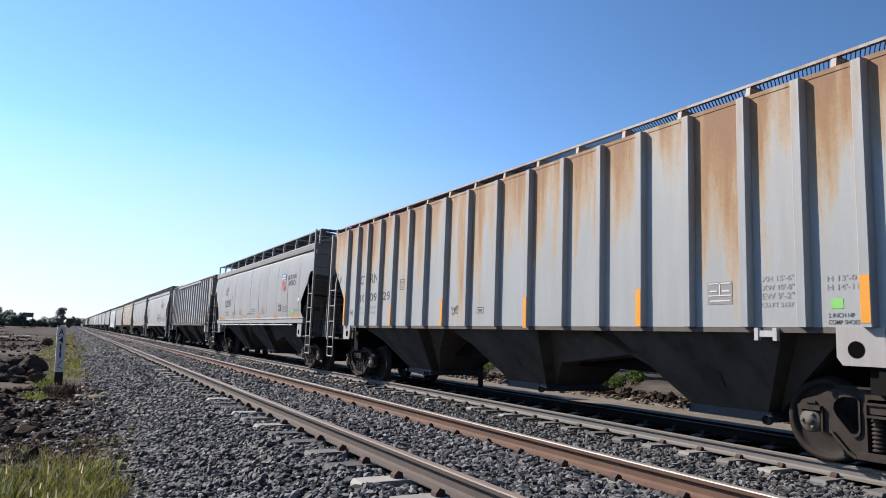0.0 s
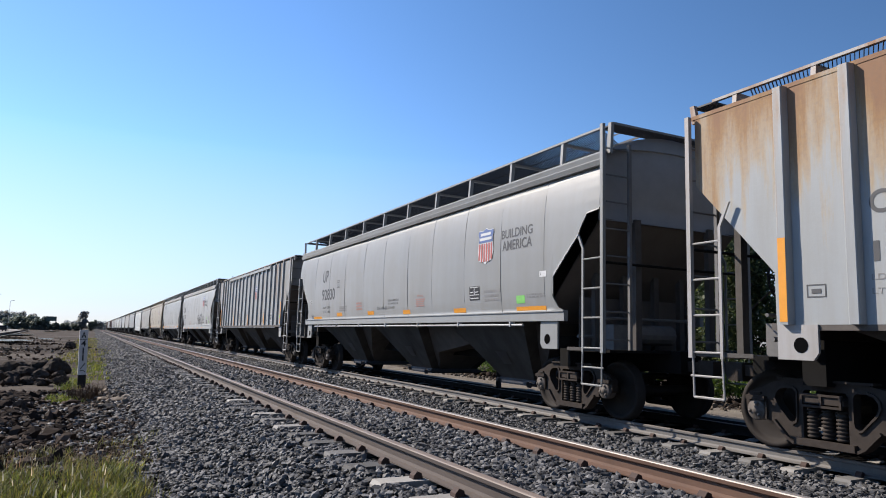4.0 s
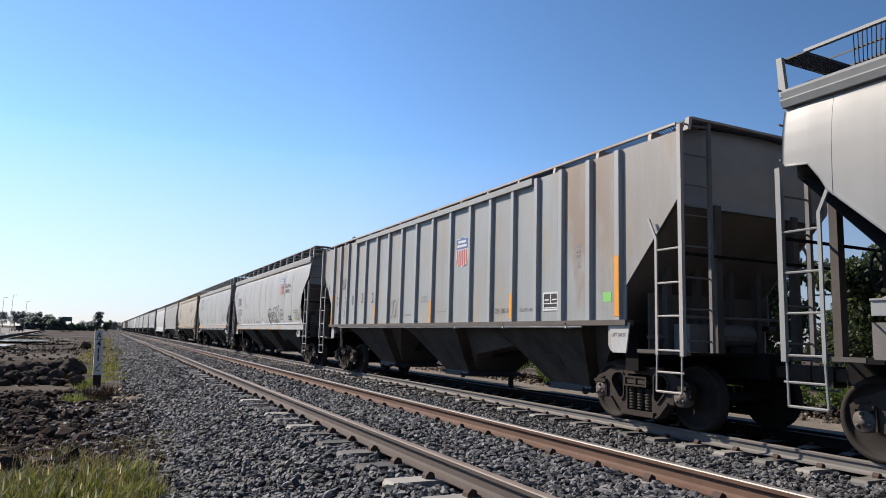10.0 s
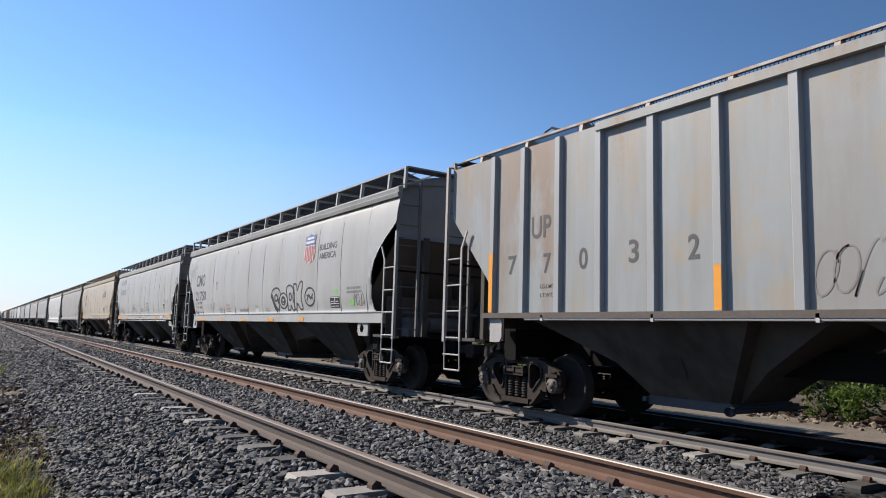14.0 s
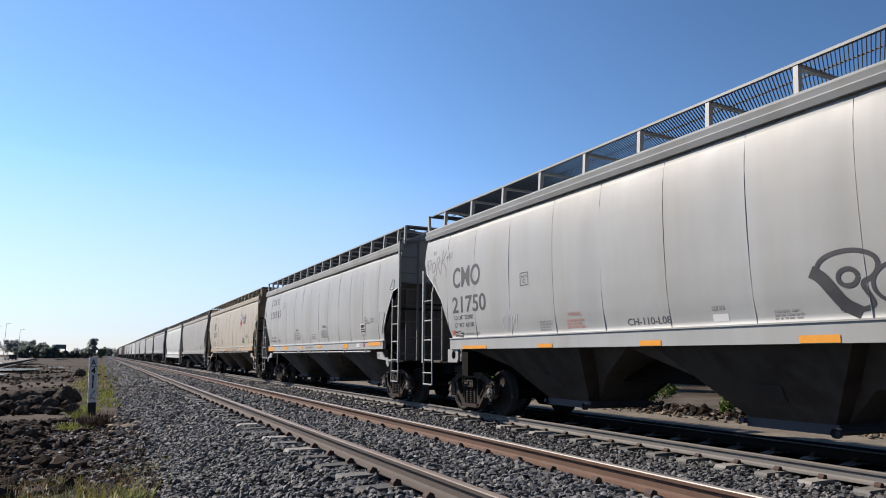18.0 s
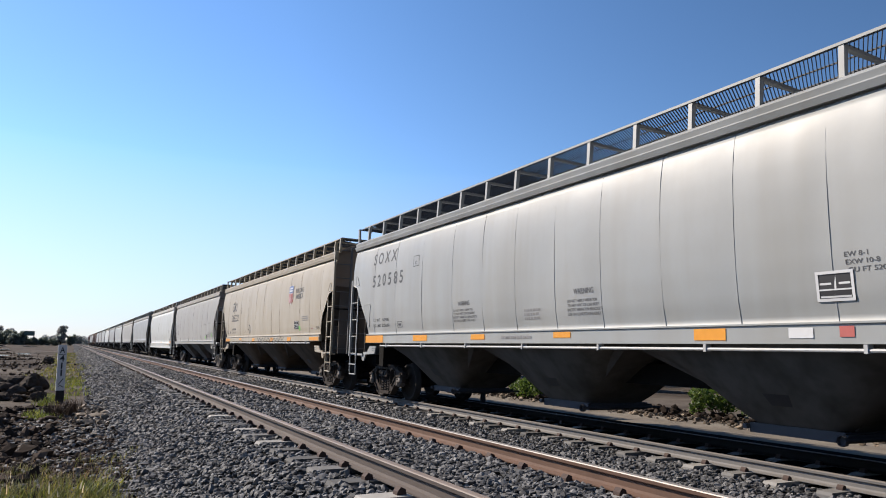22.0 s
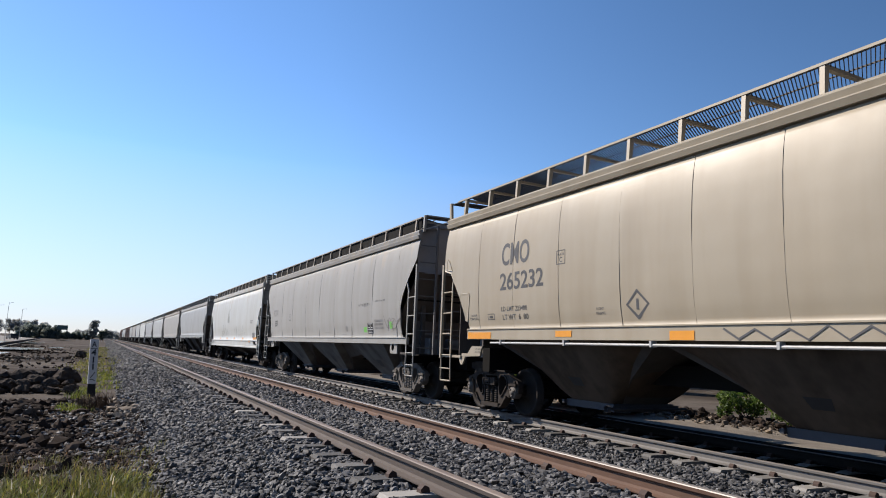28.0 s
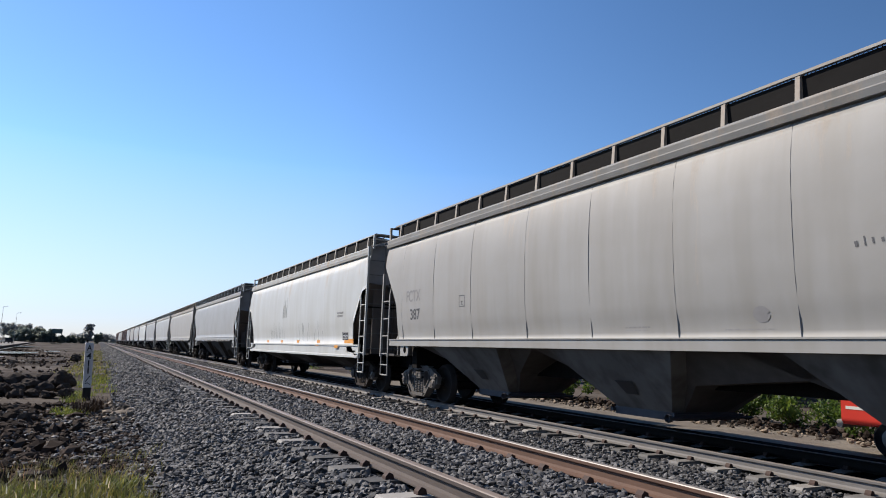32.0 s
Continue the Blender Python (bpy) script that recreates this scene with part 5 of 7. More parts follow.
RIBS_A = [-7.23, -6.56, -5.86, -5.03, -4.2, -3.37, -2.5, -1.55, -0.55, 0.5, 1.44, 2.36, 3.2, 4.05, 4.88, 5.72, 6.44, 7.22]
RIBS_C = [-7.25, -6.55, -5.8, -5.05, -4.25, -3.4, -2.53, -1.6, -0.66, 0.30, 1.24, 2.18, 3.1, 4.03, 4.92, 5.72, 6.5, 7.25]
SEAMS_B = [-7.05, -5.65, -4.23, -2.7, -1.35, 0.2, 1.71, 3.34, 4.87, 6.48, 7.9]
SEAMS_D = [-7.3, -6.0, -4.65, -3.3, -2.0, -0.65, 0.7, 2.05, 3.3, 4.7, 6.05, 7.29]
SEAMS_E = [-7.0, -5.7, -4.5, -3.3, -2.07, -0.93, 0.24, 1.38, 2.6, 4.05, 5.53, 6.9]
SEAMS_F = [-7.4, -6.26, -5.16, -3.87, -2.58, -1.41, -0.12, 1.23, 2.64, 4.17, 5.6, 6.9]
SEAMS_G = [-7.3, -5.5, -3.7, -1.93, -0.15, 1.66, 3.67, 5.44, 7.25]
BANDS = {"b": (1.54, 1.71), "d": (1.36, 1.60), "e": (1.40, 1.625), "f": (1.46, 1.675), "g": (1.33, 1.50), "h": (0.96, 1.345)}
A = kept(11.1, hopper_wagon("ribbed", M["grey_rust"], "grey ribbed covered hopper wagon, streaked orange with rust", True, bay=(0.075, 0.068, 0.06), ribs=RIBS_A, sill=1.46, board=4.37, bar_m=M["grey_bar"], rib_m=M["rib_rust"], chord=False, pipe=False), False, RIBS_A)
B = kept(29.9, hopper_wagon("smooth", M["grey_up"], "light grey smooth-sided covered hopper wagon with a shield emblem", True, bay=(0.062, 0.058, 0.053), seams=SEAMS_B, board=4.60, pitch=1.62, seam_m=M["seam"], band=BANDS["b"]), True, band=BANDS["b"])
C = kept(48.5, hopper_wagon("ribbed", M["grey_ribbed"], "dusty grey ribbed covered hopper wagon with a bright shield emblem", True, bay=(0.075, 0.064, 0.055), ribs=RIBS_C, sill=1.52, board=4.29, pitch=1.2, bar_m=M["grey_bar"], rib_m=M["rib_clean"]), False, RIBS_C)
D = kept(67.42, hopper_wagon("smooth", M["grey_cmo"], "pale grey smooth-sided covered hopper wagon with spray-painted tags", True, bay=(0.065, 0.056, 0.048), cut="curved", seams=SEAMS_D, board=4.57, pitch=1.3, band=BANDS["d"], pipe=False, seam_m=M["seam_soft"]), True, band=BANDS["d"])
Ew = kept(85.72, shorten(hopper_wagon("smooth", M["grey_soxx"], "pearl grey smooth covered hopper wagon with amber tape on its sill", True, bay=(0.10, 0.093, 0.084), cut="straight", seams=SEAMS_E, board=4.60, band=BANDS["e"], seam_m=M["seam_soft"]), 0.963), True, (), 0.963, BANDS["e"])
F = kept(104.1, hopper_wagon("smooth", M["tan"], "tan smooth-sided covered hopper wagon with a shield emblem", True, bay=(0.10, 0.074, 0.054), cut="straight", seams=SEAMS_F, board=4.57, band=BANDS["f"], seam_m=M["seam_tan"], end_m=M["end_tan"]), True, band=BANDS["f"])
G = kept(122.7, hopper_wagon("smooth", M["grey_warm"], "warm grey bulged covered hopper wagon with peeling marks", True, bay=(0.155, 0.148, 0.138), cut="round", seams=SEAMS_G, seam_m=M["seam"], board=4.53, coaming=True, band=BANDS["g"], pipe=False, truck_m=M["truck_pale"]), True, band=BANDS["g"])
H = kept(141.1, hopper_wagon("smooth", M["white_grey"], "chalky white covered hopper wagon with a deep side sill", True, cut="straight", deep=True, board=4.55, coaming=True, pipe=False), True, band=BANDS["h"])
mark(A, 'blockpale', -5.28, 1.73, 0.36, 0.27)
mark(A, 'ptext|XH 15\'-6"', -6.04, 1.97, 0.39, 0.06)
mark(A, 'ptext|XW 10\'-8"', -6.04, 1.87, 0.39, 0.06)
mark(A, 'ptext|EW 9\'-2"', -6.04, 1.77, 0.39, 0.07)
mark(A, 'ptext|CU FT 5127', -6.03, 1.68, 0.39, 0.05)
mark(A, 'green', -6.83, 1.65, 0.13, 0.10)
mark(A, 'rib', -4.12, 1.46, 0.17, 0.50)
mark(A, 'rib', -1.54, 1.43, 0.16, 0.52)
mark(A, 'rib', -7.21, 1.50, 0.11, 0.47)
mark(A, 'rib', 7.37, 1.49, 0.14, 0.93)
mark(A, 'text|CT', 6.29, 2.56, 0.42, 0.24)
mark(A, 'text|RN', 5.62, 2.57, 0.54, 0.24)
mark(A, 'text|10', 6.27, 2.08, 0.38, 0.21)
mark(A, 'text|09', 5.60, 2.09, 0.50, 0.21)
mark(A, 'text|29', 4.74, 2.09, 0.48, 0.21)
mark(A, 'ptext|LD_LMT', 6.30, 1.90, 0.42, 0.06)
mark(A, 'ptext|221600', 5.62, 1.90, 0.50, 0.06)
mark(A, 'ptext|LT_WT', 6.30, 1.76, 0.36, 0.06)
mark(A, 'ptext|64400', 5.58, 1.76, 0.46, 0.06)
mark(A, 'plate|PLATE', 3.72, 2.31, 0.23, 0.25)
mark(A, 'frame', 0.16, 1.70, 0.25, 0.12)
mark(A, 'scrib', 1.18, 1.67, 0.27, 0.20)
mark(A, 'rib', 4.08, 1.46, 0.12, 0.55)
mark(A, 'rib', 1.46, 1.46, 0.12, 0.55)
mark(A, "ptext|H 13'-0", -6.80, 1.93, 0.30, 0.06)
mark(A, "ptext|H 14'-11", -6.80, 1.84, 0.32, 0.06)
mark(A, 'text|2 INCH HP', -6.80, 1.56, 0.27, 0.045)
mark(A, 'text|COMP SHOES', -6.80, 1.49, 0.32, 0.045)
mark(A, 'frame', 7.00, 1.75, 0.22, 0.14)
mark(B, 'text|UP', 5.58, 2.91, 0.57, 0.39)
mark(B, 'text|92830', 5.60, 2.32, 1.33, 0.36)
mark(B, 'text|LD_LMT__225800', 5.53, 2.05, 0.77, 0.07)
mark(B, 'text|LT__WT_____60200', 5.52, 1.91, 0.78, 0.07)
mark(B, 'plate|PLATE', 4.07, 2.67, 0.25, 0.23)
mark(B, 'orange', 6.62, 1.72, 0.91, 0.08)
mark(B, 'frame', 6.85, 1.74, 0.25, 0.13)
mark(B, 'sticker', 6.93, 2.25, 0.18, 0.12)
mark(B, 'shield', -4.81, 2.66, 0.71, 0.72)
mark(B, 'text|BUILDING', -5.68, 3.08, 1.03, 0.17)
mark(B, 'text|AMERICA', -5.71, 2.85, 0.99, 0.19)
mark(B, 'block', -4.46, 1.97, 0.41, 0.28)
mark(B, 'bars3', -5.05, 1.94, 0.63, 0.21)
mark(B, 'green', -6.18, 1.86, 0.27, 0.14)
mark(B, 'orange', -6.15, 1.73, 0.91, 0.07)
mark(B, 'orange', -3.74, 1.74, 0.52, 0.09)
mark(B, 'orange', -1.05, 1.76, 0.44, 0.10)
mark(B, 'orange', 1.39, 1.78, 0.48, 0.10)
mark(B, 'orange', 4.09, 1.78, 0.50, 0.11)
mark(B, 'sticker', -6.92, 2.29, 0.20, 0.10)
mark(B, 'bars2', -6.51, 1.95, 0.59, 0.07)
mark(B, 'text|CH-110-06', 0.65, 1.90, 0.69, 0.085)
mark(B, 'text|DO NOT MOVE CAR', -0.12, 2.10, 0.69, 0.05)
mark(B, 'text|WITH HATCHES OR', -0.12, 2.02, 0.66, 0.05)
mark(B, 'text|GATES OPEN', -0.12, 1.92, 0.42, 0.05)
mark(B, 'redtext|WARNING', -1.92, 2.14, 0.36, 0.05)
mark(B, 'redbars4', -1.85, 1.92, 0.51, 0.18)
mark(B, 'redbars3', 2.25, 1.93, 0.53, 0.22)
mark(B, 'bars3', 3.84, 1.94, 0.76, 0.14)
mark(C, 'rib', -7.19, 1.59, 0.17, 0.91)
mark(C, 'rib', -4.13, 1.59, 0.14, 0.48)
mark(C, 'rib', -0.51, 1.53, 0.19, 0.52)
mark(C, 'rib', 3.27, 1.55, 0.20, 0.51)
mark(C, 'rib', 7.14, 1.55, 0.18, 0.96)
mark(C, 'shield', -1.83, 2.72, 0.60, 0.70)
mark(C, 'blockw', -5.24, 1.72, 0.45, 0.32)
mark(C, 'green', -6.86, 1.82, 0.19, 0.15)
mark(C, 'text|2', 3.53, 2.15, 0.16, 0.30)
mark(C, 'text|3', 4.43, 2.17, 0.16, 0.30)
mark(C, 'text|0', 5.32, 2.14, 0.16, 0.30)
mark(C, 'text|7', 6.06, 2.12, 0.16, 0.30)
mark(C, 'text|7', 6.88, 2.14, 0.20, 0.30)
mark(C, 'text|UP', 6.33, 2.66, 0.43, 0.34)
mark(C, 'text|LD.LMT', 6.12, 1.90, 0.30, 0.06)
mark(C, 'text|LT.WT.', 6.12, 1.77, 0.28, 0.06)
mark(C, 'scrib', 2.06, 1.62, 0.76, 0.62)
mark(C, 'bars3', 0.02, 2.04, 0.40, 0.15)
mark(C, 'bars2', 1.02, 1.73, 0.45, 0.05)
mark(C, 'bars1', -0.92, 1.78, 0.51, 0.03)
mark(C, 'text|CH 100-34', -3.56, 1.70, 0.56, 0.10)
mark(C, 'text|CU. FT. 4750', -4.48, 1.72, 0.50, 0.06)
mark(C, 'bars5', -6.15, 2.40, 0.17, 0.39)
mark(D, 'orange', 6.60, 1.32, 1.00, 0.11)
mark(D, 'orange', 3.80, 1.34, 0.43, 0.09)
mark(D, 'orange', 1.27, 1.35, 0.41, 0.09)
mark(D, 'orange', -1.21, 1.36, 0.47, 0.09)
mark(D, 'orange', -3.58, 1.38, 0.29, 0.10)
mark(D, 'shield', -3.81, 2.83, 0.68, 0.80)
mark(D, 'text|CH-110-L08', 1.54, 1.66, 0.85, 0.10)
mark(D, 'graf', -1.42, 1.66, 3.15, 0.70)
mark(D, 'text|BUILDING', -4.72, 3.12, 1.02, 0.155)
mark(D, 'text|AMERICA', -4.74, 2.90, 0.98, 0.155)
mark(D, 'block', -5.45, 1.70, 0.50, 0.26)
mark(D, 'green', -5.68, 2.02, 0.18, 0.10)
mark(D, 'bars2', -6.35, 2.02, 0.78, 0.14)
mark(D, 'green', -6.50, 1.74, 0.20, 0.13)
mark(D, 'scrib', -6.70, 1.72, 0.45, 0.28)
mark(D, 'bars3', -0.90, 1.63, 0.38, 0.11)
mark(D, 'block', 6.89, 1.59, 0.25, 0.13)
mark(D, 'text|CMO', 6.99, 2.66, 1.20, 0.44)
mark(D, 'text|21750', 7.03, 2.12, 1.46, 0.35)
mark(D, 'text|LD_LMT_222900', 6.96, 1.98, 0.82, 0.09)
mark(D, 'text|LT_WT__63100', 6.96, 1.82, 0.83, 0.09)
mark(D, 'plate|PLATE', 4.30, 2.48, 0.27, 0.24)
mark(D, 'redtext|WARNING', 2.94, 1.86, 0.36, 0.07)
mark(D, 'redbars3', 2.98, 1.67, 0.47, 0.14)
mark(D, 'bars4', 3.77, 1.65, 0.36, 0.17)
mark(D, 'tag', 8.34, 2.98, 1.30, 0.62)
mark(D, 'tag2', 7.98, 2.70, 0.26, 0.26)
mark(D, 'scribw', 4.98, 1.68, 0.56, 0.40)
mark(D, 'text|2 INCH TREAD COND. SHOES', 6.72, 1.65, 0.78, 0.045)
mark(D, 'redbox', 7.14, 1.66, 0.13, 0.10)
mark(D, 'whitebox', -0.02, 1.65, 0.24, 0.09)
mark(D, 'bars1', -0.02, 1.79, 0.24, 0.05)
mark(D, 'block', 7.00, 1.62, 0.25, 0.13)
mark(Ew, 'text|S O X X', 6.77, 3.40, 1.42, 0.30)
mark(Ew, 'text|5 2 0 5 8 5', 6.74, 2.82, 1.84, 0.31)
mark(Ew, 'plate|C', 4.36, 3.14, 0.29, 0.25)
mark(Ew, 'text|WARNING', -1.38, 2.15, 0.45, 0.09)
mark(Ew, 'text|DO NOT APPLY VIBRATOR', -1.21, 2.030, 0.69, 0.045)
mark(Ew, 'text|TO ANY PART OF CAR BODY', -1.21, 1.962, 0.74, 0.045)
mark(Ew, 'text|EXCEPT VIBRATOR BRACKETS', -1.21, 1.894, 0.80, 0.045)
mark(Ew, 'text|USE ON LOADED CAR ONLY', -1.21, 1.826, 0.76, 0.045)
mark(Ew, 'text|WARNING', 2.25, 2.14, 0.46, 0.09)
mark(Ew, 'text|DO NOT APPLY VIBRATOR', 2.46, 2.030, 0.79, 0.045)
mark(Ew, 'text|TO ANY PART OF CAR BODY', 2.46, 1.962, 0.86, 0.045)
mark(Ew, 'text|EXCEPT VIBRATOR BRACKETS', 2.46, 1.894, 0.92, 0.045)
mark(Ew, 'text|USE ON LOADED CAR ONLY', 2.46, 1.826, 0.87, 0.045)
mark(Ew, 'bars3', -0.03, 1.80, 0.49, 0.18)
mark(Ew, 'text|LT WT   60400', 6.66, 1.94, 0.98, 0.075)
mark(Ew, 'text|LD LMT 225600', 6.68, 1.80, 1.0, 0.075)
mark(Ew, 'frame', 5.22, 1.77, 0.28, 0.14)
mark(Ew, 'orange', 7.14, 1.41, 1.13, 0.18)
mark(Ew, 'orange', 4.31, 1.45, 0.70, 0.13)
mark(Ew, 'orange', 1.74, 1.47, 0.50, 0.10)
mark(Ew, 'orange', -0.85, 1.49, 0.43, 0.09)
mark(Ew, 'bars1', 0.68, 1.48, 1.01, 0.05)
mark(Ew, 'blockw', -5.30, 1.83, 0.40, 0.31)
mark(Ew, 'orange', -5.98, 1.49, 0.97, 0.10)
mark(Ew, 'orange', -3.68, 1.44, 0.47, 0.14)
mark(Ew, 'redbox', -5.52, 1.47, 0.15, 0.11)
mark(Ew, 'whitebox', -4.96, 1.46, 0.28, 0.11)
mark(Ew, 'text|EW 8-1', -5.62, 2.27, 0.24, 0.05)
mark(Ew, 'text|EXW 10-8', -5.63, 2.19, 0.34, 0.05)
mark(Ew, 'text|CU FT 5200', -5.65, 2.11, 0.42, 0.05)
mark(Ew, 'bars2', -6.15, 2.15, 0.28, 0.12)
mark(F, 'shield', -3.75, 2.75, 0.66, 0.70)
mark(F, 'text|BUILDING', -4.61, 3.12, 0.96, 0.16)
mark(F, 'text|AMERICA', -4.61, 2.90, 0.91, 0.18)
mark(F, 'block', -4.57, 1.87, 0.50, 0.28)
mark(F, 'green', -5.09, 1.82, 0.18, 0.15)
mark(F, 'diamond', 2.50, 1.78, 0.44, 0.39)
mark(F, 'orange', -6.35, 1.48, 0.95, 0.11)
mark(F, 'orange', -3.75, 1.46, 0.45, 0.14)
mark(F, 'orange', -1.38, 1.44, 0.42, 0.15)
mark(F, 'orange', 1.66, 1.45, 0.43, 0.14)
mark(F, 'zigzag', 0.77, 1.45, 4.07, 0.20)
mark(F, 'bars3', -5.47, 2.13, 0.70, 0.16)
mark(F, 'text|2_INCH_HP', -6.97, 1.88, 0.31, 0.05)
mark(F, 'text|COMP_SHOES', -6.95, 1.83, 0.34, 0.05)
mark(F, 'redbars1', -6.46, 1.84, 0.21, 0.05)
mark(F, 'text|CMO', 6.01, 2.86, 0.95, 0.43)
mark(F, 'text|265232', 6.05, 2.39, 1.45, 0.33)
mark(F, 'text|LD_LMT_223400', 6.01, 1.99, 0.89, 0.09)
mark(F, 'text|LT_WT__6__00', 5.97, 1.83, 0.88, 0.10)
mark(F, 'plate|PLATE', 4.22, 2.72, 0.25, 0.24)
mark(F, 'text|PATENT', 3.19, 1.92, 0.17, 0.04)
mark(F, 'text|PENDING', 3.20, 1.85, 0.21, 0.04)
mark(F, 'orange', 7.31, 1.47, 0.92, 0.13)
mark(F, 'orange', 4.25, 1.51, 0.44, 0.10)
mark(F, 'frame', 6.53, 1.84, 0.26, 0.12)
mark(G, 'block', -5.15, 1.60, 0.42, 0.30)
mark(G, 'green', -4.79, 1.64, 0.27, 0.15)
mark(G, 'green', -6.83, 1.73, 0.21, 0.18)
mark(G, 'bars3', -5.70, 1.73, 0.69, 0.26)
mark(G, 'drips', -4.38, 2.36, 0.92, 0.18)
mark(G, 'drips', -5.79, 2.46, 0.78, 0.10)
mark(G, 'spot', -3.11, 1.69, 0.23, 0.15)
mark(G, 'scrib', -6.43, 1.65, 1.07, 0.41)
mark(G, 'text|387', 6.71, 1.96, 0.57, 0.26)
mark(G, 'ptext|FCTX', 6.94, 2.40, 0.84, 0.28)
mark(G, 'plate|C', 4.16, 2.17, 0.25, 0.24)
mark(G, 'bars2', -0.91, 1.60, 0.57, 0.06)
mark(G, 'bars2', -2.68, 1.59, 0.69, 0.03)
mark(H, 'block', -6.36, 1.48, 0.55, 0.24)
mark(H, 'orange', -3.60, 1.29, 0.34, 0.10)
mark(H, 'orange', -5.73, 1.23, 0.35, 0.10)
mark(H, 'orange', -6.55, 1.38, 0.85, 0.13)
mark(H, 'orange', -3.55, 1.38, 0.36, 0.10)
mark(H, 'orange', -0.85, 1.38, 0.36, 0.10)
mark(H, 'orange', 1.75, 1.38, 0.36, 0.10)
mark(H, 'orange', 4.35, 1.38, 0.36, 0.10)
mark(H, 'runs', 3.6, 1.50, 2.6, 0.75)
mark(H, 'runs', -1.0, 1.45, 3.4, 0.70)
mark(H, 'runs', 1.4, 2.35, 0.7, 0.95)
mark(H, 'bars2', -5.9, 2.20, 0.7, 0.16)
lv = Mesh().bar((-1.25, 6.0, 4.36), (-1.25, 6.2, 4.44), 0.02).bar((-1.25, 6.2, 4.44), (-1.25, 6.36, 4.40), 0.015)
part("hatch_lever", lv.data("hatch_lever", M["tar"]), C)


def gusset(car, pts, label=""):
    """A pressed plate standing a little proud of the side sheet."""
    FOLLOW[0] = OUTS[car.name]
    k = len(pts)
    cy, cz = sum(p[0] for p in pts) / k, sum(p[1] for p in pts) / k
    v = []
    for f, o in ((1.0, 0.0), (0.97, 0.014), (0.82, 0.006)):
        for y, z in pts:
            yy, zz = cy + (y - cy) * f, cz + (z - cz) * f
            v.append((-side_x(zz, True) - FOLLOW[0](yy, zz) - o, yy, zz))
    fc = [(j * k + i, j * k + (i + 1) % k, (j + 1) * k + (i + 1) % k, (j + 1) * k + i) for j in range(2) for i in range(k)] + [tuple(range(2 * k, 3 * k))]
    me = Mesh().add(v, fc).data("gusset_plate", GUSSET[car.name])
    part("gusset_plate", me, car, label)


GUSSET = {Ew.name: M["grey_soxx"], F.name: M["tan"]}
for car, k in ((Ew, 0.0), (F, 0.42)):
    for e in (-1, 1):
        gusset(car, [((y + k) * e, z) for y, z in ((6.84, 2.36), (6.88, 2.42), (7.24, 2.42), (7.30, 2.36), (7.09, 1.98), (7.05, 1.84), (6.98, 1.81), (6.94, 1.86))])
        gusset(car, [((y + k) * e, z) for y, z in ((7.66, 2.95), (7.92, 2.95), (7.93, 3.18), (7.88, 3.22), (7.82, 3.18))])
        for j, tx in enumerate(("LIFT AND", "JACK HERE")):
            me = fitted(tx, 0.24, 0.035, M["letter"])
            for v in me.vertices:
                v.co = (-1.539, (6.95 if car is F else 6.66) * e + 0.13 - v.co.x, 1.245 - 0.06 * j + v.co.y)
            part("lettering", me, car)
mark(F, 'text|2 INCH HF', 7.24, 1.92, 0.26, 0.045)
mark(F, 'text|COMP SHOES', 7.27, 1.85, 0.34, 0.045)
jb = Mesh().box(-1.56, -1.53, -6.22, -5.98, 1.35, 1.42).box(-1.57, -1.52, -6.24, -6.19, 1.31, 1.45).box(-1.57, -1.52, -6.01, -5.96, 1.31, 1.45)
part("card_holder", jb.data("card_holder", M["ladder"]), A, "pale card holder under the side sill")
lp = Mesh().prism([(-7.05, 1.50), (-7.50, 1.50), (-7.42, 1.06), (-7.12, 1.06)], -1.56, -1.54)
lift = part("jacking_plate", lp.data("jacking_plate", M["ladder"]), C, "grey plate lettered for lifting")
lj = fitted("LIFT JACK", 0.3, 0.07, M["letter"])
for v in lj.vertices:
    v.co = (-1.566, -7.12 - v.co.x, 1.28 + v.co.y)
part("lettering", lj, lift)

# ---------------------------------------------------------------- the rest of the train, farther off
LITE = {}
for key, mt, knd, lb in (("e", "grey_soxx", "smooth", "pearl grey smooth-sided covered hopper wagon"), ("g", "grey_warm", "smooth", "warm grey smooth-sided covered hopper wagon"), ("f", "tan", "smooth", "tan smooth-sided covered hopper wagon"), ("b", "grey_up", "smooth", "light grey smooth-sided covered hopper wagon"), ("h", "white_grey", "smooth", "chalky white smooth-sided covered hopper wagon"), ("c", "grey_ribbed", "ribbed", "dusty grey ribbed covered hopper wagon"), ("r", "brown", "ribbed", "rust-brown ribbed covered hopper wagon")):
    LITE[key] = [mt, knd, lb, None]
for k, key in enumerate("bgebhegbrrgerr"):
    mt, knd, lb, src = LITE[key]
    if src is None:
        src = shorten(hopper_wagon(knd, M[mt], lb, False, ribs=RIBS_C if knd == "ribbed" else (), cut="swept" if k % 2 == 0 else "straight", lite=True, board=4.6), 1.15)
        LITE[key][3] = src
        wagon(162.4 + 20.9 * k, src)
    else:
        wagon(162.4 + 20.9 * k, copy_thing(src, pose(0, 0, 0)))

# ---------------------------------------------------------------- tracks and ground
NEAR_TOP, NEAR_MID, FAR_TOP = 0.344, 3.053, 0.0
Y0, Y1 = -40.0, 1500.0


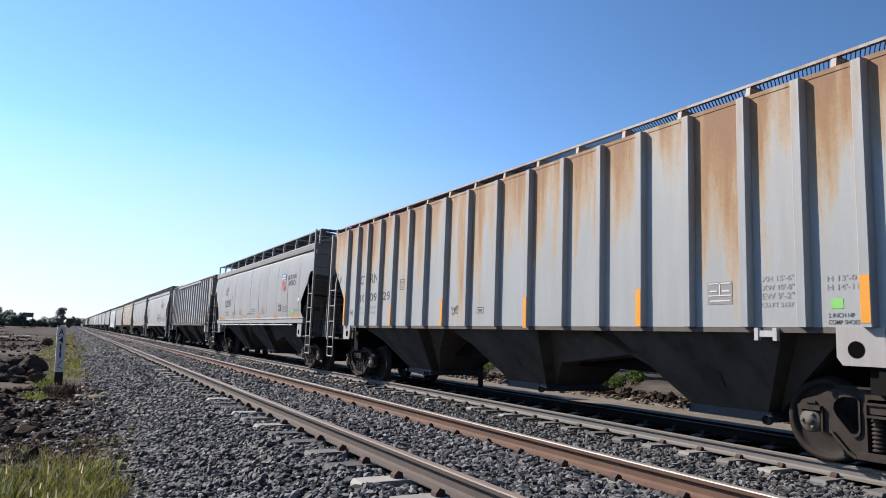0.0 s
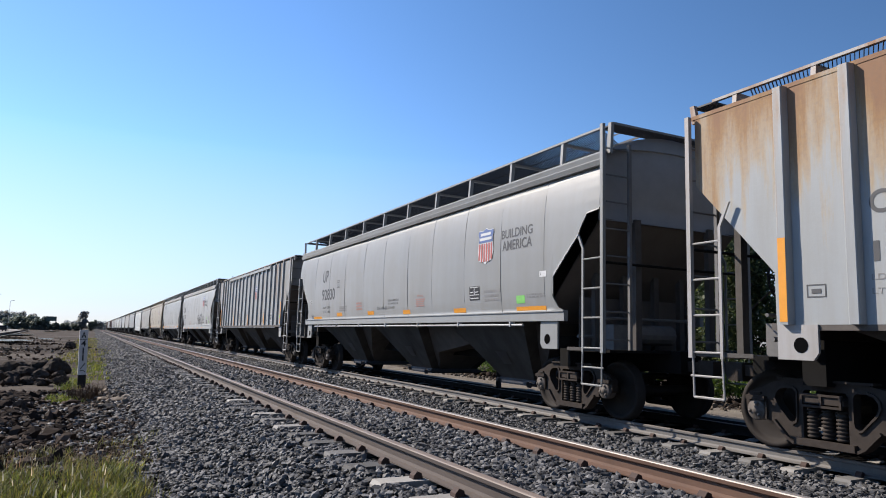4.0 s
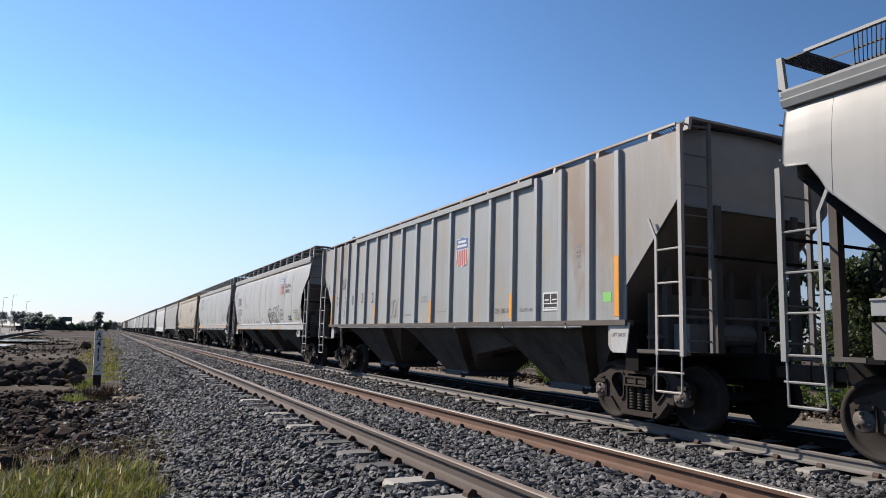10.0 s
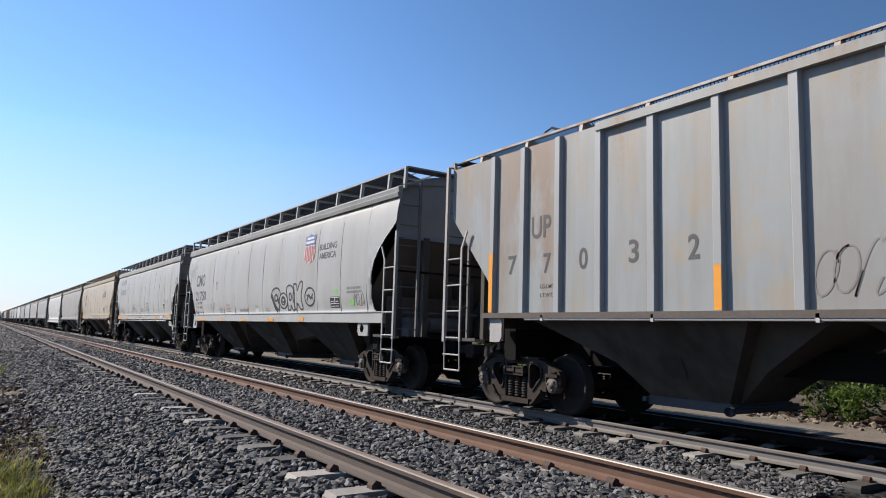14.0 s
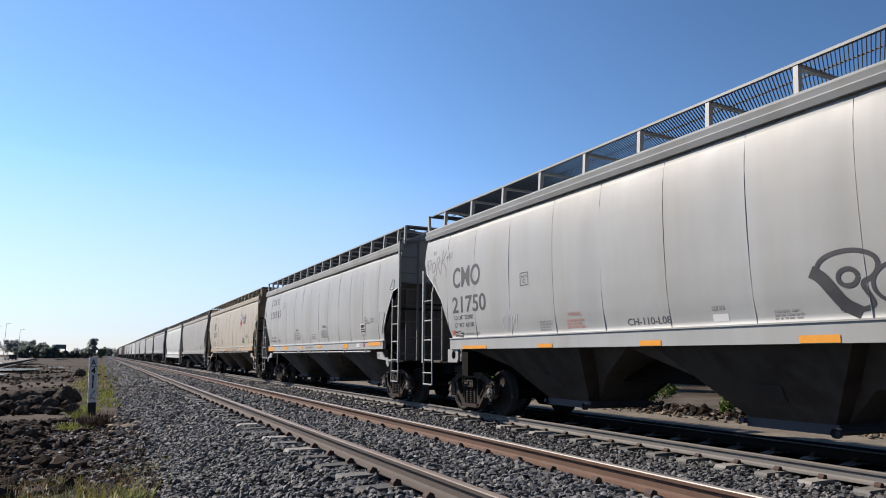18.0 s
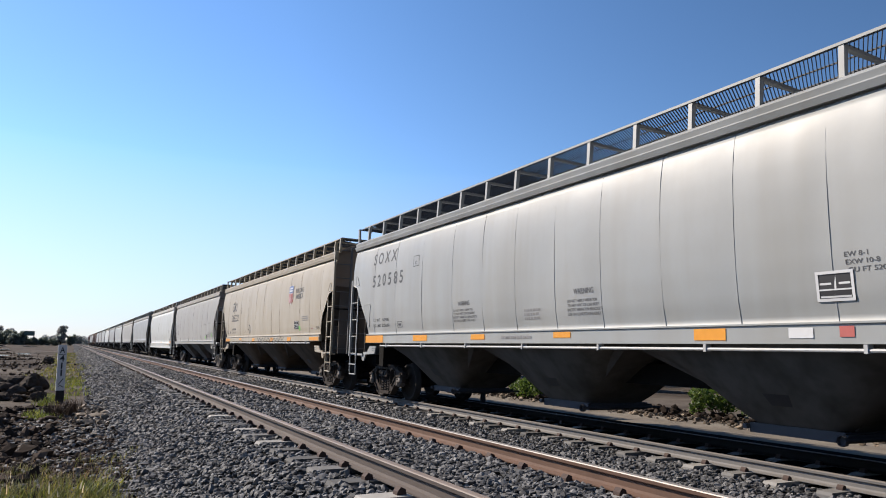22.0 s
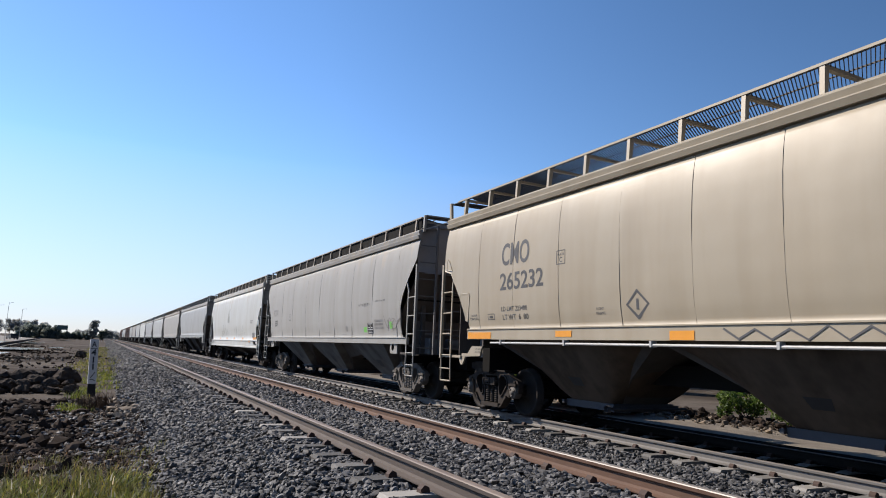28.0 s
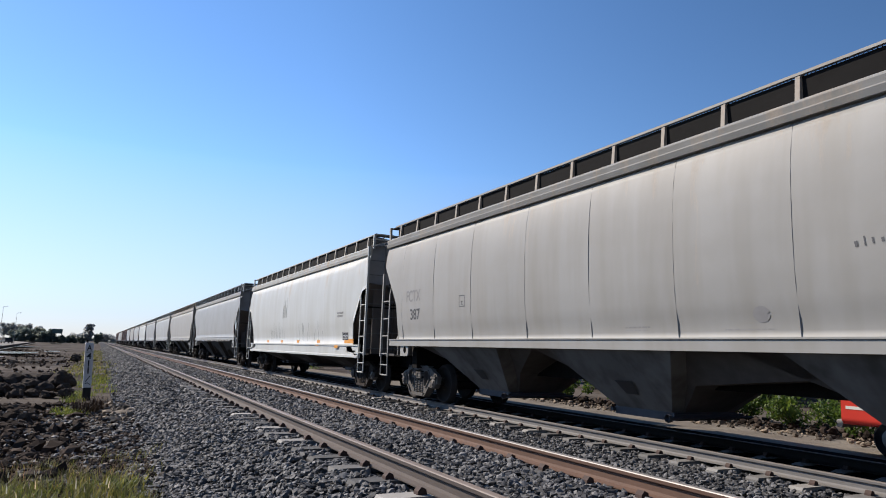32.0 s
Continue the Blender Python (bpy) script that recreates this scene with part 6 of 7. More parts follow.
def bed_z(x):
    """Height of the ground across the line."""
    pts = [(-60, -0.42), (-6, -0.42), (0.2, -0.40), (0.75, -0.38), (1.70, 0.14), (1.92, 0.19), (1.99, 0.172), (2.2, 0.172), (2.4, 0.20), (3.65, 0.20), (3.95, 0.185), (4.4, 0.12), (5.4, -0.19), (6.6, -0.185), (7.3, -0.185), (7.75, -0.18), (10.4, -0.18), (11.3, -0.45), (13.0, -0.50), (60, -0.50)]
    for (xa, za), (xb, zb) in zip(pts, pts[1:]):
        if x <= xb:
            return za + (zb - za) * (x - xa) / (xb - xa)
    return -0.5


gm = Mesh()
gx = [-2500, -400, -120, -60, -30, -15, -8, -4, -1.5, 0, 0.8, 2, 5, 8, 11.3, 14, 18, 25, 40, 90, 300, 2500]
gy = [-300, -40, -10, 0, 4, 8, 12, 16, 20, 26, 32, 40, 55, 80, 120, 200, 400, 900, 2000, 4000]
gv, gf = [], []
for y in gy:
    for x in gx:
        z = -0.42 if x < 5 else -0.5
        if x < -1 and x > -200:
            z += 0.12 * noise.noise((x * 0.15, y * 0.1, 2.0))
        gv.append((x, y, z - (0.25 if 0.8 < x < 11 else 0.0)))
for j in range(len(gy) - 1):
    for i in range(len(gx) - 1):
        a = j * len(gx) + i
        gf.append((a, a + 1, a + len(gx) + 1, a + len(gx)))
gm.add(gv, gf)
tagged(new("ground", gm.data("ground", M["dirt"])), "bare muddy earth strewn with stones", "ground", "", "structure")

bm_ = Mesh()
bx = [0.70, 1.0, 1.35, 1.70, 1.92, 1.99, 2.2, 2.4, 3.0, 3.65, 3.95, 4.4, 4.9, 5.4, 6.6, 7.3, 7.75, 9.1, 10.4, 11.3]
by = [Y0, -5, 0, 3, 6, 10, 16, 25, 40, 70, 120, 250, 600, Y1]
bm_.add([(x, y, bed_z(x) - (0.03 if 0 < y < 30 else 0.0) - (0.08 if x in (0.70, 11.3) else 0)) for y in by for x in bx], [(j * len(bx) + i, j * len(bx) + i + 1, (j + 1) * len(bx) + i + 1, (j + 1) * len(bx) + i) for j in range(len(by) - 1) for i in range(len(bx) - 1)])
tagged(new("ballast_bed", bm_.data("ballast_bed", M["bed"])), "raised bed of dark crushed stone", "ballast", "", "structure")

# near-black strip: the shade under and behind the train put into the ground colour
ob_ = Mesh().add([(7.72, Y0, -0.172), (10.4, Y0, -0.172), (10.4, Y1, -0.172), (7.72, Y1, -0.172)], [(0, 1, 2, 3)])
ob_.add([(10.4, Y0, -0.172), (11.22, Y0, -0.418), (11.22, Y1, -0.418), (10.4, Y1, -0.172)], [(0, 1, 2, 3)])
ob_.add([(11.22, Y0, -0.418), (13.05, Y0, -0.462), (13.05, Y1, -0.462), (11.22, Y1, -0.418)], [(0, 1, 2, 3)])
tagged(new("oily_ballast", ob_.data("oily_ballast", ground_mat("shade_blackened_ballast", [(0.006, 0.006, 0.006), (0.010, 0.0098, 0.0095), (0.016, 0.0155, 0.015)], 0.8, stones=17.0, spec=0.0))), "ballast coloured shadow-black under and behind the far rails", "ballast", "", "structure")
rd = Mesh()
rd.add([(13.0, Y0, -0.47), (15.4, Y0, -0.46), (15.4, Y1, -0.46), (13.0, Y1, -0.47)], [(0, 1, 2, 3)])
tagged(new("dirt_road", rd.data("dirt_road", M["road"])), "pale dirt track beyond the rails", "road", "", "structure")


def rail(x, top, web_m, label, head_m):
    r = Mesh()
    w = [(-0.066, -0.148), (-0.066, -0.138), (-0.02, -0.124), (-0.008, -0.105), (-0.008, -0.046), (-0.032, -0.034), (-0.034, -0.009), (0.034, -0.009), (0.032, -0.034), (0.008, -0.046), (0.008, -0.105), (0.02, -0.124), (0.066, -0.138), (0.066, -0.148)]
    r.along([(x + a, top + b) for a, b in w], Y0, Y1)
    ob = tagged(new("rail", r.data("rail", web_m)), label, "rail", "running rails")
    h = Mesh().along([(x - 0.034, top - 0.009), (x - 0.029, top - 0.002), (x - 0.016, top), (x + 0.016, top), (x + 0.029, top - 0.002), (x + 0.034, top - 0.009)], Y0, Y1)
    part("rail_head", h.data("rail_head", head_m), ob, "worn bright running surface")
    return ob


for x in (NEAR_MID - 0.7525, NEAR_MID + 0.7525):
    rail(x, NEAR_TOP, M["rail_brown"] if x < NEAR_MID else M["rail_rust"], "rust-brown steel rail with a worn head", M["rail_top"] if x < NEAR_MID else M["rail_shine"])
rail(TRACK_X - 0.7525, FAR_TOP, M["rail_dusty"], "dust-grey steel rail under the train", M["rail_worn"])
# the rail deep under the train takes the shadow-coloured steel
rail(TRACK_X + 0.7525, FAR_TOP, M["rail_shaded"], "steel rail under the train, coloured dark for its shadow", M["rail_worn"])


def sleeper_mesh(l=2.38):
    h = l / 2
    m = Mesh()
    m.along([(-h, -0.2), (h, -0.2), (h, -0.03), (h - 0.02, 0.0), (0.55, 0.0), (0.4, -0.03), (-0.4, -0.03), (-0.55, 0.0), (-h + 0.02, 0.0), (-h, -0.03)], -0.088, 0.088)
    return m.data("sleeper", M["concrete"])


def clip_mesh():
    return Mesh().add([(x * 0.04, y, z) for y in (-0.035, 0.035) for x, z in ((-1, -0.004), (1, -0.004), (0.9, 0.025), (0.2, 0.055), (-0.7, 0.04))], [(0, 1, 2, 3, 4), (9, 8, 7, 6, 5)] + [(k, (k + 1) % 5, (k + 1) % 5 + 5, k + 5) for k in range(5)]).data("rail_clip", M["clip"])


SL, CLP = sleeper_mesh(), clip_mesh()
for mid, top, first, count in ((NEAR_MID, NEAR_TOP - 0.148, 4.0, 80), (TRACK_X, FAR_TOP - 0.148, 4.1, 80)):
    for k in range(count):
        y = first - 1.83 + 0.61 * k
        s = tagged(new("sleeper", SL), "pale concrete sleeper bedded in dark ballast", "sleeper", "sleepers under the rails")
        s.matrix_basis = pose(mid + random.uniform(-0.03, 0.03), y + random.uniform(-0.02, 0.02), top, 0, 0, random.uniform(-0.6, 0.6))
        for r in (-1, 1):
            for e in (-1, 1):
                part("rail_clip", CLP, s, "", pose(0.7525 * r + 0.115 * e, 0, 0, 0, 0, 0 if e > 0 else 180))


ICO_V = []
_g = (1 + 5 ** 0.5) / 2
for a in (-1, 1):
    for b in (-_g, _g):
        ICO_V += [(0, a, b), (a, b, 0), (b, 0, a)]
ICO_V = np.array(ICO_V, float)
ICO_V /= np.linalg.norm(ICO_V[0])


def hull_faces(v):
    f = []
    n = len(v)
    for i in range(n):
        for j in range(i + 1, n):
            for k in range(j + 1, n):
                if all(abs(np.linalg.norm(v[a] - v[b]) - 1.0515) < 0.02 for a, b in ((i, j), (j, k), (i, k))):
                    c = np.cross(v[j] - v[i], v[k] - v[i])
                    f.append((i, j, k) if np.dot(c, v[i]) > 0 else (i, k, j))
    return np.array(f)


ICO_F = hull_faces(ICO_V)


def split_sphere(v, f):
    v, cache, out = [tuple(p) for p in v], {}, []

    def mid(a, b):
        k = (min(a, b), max(a, b))
        if k not in cache:
            p = (np.array(v[a]) + np.array(v[b])) / 2
            v.append(tuple(p / np.linalg.norm(p)))
            cache[k] = len(v) - 1
        return cache[k]
    for a, b, c in f:
        d, e, g = mid(a, b), mid(b, c), mid(c, a)
        out += [(a, d, g), (d, b, e), (g, e, c), (d, e, g)]
    return np.array(v), np.array(out)


FINE_V, FINE_F = split_sphere(*split_sphere(ICO_V, ICO_F))


def boulder(name, size, material, seed):
    """One lumpy earthy boulder."""
    o = Vector((seed * 3.1, seed * 1.7, 0))
    v = [tuple(Vector(p) * size * (1 + 0.42 * noise.noise(Vector(p) * 1.4 + o) + 0.24 * noise.noise(Vector(p) * 3.2 + o) + 0.10 * noise.noise(Vector(p) * 7.0 + o)) * (1.0 if p[2] > -0.4 else 0.8)) for p in FINE_V]
    me = bpy.data.meshes.new(name)
    me.from_pydata([(x * 1.15, y, z * 0.85) for x, y, z in v], [], [tuple(int(i) for i in t) for t in FINE_F])
    me.materials.append(material)
    return new(name, me)


def stones(name, pts, sizes, material, flat=0.7, rng=None):
    """Many angular stones joined into one mesh."""
    rng = rng or np.random.default_rng(5)
    n = len(pts)
    k = len(ICO_V)
    v = np.repeat(ICO_V[None], n, 0) * rng.uniform(0.5, 1.3, (n, k, 1))
    v *= np.stack([rng.uniform(0.7, 1.3, n), rng.uniform(0.7, 1.3, n), rng.uniform(flat * 0.7, flat * 1.2, n)], 1)[:, None]
    a, t = rng.uniform(0, 6.283, n), rng.uniform(-0.6, 0.6, n)
    ct, st = np.cos(t)[:, None], np.sin(t)[:, None]
    y, z = v[..., 1] * ct - v[..., 2] * st, v[..., 1] * st + v[..., 2] * ct
    x = v[..., 0]
    ca, sa = np.cos(a)[:, None], np.sin(a)[:, None]
    v = np.stack([x * ca - y * sa, x * sa + y * ca, z], 2) * np.asarray(sizes)[:, None, None] + np.asarray(pts)[:, None]
    f = (ICO_F[None] + (np.arange(n) * k)[:, None, None]).reshape(-1, 3)
    me = bpy.data.meshes.new(name)
    me.vertices.add(n * k)
    me.vertices.foreach_set("co", v.reshape(-1).astype(np.float32))
    me.loops.add(len(f) * 3)
    me.loops.foreach_set("vertex_index", f.reshape(-1).astype(np.int32))
    me.polygons.add(len(f))
    me.polygons.foreach_set("loop_start", np.arange(0, len(f) * 3, 3, dtype=np.int32))
    me.polygons.foreach_set("use_smooth", np.zeros(len(f), bool))
    me.update(calc_edges=True)
    me.materials.append(material)
    return new(name, me)


BX = np.array([p for p in np.linspace(0.3, 11.4, 400)])
BZ = np.array([bed_z(p) for p in BX])


def scatter(n, x0, x1, y0, y1, size, seed):
    rng = np.random.default_rng(seed)
    x, y = rng.uniform(x0, x1, n), y0 + (y1 - y0) * rng.uniform(0, 1, n) ** 1.25
    near_rail = np.zeros(n, bool)
    for r in (NEAR_MID - 0.7525, NEAR_MID + 0.7525, TRACK_X - 0.7525, TRACK_X + 0.7525):
        near_rail |= np.abs(x - r) < 0.10
    keep = ~near_rail
    x, y = x[keep], y[keep]
    z = np.interp(x, BX, BZ) + rng.uniform(-0.03, 0.008, len(x))
    s = rng.uniform(0.6, 1.25, len(x)) * size
    # sleeper tops stay mostly bare
    for mid, top, first in ((NEAR_MID, NEAR_TOP, 4.0), (TRACK_X, 0.0, 4.1)):
        ph = (y - (first - 1.83) + 0.305) % 0.61 - 0.305
        on = (np.abs(ph) < 0.075 + size * 0.55) & (np.abs(np.abs(x - mid) - 0.92) < 0.36)
        k2 = ~(on & (rng.uniform(0, 1, len(x)) < np.where(np.abs(x - mid) > 0.75, 0.985, 0.62)))
        x, y, z, s = x[k2], y[k2], z[k2], s[k2]
    return np.stack([x, y, z], 1), s, rng


for seed, args in enumerate([(26000, 0.45, 4.6, 2.6, 12.0, 0.034), (13000, 0.5, 4.6, 12.0, 30.0, 0.042), (11000, 4.4, 7.6, 3.5, 14.0, 0.034), (7000, 4.4, 7.6, 14.0, 34.0, 0.044), (12000, 0.5, 7.6, 30.0, 80.0, 0.062), (6000, 0.5, 7.6, 80.0, 160.0, 0.09)]):
    p, s, rng = scatter(*args, seed + 11)
    tagged(stones("ballast_stones", p, s, M["stone"], rng=rng), "loose dark grey crushed-stone ballast", "ballast", "", "stuff")

# ---------------------------------------------------------------- kilometre post and the ground beside the line
def ground_z(x, y):
    return -0.42 + (0.12 * noise.noise((x * 0.15, y * 0.1, 2.0)) if x < -1 else 0.0)


post = thing("kilometre_post", "white concrete kilometre post on a black base beside the ballast", "marker post", "", pose(-0.14, 21.4, -0.42, 0, -2.2, 4))
pm = Mesh()
pm.add([(x, y, z) for z, k in ((0.34, 1.0), (1.53, 1.0), (1.555, 0.88)) for x, y in ((-0.105 * k, -0.05 * k), (0.105 * k, -0.05 * k), (0.105 * k, 0.05 * k), (-0.105 * k, 0.05 * k))], [(k + 4 * j, (k + 1) % 4 + 4 * j, (k + 1) % 4 + 4 + 4 * j, k + 4 + 4 * j) for j in range(2) for k in range(4)] + [(8, 9, 10, 11)])
shaft = part("shaft", pm.data("shaft", plain("chalky_white_paint_on_concrete", (0.72, 0.72, 0.71), 0.75, 0.12, 8.0)), post)
part("base", Mesh().box(-0.1, 0.1, -0.047, 0.047, -0.15, 0.345).data("base", M["tar"]), post, "black painted foot")
for text, z, h in (("A", 1.34, 0.16), ("4", 1.11, 0.17), ("1", 0.91, 0.17), ("1", 0.72, 0.17)):
    me = fitted(text, 0.12 if text != "1" else 0.038, h, M["black"])
    c = -0.06 if text != "1" else -0.019
    for v in me.vertices:
        v.co = (v.co.x + c, -0.054, z + v.co.y)
    part("numeral", me, shaft)
dash = Mesh()
ribbon(dash, [(-0.09, 1.30), (0.09, 1.305)], 0.015)
ribbon(dash, [(-0.05, 0.50), (0.02, 0.60), (0.06, 0.66)], 0.02)
ribbon(dash, [(-0.06, 0.45), (0.0, 0.47), (0.07, 0.42)], 0.02)
dm = dash.data("line_marks", M["black"])
for v in dm.vertices:
    v.co = (v.co.x, -0.0545, v.co.y)
part("line_marks", dm, shaft, "worn painted strokes")


def blades(name, pts, height, width, material, seed, lean=0.5):
    """Grass blades, each a bent strip."""
    rng = np.random.default_rng(seed)
    n = len(pts)
    p = np.asarray(pts, float)
    h = height * rng.uniform(0.45, 1.15, n)
    a = rng.uniform(0, 6.283, n)
    b = a + rng.uniform(1.2, 1.9, n)
    d = np.stack([np.cos(a), np.sin(a), np.zeros(n)], 1)
    o = np.stack([np.cos(b), np.sin(b), np.zeros(n)], 1) * (width * rng.uniform(0.6, 1.3, n))[:, None]
    le = (lean * rng.uniform(0.1, 1.0, n) * h)[:, None]
    up = np.array([0, 0, 1.0])
    m1 = p + d * le * 0.3 + up * (h * 0.55)[:, None]
    tip = p + d * le + up * (h * 0.95)[:, None]
    v = np.stack([p - o, p + o, m1 - o * 0.8, m1 + o * 0.8, tip], 1).reshape(-1, 3)
    base = np.arange(n) * 5
    me = bpy.data.meshes.new(name)
    f = [(int(k), int(k + 1), int(k + 3), int(k + 2)) for k in base] + [(int(k + 2), int(k + 3), int(k + 4)) for k in base]
    me.from_pydata(v.tolist(), [], f)
    me.materials.append(material)
    return new(name, me)


def tufts(n, x0, x1, y0, y1, per, spread, seed, z=None):
    rng = np.random.default_rng(seed)
    out = []
    for _ in range(n):
        cx, cy = rng.uniform(x0, x1), rng.uniform(y0, y1)
        k = rng.integers(per // 2, per * 2)
        q = rng.normal(0, spread, (k, 2)) + (cx, cy)
        for x, y in q:
            zz = bed_z(x) if x > 0.2 else ground_z(x, y)
            out.append((x, y, zz - 0.01))
    return out


def stuff(ob, label, category):
    return tagged(ob, label, category, "", "stuff")


stuff(blades("grass", tufts(110, -1.9, 0.5, 6.0, 8.8, 34, 0.11, 3), 0.23, 0.0045, M["grass"], 4, 0.9), "lush olive-green grass at the foot of the ballast", "grass")
stuff(blades("grass", tufts(120, -1.9, 0.45, 6.0, 8.6, 26, 0.10, 33), 0.17, 0.009, M["weed"], 34, 1.0), "broad-leaved low weeds among the grass", "grass")
stuff(blades("dry_grass", tufts(26, -1.9, 0.5, 6.0, 9.4, 7, 0.14, 5), 0.30, 0.003, M["straw"], 6, 0.5), "pale dry grass stems", "grass")
heads = tufts(44, -1.8, 0.45, 6.2, 8.8, 2, 0.09, 35)
stuff(blades("seed_heads", [(x, y, z + 0.20) for x, y, z in heads], 0.12, 0.007, leaf_mat("pale_seed_head", (0.42, 0.40, 0.30)), 36, 0.5), "pale feathery seed heads", "grass")
stuff(blades("dry_grass", [(x, y, z) for x, y, z in heads], 0.30, 0.003, M["straw"], 36, 0.2), "thin stems under the seed heads", "grass")
stuff(blades("grass", tufts(26, -1.9, 0.85, 8.4, 10.8, 22, 0.12, 71), 0.15, 0.0045, M["grass"], 72, 1.0), "thin olive grass straggling onto the stones", "grass")
stuff(blades("dry_grass", tufts(70, -1.8, 0.5, 8.4, 11.0, 12, 0.16, 15), 0.11, 0.004, M["straw"], 16, 1.2), "trampled straw-coloured grass", "grass")
stuff(blades("weeds", tufts(10, -0.7, 0.0, 20.6, 23.4, 60, 0.13, 7), 0.20, 0.008, M["weed"], 8, 1.0), "bright green weeds round the kilometre post", "weeds")
stuff(blades("weeds", tufts(5, -0.62, -0.3, 16.9, 18.0, 70, 0.10, 17), 0.17, 0.008, M["weed"], 18, 1.0), "low green weed clump on the mud", "weeds")
stuff(blades("weeds", tufts(14, -0.35, 0.45, 22.5, 38.0, 44, 0.15, 9), 0.17, 0.011, M["weed"], 10, 1.0), "patchy weeds along the ballast", "weeds")
stuff(blades("weeds", tufts(110, -1.3, 0.4, 34.0, 120.0, 26, 0.32, 19), 0.18, 0.022, M["grass"], 20, 1.0), "strip of weeds along the ballast", "weeds")
stuff(blades("dry_grass", tufts(6, -0.25, 0.2, 17.0, 18.6, 60, 0.09, 11), 0.38, 0.006, plain("brown_withered_stem", (0.08, 0.05, 0.03), 0.9, 0.3), 12, 0.7), "brown withered weed clump", "weeds")


def rocks(n, x0, x1, y0, y1, s0, s1, seed, material, name, label, lift=0.3, power=1.0):
    rng = np.random.default_rng(seed)
    x, y = rng.uniform(x0, x1, n), rng.uniform(y0, y1, n)
    s = s0 + (s1 - s0) * rng.uniform(0, 1, n) ** (2.0 * power)
    z = np.array([(bed_z(a) if a > 0.2 else ground_z(a, b)) for a, b in zip(x, y)]) + s * lift
    return stuff(stones(name, np.stack([x, y, z], 1), s, material, 0.75, rng), label, "rocks")


rocks(3600, -2.4, 0.75, 7.5, 13.5, 0.012, 0.05, 28, M["rock"], "loose_stones", "dark gritty soil and small stones", 0.2)
rocks(2600, -2.6, 0.85, 9.0, 20.5, 0.015, 0.055, 21, M["rock"], "loose_stones", "dark stones scattered over the mud")
rocks(900, -2.6, 0.85, 8.8, 20.0, 0.015, 0.05, 22, M["rubble"], "loose_stones", "paler stones scattered over the mud")
rocks(2600, -2.6, 0.95, 8.2, 19.5, 0.014, 0.06, 61, M["stone"], "loose_stones", "grey stones strewn from the ballast foot", 0.35)
rocks(420, -3.4, -0.1, 9.0, 19.0, 0.05, 0.15, 62, M["rock"], "earth_clods", "broken lumps of dark wet earth", 0.35)
rocks(200, -4.8, -0.7, 22.0, 26.4, 0.03, 0.10, 25, M["rock"], "earth_clods", "dark clods between the boulders", 1.2)
rocks(2200, -4.8, -0.75, 10.0, 20.0, 0.02, 0.085, 23, M["rock"], "earth_clods", "dark clods of dug earth", 0.5)
rocks(900, -16, -1.0, 28, 90, 0.03, 0.12, 24, M["rock"], "earth_clods", "dark clods over the open field", 0.4)
rocks(40, 0.3, 0.8, 15.5, 19.5, 0.05, 0.13, 27, M["rubble"], "loose_stones", "pale broken stones by the ballast foot")
for k in range(26):
    x, y = -3.0 - 15 * random.random(), 34 + 70 * random.random() ** 1.4
    ln = random.uniform(1.5, 5.0)
    q = np.random.default_rng(200 + k)
    m_ = 60
    px, py = q.normal(0, ln * 0.5, m_) + x, q.normal(0, 0.5, m_) + y
    sz = q.uniform(0.04, 0.13, m_)
    pz = np.array([ground_z(a, b) for a, b in zip(px, py)]) + sz * 0.5 + 0.22 * np.exp(-(py - y) ** 2 / 0.2) * q.uniform(0.2, 1, m_)
    stuff(stones("earth_ridge", np.stack([px, py, pz], 1), sz, M["rubble"] if k % 3 == 0 else M["rock"], 0.75, q), "ridge of tipped earth and stones across the field", "rocks")
rng = np.random.default_rng(31)
for k in range(40):
    row, col = k % 4, k // 4
    x, y = -0.75 - 0.40 * col + rng.uniform(-0.16, 0.16), (22.5, 23.5, 24.3, 25.2)[row] + rng.uniform(-0.3, 0.3)
    s = rng.uniform(0.13, 0.22) if row == 0 else rng.uniform(0.17, 0.32)
    z = ground_z(x, y) + s * 0.5 + (0.0, 0.08, 0.22, 0.10)[row]
    b = boulder("boulder", s, M["earth"], k)
    b.matrix_basis = pose(x, y, z, 0, 0, 37 * k)
    tagged(b, "dark earthy boulder in a heap", "boulder", "boulders heaped beside the line")
slab = stones("flat_stone", [(0, 0, 0)], [0.2], M["rubble"], 0.22, rng)
slab.matrix_basis = pose(0.5, 17.0, -0.36)
tagged(slab, "pale flat broken stone slab", "stone")

for k, (x, y, w, l) in enumerate(((-7.9, 79, 2.4, 7), (-14.5, 132, 5.0, 14), (-4.6, 90, 0.7, 4), (-22, 200, 3, 20), (-12.5, 120, 1.2, 9), (-7, 60, 0.8, 3), (-12, 260, 2, 20))):
    pu = Mesh().add([(w * math.cos(a) * (1 + 0.2 * math.sin(3 * a + k)), l * math.sin(a) * (1 + 0.15 * math.cos(2 * a)), 0) for a in [2 * math.pi * j / 22 for j in range(22)]], [tuple(range(22))])
    p = new("puddle", pu.data("puddle", M["water"]))
    p.matrix_basis = pose(x, y, ground_z(x, y) + 0.16)
    tagged(p, "shallow pool of standing muddy water", "puddle", "", "structure")


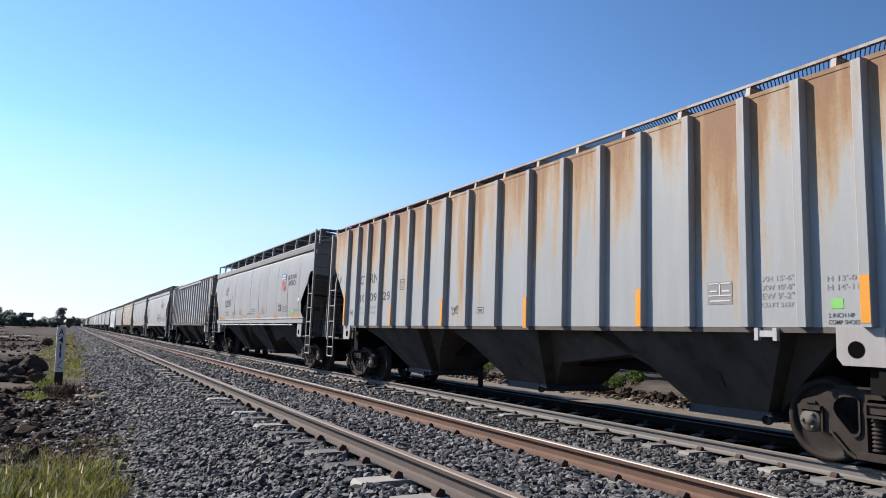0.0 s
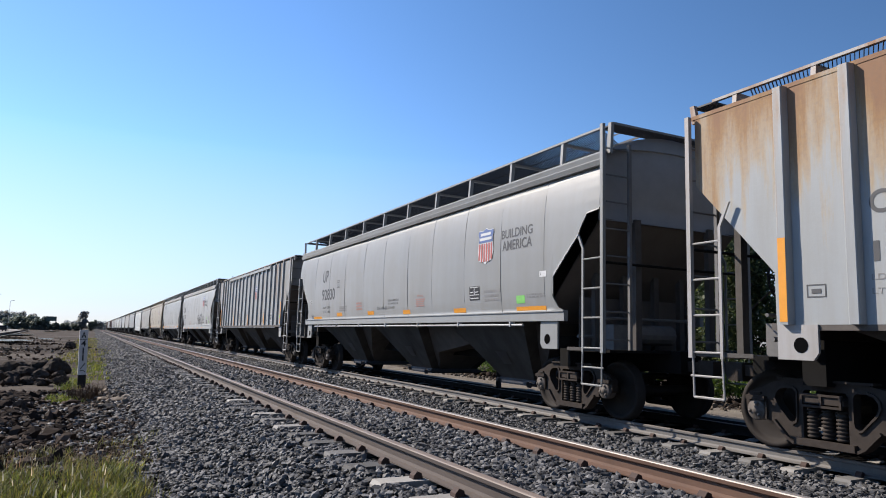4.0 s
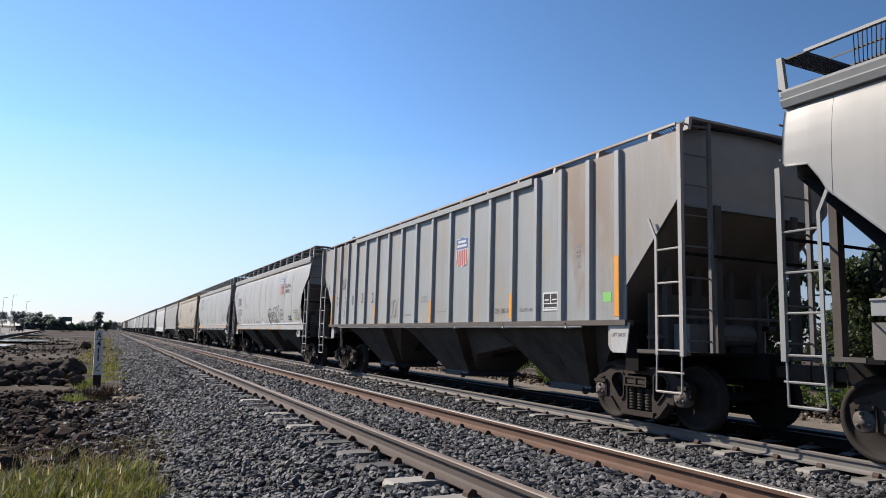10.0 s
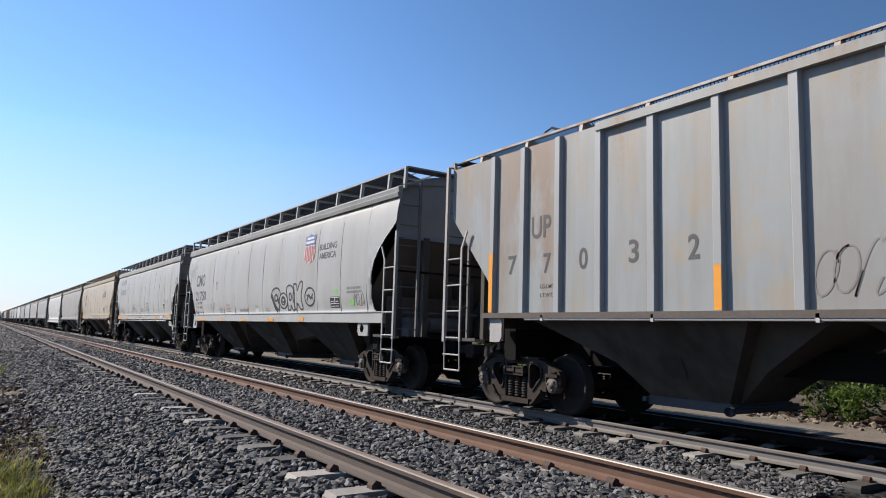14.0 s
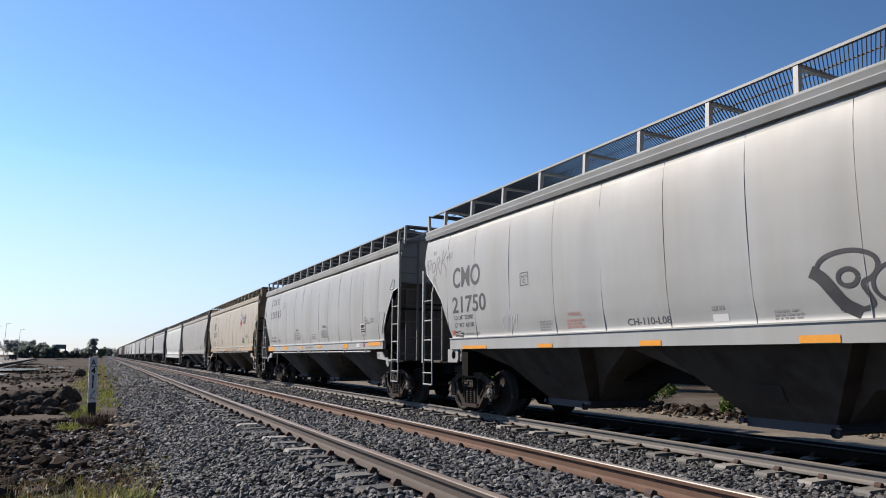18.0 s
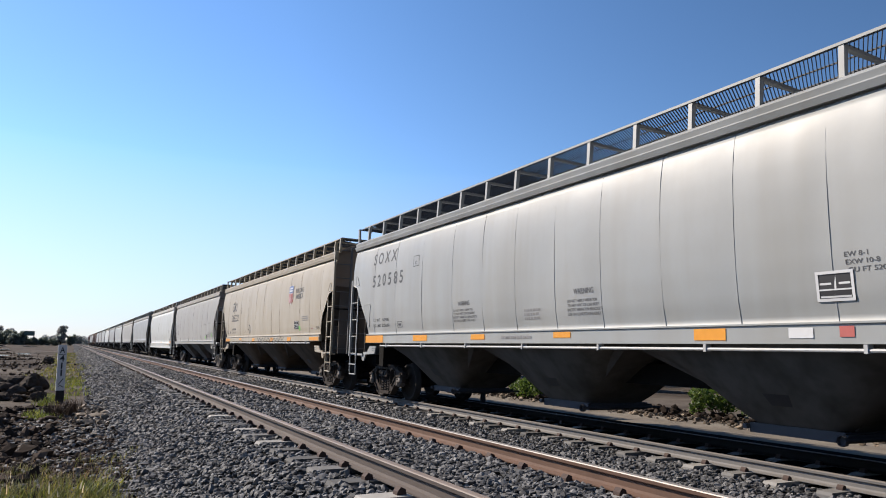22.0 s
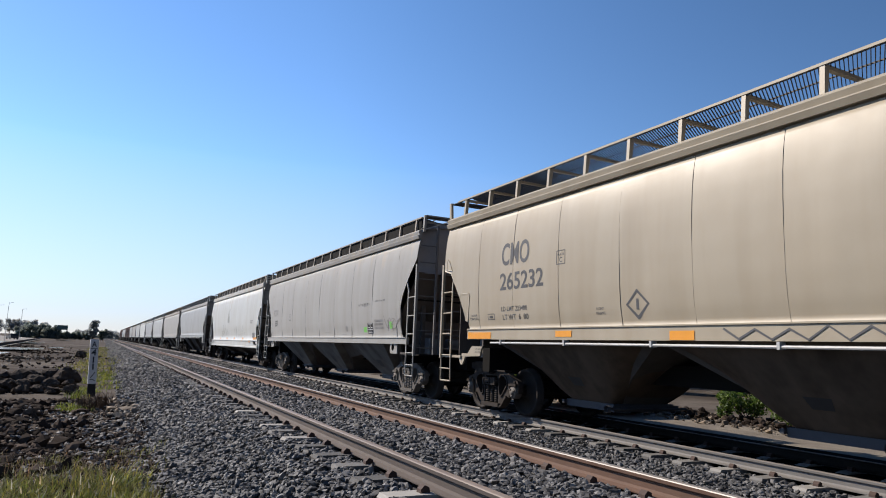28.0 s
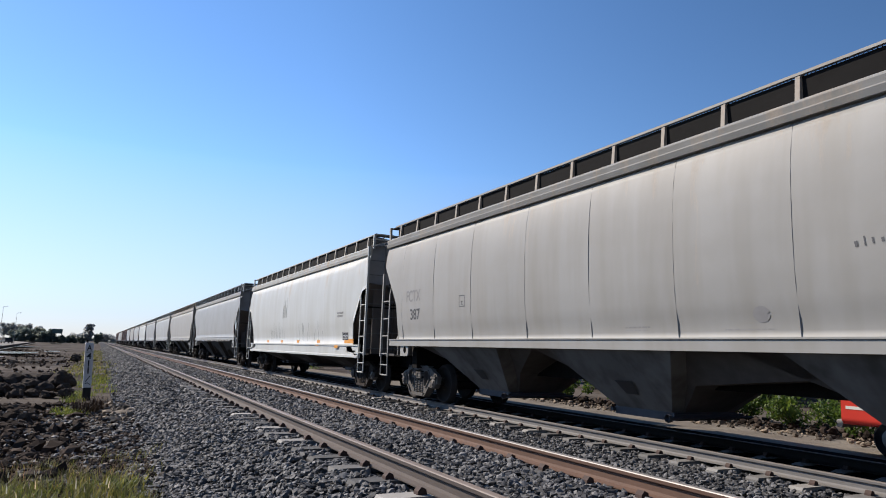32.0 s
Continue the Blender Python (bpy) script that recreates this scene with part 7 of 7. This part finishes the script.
cr = Mesh().add([(-9.6, 86, -0.26), (-17.9, 260, -0.26), (-62, 520, -0.26), (-42, 160, -0.26)], [(0, 1, 2, 3)])
tagged(new("concrete_road", cr.data("concrete_road", ground_mat("pale_concrete_road", [(0.24, 0.225, 0.20), (0.32, 0.30, 0.275), (0.40, 0.38, 0.35)], 0.3))), "pale concrete road across the field", "road", "", "structure")
kb = Mesh().box(-0.15, 0.15, -95, 95, -0.1, 0.35)
kr = tagged(new("road_kerb", kb.data("road_kerb", M["rock"])), "dark raised kerb along the concrete road", "kerb", "", "structure")
kr.matrix_basis = pose(-14.4, 172, -0.3, 0, 0, 2.75)
lone = boulder("boulder", 0.33, M["earth"], 99)
lone.matrix_basis = pose(-1.3, 56.6, -0.15)
tagged(lone, "lone dark boulder beside the weeds", "boulder")


def parked_car(x, y, turn, colour):
    """A small car far across the field."""
    c = thing("parked_car", "dark car parked far across the field", "car", "", pose(x, y, -0.26, 0, 0, turn))
    part("body", Mesh().prism([(-2.1, 0.3), (2.1, 0.3), (2.15, 0.7), (1.3, 0.85), (-2.1, 0.9)], -0.85, 0.85).data("body", colour), c)
    part("cabin", Mesh().prism([(-1.7, 0.88), (1.2, 0.84), (0.5, 1.42), (-1.3, 1.42)], -0.75, 0.75).data("cabin", M["tar"]), c)
    for q in (-1, 1):
        for yy in (-1.3, 1.3):
            part("wheel", Mesh().turned([(-0.1, 0.0), (-0.1, 0.32), (0.1, 0.32), (0.1, 0.0)], 14, (0.8 * q, yy, 0.32)).data("wheel", M["tar"]), c)


parked_car(-20.1, 199.5, 20, plain("dark_car_paint", (0.03, 0.035, 0.045), 0.3, 0.1, bmp=0))


# ---------------------------------------------------------------- trees and bushes
def leaf_cloud(name, clumps, per, leaf, material, seed, flat=0.8):
    """Small two-sided leaves gathered in clumps."""
    rng = np.random.default_rng(seed)
    vs = []
    for cx, cy, cz, r in clumps:
        q = rng.normal(0, 1, (per, 3))
        q = q / np.linalg.norm(q, axis=1)[:, None] * (rng.uniform(0.35, 1.05, per) ** 0.6)[:, None] * r
        q[:, 2] *= flat
        q += (cx, cy, cz)
        a, b = rng.normal(0, 1, (per, 3)), rng.normal(0, 1, (per, 3))
        a /= np.linalg.norm(a, axis=1)[:, None]
        b -= a * (a * b).sum(1)[:, None]
        b /= np.linalg.norm(b, axis=1)[:, None]
        s = (leaf * rng.uniform(0.6, 1.4, per))[:, None]
        vs.append(np.stack([q - a * s, q + b * s * 0.5, q + a * s, q - b * s * 0.5], 1))
    v = np.concatenate(vs).reshape(-1, 3)
    n = len(v) // 4
    me = bpy.data.meshes.new(name)
    me.from_pydata(v.tolist(), [], [(4 * k, 4 * k + 1, 4 * k + 2, 4 * k + 3) for k in range(n)])
    me.materials.append(material)
    return me


def tree(x, y, z, h, r, seed, material, label, leaf=0.09, per=170, nclump=26, trunk=0.35):
    rnd = random.Random(seed)
    t = thing("tree", label, "tree", "", pose(x, y, z, 0, 0, rnd.uniform(0, 360)))
    m = Mesh()
    prof = [(0, 0.06 * h * 0.5), (h * 0.15, 0.022 * h), (h * 0.55, 0.014 * h), (h * 0.85, 0.004 * h)]
    m.turned(prof, 9, axis="z")
    cl = []
    for k in range(nclump):
        a, zz = rnd.uniform(0, 6.28), h * (trunk + (1 - trunk) * rnd.random() ** 0.8)
        rr = r * rnd.uniform(0.15, 0.95) * (1.0 - 0.55 * abs((zz / h - trunk) / (1 - trunk) - 0.35))
        c = (rr * math.cos(a), rr * math.sin(a), zz)
        cl.append((*c, r * rnd.uniform(0.22, 0.42)))
        if k % 3 == 0:
            m.bar((0, 0, zz * 0.65), c, 0.008 * h, 5)
    part("trunk", m.data("trunk", M["bark"]), t)
    part("crown", leaf_cloud("crown", cl, per, leaf, material, seed), t)
    return t


def bush(x, y, z, r, h, seed, material=None, leaf=0.055):
    rnd = random.Random(seed)
    cl = [(rnd.uniform(-r, r), rnd.uniform(-r, r), h * rnd.uniform(0.2, 0.75), h * rnd.uniform(0.22, 0.42)) for _ in range(12)]
    b = thing("bush", "sunlit green bush on the rubble bank", "bush", "bushes on the rubble bank", pose(x, y, z))
    m = Mesh()
    for c in cl[:7]:
        m.bar((c[0] * 0.3, c[1] * 0.3, -0.05), c[:3], 0.012, 5)
    part("woody_stem", m.data("woody_stem", M["bark"]), b)
    part("foliage", leaf_cloud("foliage", cl, 190, leaf, material or M["leaf"], seed, 0.9), b)


for k, (x, y, r, h) in enumerate(((16.6, 8.0, 0.9, 0.95), (16.9, 10.6, 0.8, 1.0), (16.7, 12.2, 0.9, 1.0), (16.9, 14.0, 0.8, 0.9), (16.5, 17.8, 0.7, 0.85), (16.3, 21.8, 0.7, 0.9), (16.4, 23.0, 0.7, 0.95), (16.8, 27.5, 1.0, 1.2), (17.2, 32, 1.1, 1.2), (16.9, 38, 1.2, 1.3), (17.5, 46, 1.4, 1.5), (17.2, 56, 1.6, 1.5), (17.0, 5.2, 0.8, 0.9))):
    bush(x, y, -0.42, r, h, 60 + k)
rocks(3200, 14.6, 17.6, 3.0, 34.0, 0.02, 0.09, 41, M["rubble"], "rubble_bank", "bank of broken stone beyond the dirt track", 1.0)
rocks(900, 15.4, 17.0, 6.0, 30.0, 0.04, 0.13, 42, M["rock"], "rubble_bank", "dark clods on the rubble bank", 1.6)
for k, (x, y, h, r) in enumerate(((26.5, 21.5, 6.4, 2.6), (29.0, 17.0, 5.6, 2.3), (33.0, 27.5, 6.6, 2.8), (31.0, 36.0, 6.8, 2.8), (29.0, 47.0, 6.5, 2.8), (25.5, 12.0, 4.6, 2.2), (27.0, 8.0, 4.8, 2.4), (30.5, 13.0, 5.6, 2.6), (26.0, 16.5, 4.6, 2.2), (33.0, 20.0, 6.0, 2.8), (29.5, 26.0, 5.2, 2.4), (37.0, 33.0, 6.4, 3.0), (24.5, 30.0, 4.2, 2.0), (26.0, 40.0, 5.0, 2.4))):
    tree(x, y, -0.5, h, r, 80 + k, M["leaf_dark"], "dark leafy tree beyond the dirt track", 0.12, 330, 40, 0.08)
pole = Mesh().turned([(0, 0.09), (2.0, 0.075), (2.02, 0.0)], 10, axis="z")
pl = tagged(new("post", pole.data("post", M["tar"])), "dark wooden post beyond the far track", "post")
pl.matrix_basis = pose(12.0, 19.4, -0.5)

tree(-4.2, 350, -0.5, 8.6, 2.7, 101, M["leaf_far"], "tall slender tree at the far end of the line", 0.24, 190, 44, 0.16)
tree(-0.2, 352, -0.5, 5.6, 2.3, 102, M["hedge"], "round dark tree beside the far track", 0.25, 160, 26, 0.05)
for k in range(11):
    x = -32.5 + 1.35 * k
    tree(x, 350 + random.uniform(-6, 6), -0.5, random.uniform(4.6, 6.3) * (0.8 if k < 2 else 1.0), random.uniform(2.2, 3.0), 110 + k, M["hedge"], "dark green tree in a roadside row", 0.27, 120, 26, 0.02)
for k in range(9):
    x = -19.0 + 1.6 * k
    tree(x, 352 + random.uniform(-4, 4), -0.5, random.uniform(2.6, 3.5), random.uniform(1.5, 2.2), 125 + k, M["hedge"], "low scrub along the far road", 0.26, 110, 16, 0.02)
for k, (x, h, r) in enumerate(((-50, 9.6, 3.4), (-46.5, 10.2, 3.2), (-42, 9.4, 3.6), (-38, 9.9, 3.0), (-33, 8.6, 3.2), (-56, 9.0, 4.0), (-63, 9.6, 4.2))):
    tree(x, 480, -0.5, h, r, 140 + k, M["leaf_far"], "tree behind the roadside row, its leaves paled for haze", 0.32, 80, 30, 0.3)
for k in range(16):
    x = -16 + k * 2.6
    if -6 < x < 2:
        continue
    tree(x + random.uniform(-1, 1), 520 + random.uniform(-20, 20), -0.5, random.uniform(4.0, 6.2), random.uniform(3, 5), 130 + k, M["leaf_far"], "low tree line on the horizon, its leaves paled for haze", 0.4, 90, 16, 0.02)
bb = thing("billboard", "dark roadside billboard on a single pole", "billboard", "", pose(-16.6, 350, -0.5))
part("panel", Mesh().box(-2.05, 2.05, -0.1, 0.1, 4.15, 6.15).data("panel", plain("shaded_sign_panel", (0.10, 0.16, 0.15), 0.6, 0.2)), bb)
part("pole", Mesh().turned([(0, 0.2), (5.8, 0.15)], 8, (1.85, 0.2, 0), "z").data("pole", M["truck"]), bb)
for x, y, h in ((-16.3, 150, 7.3), (-14.2, 152, 6.3), (-17.5, 148, 6.7)):
    lm = thing("street_lamp", "thin grey street lamp far across the field", "street lamp", "distant street lamps", pose(x, y, -0.5))
    part("pole", Mesh().turned([(0, 0.05), (h, 0.03)], 6, axis="z").data("pole", M["ladder"]), lm)
    part("lamp_arm", Mesh().bar((0, 0, h), (0.7, 0, h + 0.1), 0.03).data("lamp_arm", M["ladder"]), lm)


# ---------------------------------------------------------------- pickup on the dirt track
RED = plain("faded_red_car_paint", (0.52, 0.045, 0.033), 0.32, 0.15, 3.0, bmp=0)
TYRE = plain("tyre_rubber", (0.02, 0.02, 0.02), 0.85, 0.3, 9.0)
GLASS, _gn, _gl, _gb = mat("dark_window_glass")
_gb.inputs["Base Color"].default_value, _gb.inputs["Roughness"].default_value = (0.02, 0.025, 0.03, 1), 0.05
pickup = thing("pickup_truck", "old red pickup truck with a white roof and stripe", "truck")


CAR_WHEELS = []


def truck_body(poly, x0, x1, material, name, parent, label=""):
    return part(name, Mesh().prism(poly, x0, x1).data(name, material), parent, label)


bed = truck_body([(0.35, 0.55), (2.45, 0.55), (2.5, 0.62), (2.5, 1.06), (0.35, 1.06)], -0.88, 0.88, RED, "load_bed", pickup)
truck_body([(0.5, 0.90), (2.35, 0.90), (2.35, 1.075), (0.5, 1.075)], -0.80, 0.80, M["tar"], "bed_floor", bed)
truck_body([(-2.45, 0.50), (0.33, 0.50), (0.33, 1.08), (-0.95, 1.08), (-2.30, 1.02), (-2.48, 0.90)], -0.88, 0.88, RED, "front_body", pickup)
cab = truck_body([(-0.95, 1.08), (0.33, 1.08), (0.25, 1.62), (-0.45, 1.62)], -0.78, 0.78, RED, "cab", pickup)
truck_body([(-0.50, 1.60), (0.28, 1.60), (0.24, 1.67), (-0.44, 1.67)], -0.76, 0.76, M["white"], "roof", cab, "white painted roof")
for q in (-1, 1):
    truck_body([(-0.78, 1.13), (0.24, 1.13), (0.19, 1.55), (-0.44, 1.55)], 0.785 * q, 0.79 * q, GLASS, "side_window", cab)
    truck_body([(-2.3, 0.84), (2.4, 0.84), (2.4, 0.90), (-2.3, 0.90)], 0.882 * q, 0.888 * q, M["white"], "stripe", pickup, "white side stripe")
    for y in (-1.55, 1.55):
        w = part("wheel", Mesh().turned([(-0.1, 0.0), (-0.1, 0.2), (-0.11, 0.31), (-0.08, 0.35), (0.08, 0.35), (0.11, 0.31), (0.1, 0.2), (0.1, 0.0)], 24).data("wheel", TYRE), pickup, "black tyre on a pale rim", pose(0.78 * q, y, 0.35))
        part("rim", Mesh().turned([(0.112 * q, 0.0), (0.112 * q, 0.13), (0.10 * q, 0.19)], 16).data("rim", M["ladder"]), w)
        CAR_WHEELS.append((w, 0.78 * q, y))
part("rear_bumper", Mesh().box(-0.85, 0.85, 2.5, 2.62, 0.48, 0.62).data("rear_bumper", M["ladder"]), pickup, "pale steel bumper")
part("front_bumper", Mesh().box(-0.85, 0.85, -2.62, -2.5, 0.45, 0.6).data("front_bumper", M["ladder"]), pickup)
for q in (-1, 1):
    part("tail_lamp", Mesh().box(0.72 * q - 0.06, 0.72 * q + 0.06, 2.5, 2.515, 0.75, 0.95).data("tail_lamp", M["red"]), pickup)

# ---------------------------------------------------------------- motion
def motions():
    times = [float(k) for k in range(33)]
    for u, car in TRAIN:
        walk(car, [(t, pose(TRACK_X, u - gone(t), 0)) for t in times])
    walk(pickup, [(t, pose(14.1, 24.1 + 2.97 * (26.0 - t), -0.46)) for t in times])
    steps = [32.0 * k / 180 for k in range(181)]
    for w, y in WHEELS:
        walk(w, [(t, pose(0, y, 0.457, math.degrees(gone(t) / 0.457))) for t in steps])

    for w, x, y in CAR_WHEELS:
        walk(w, [(t, pose(x, y, 0.35, math.degrees(2.97 * t / 0.35))) for t in steps])


motions()
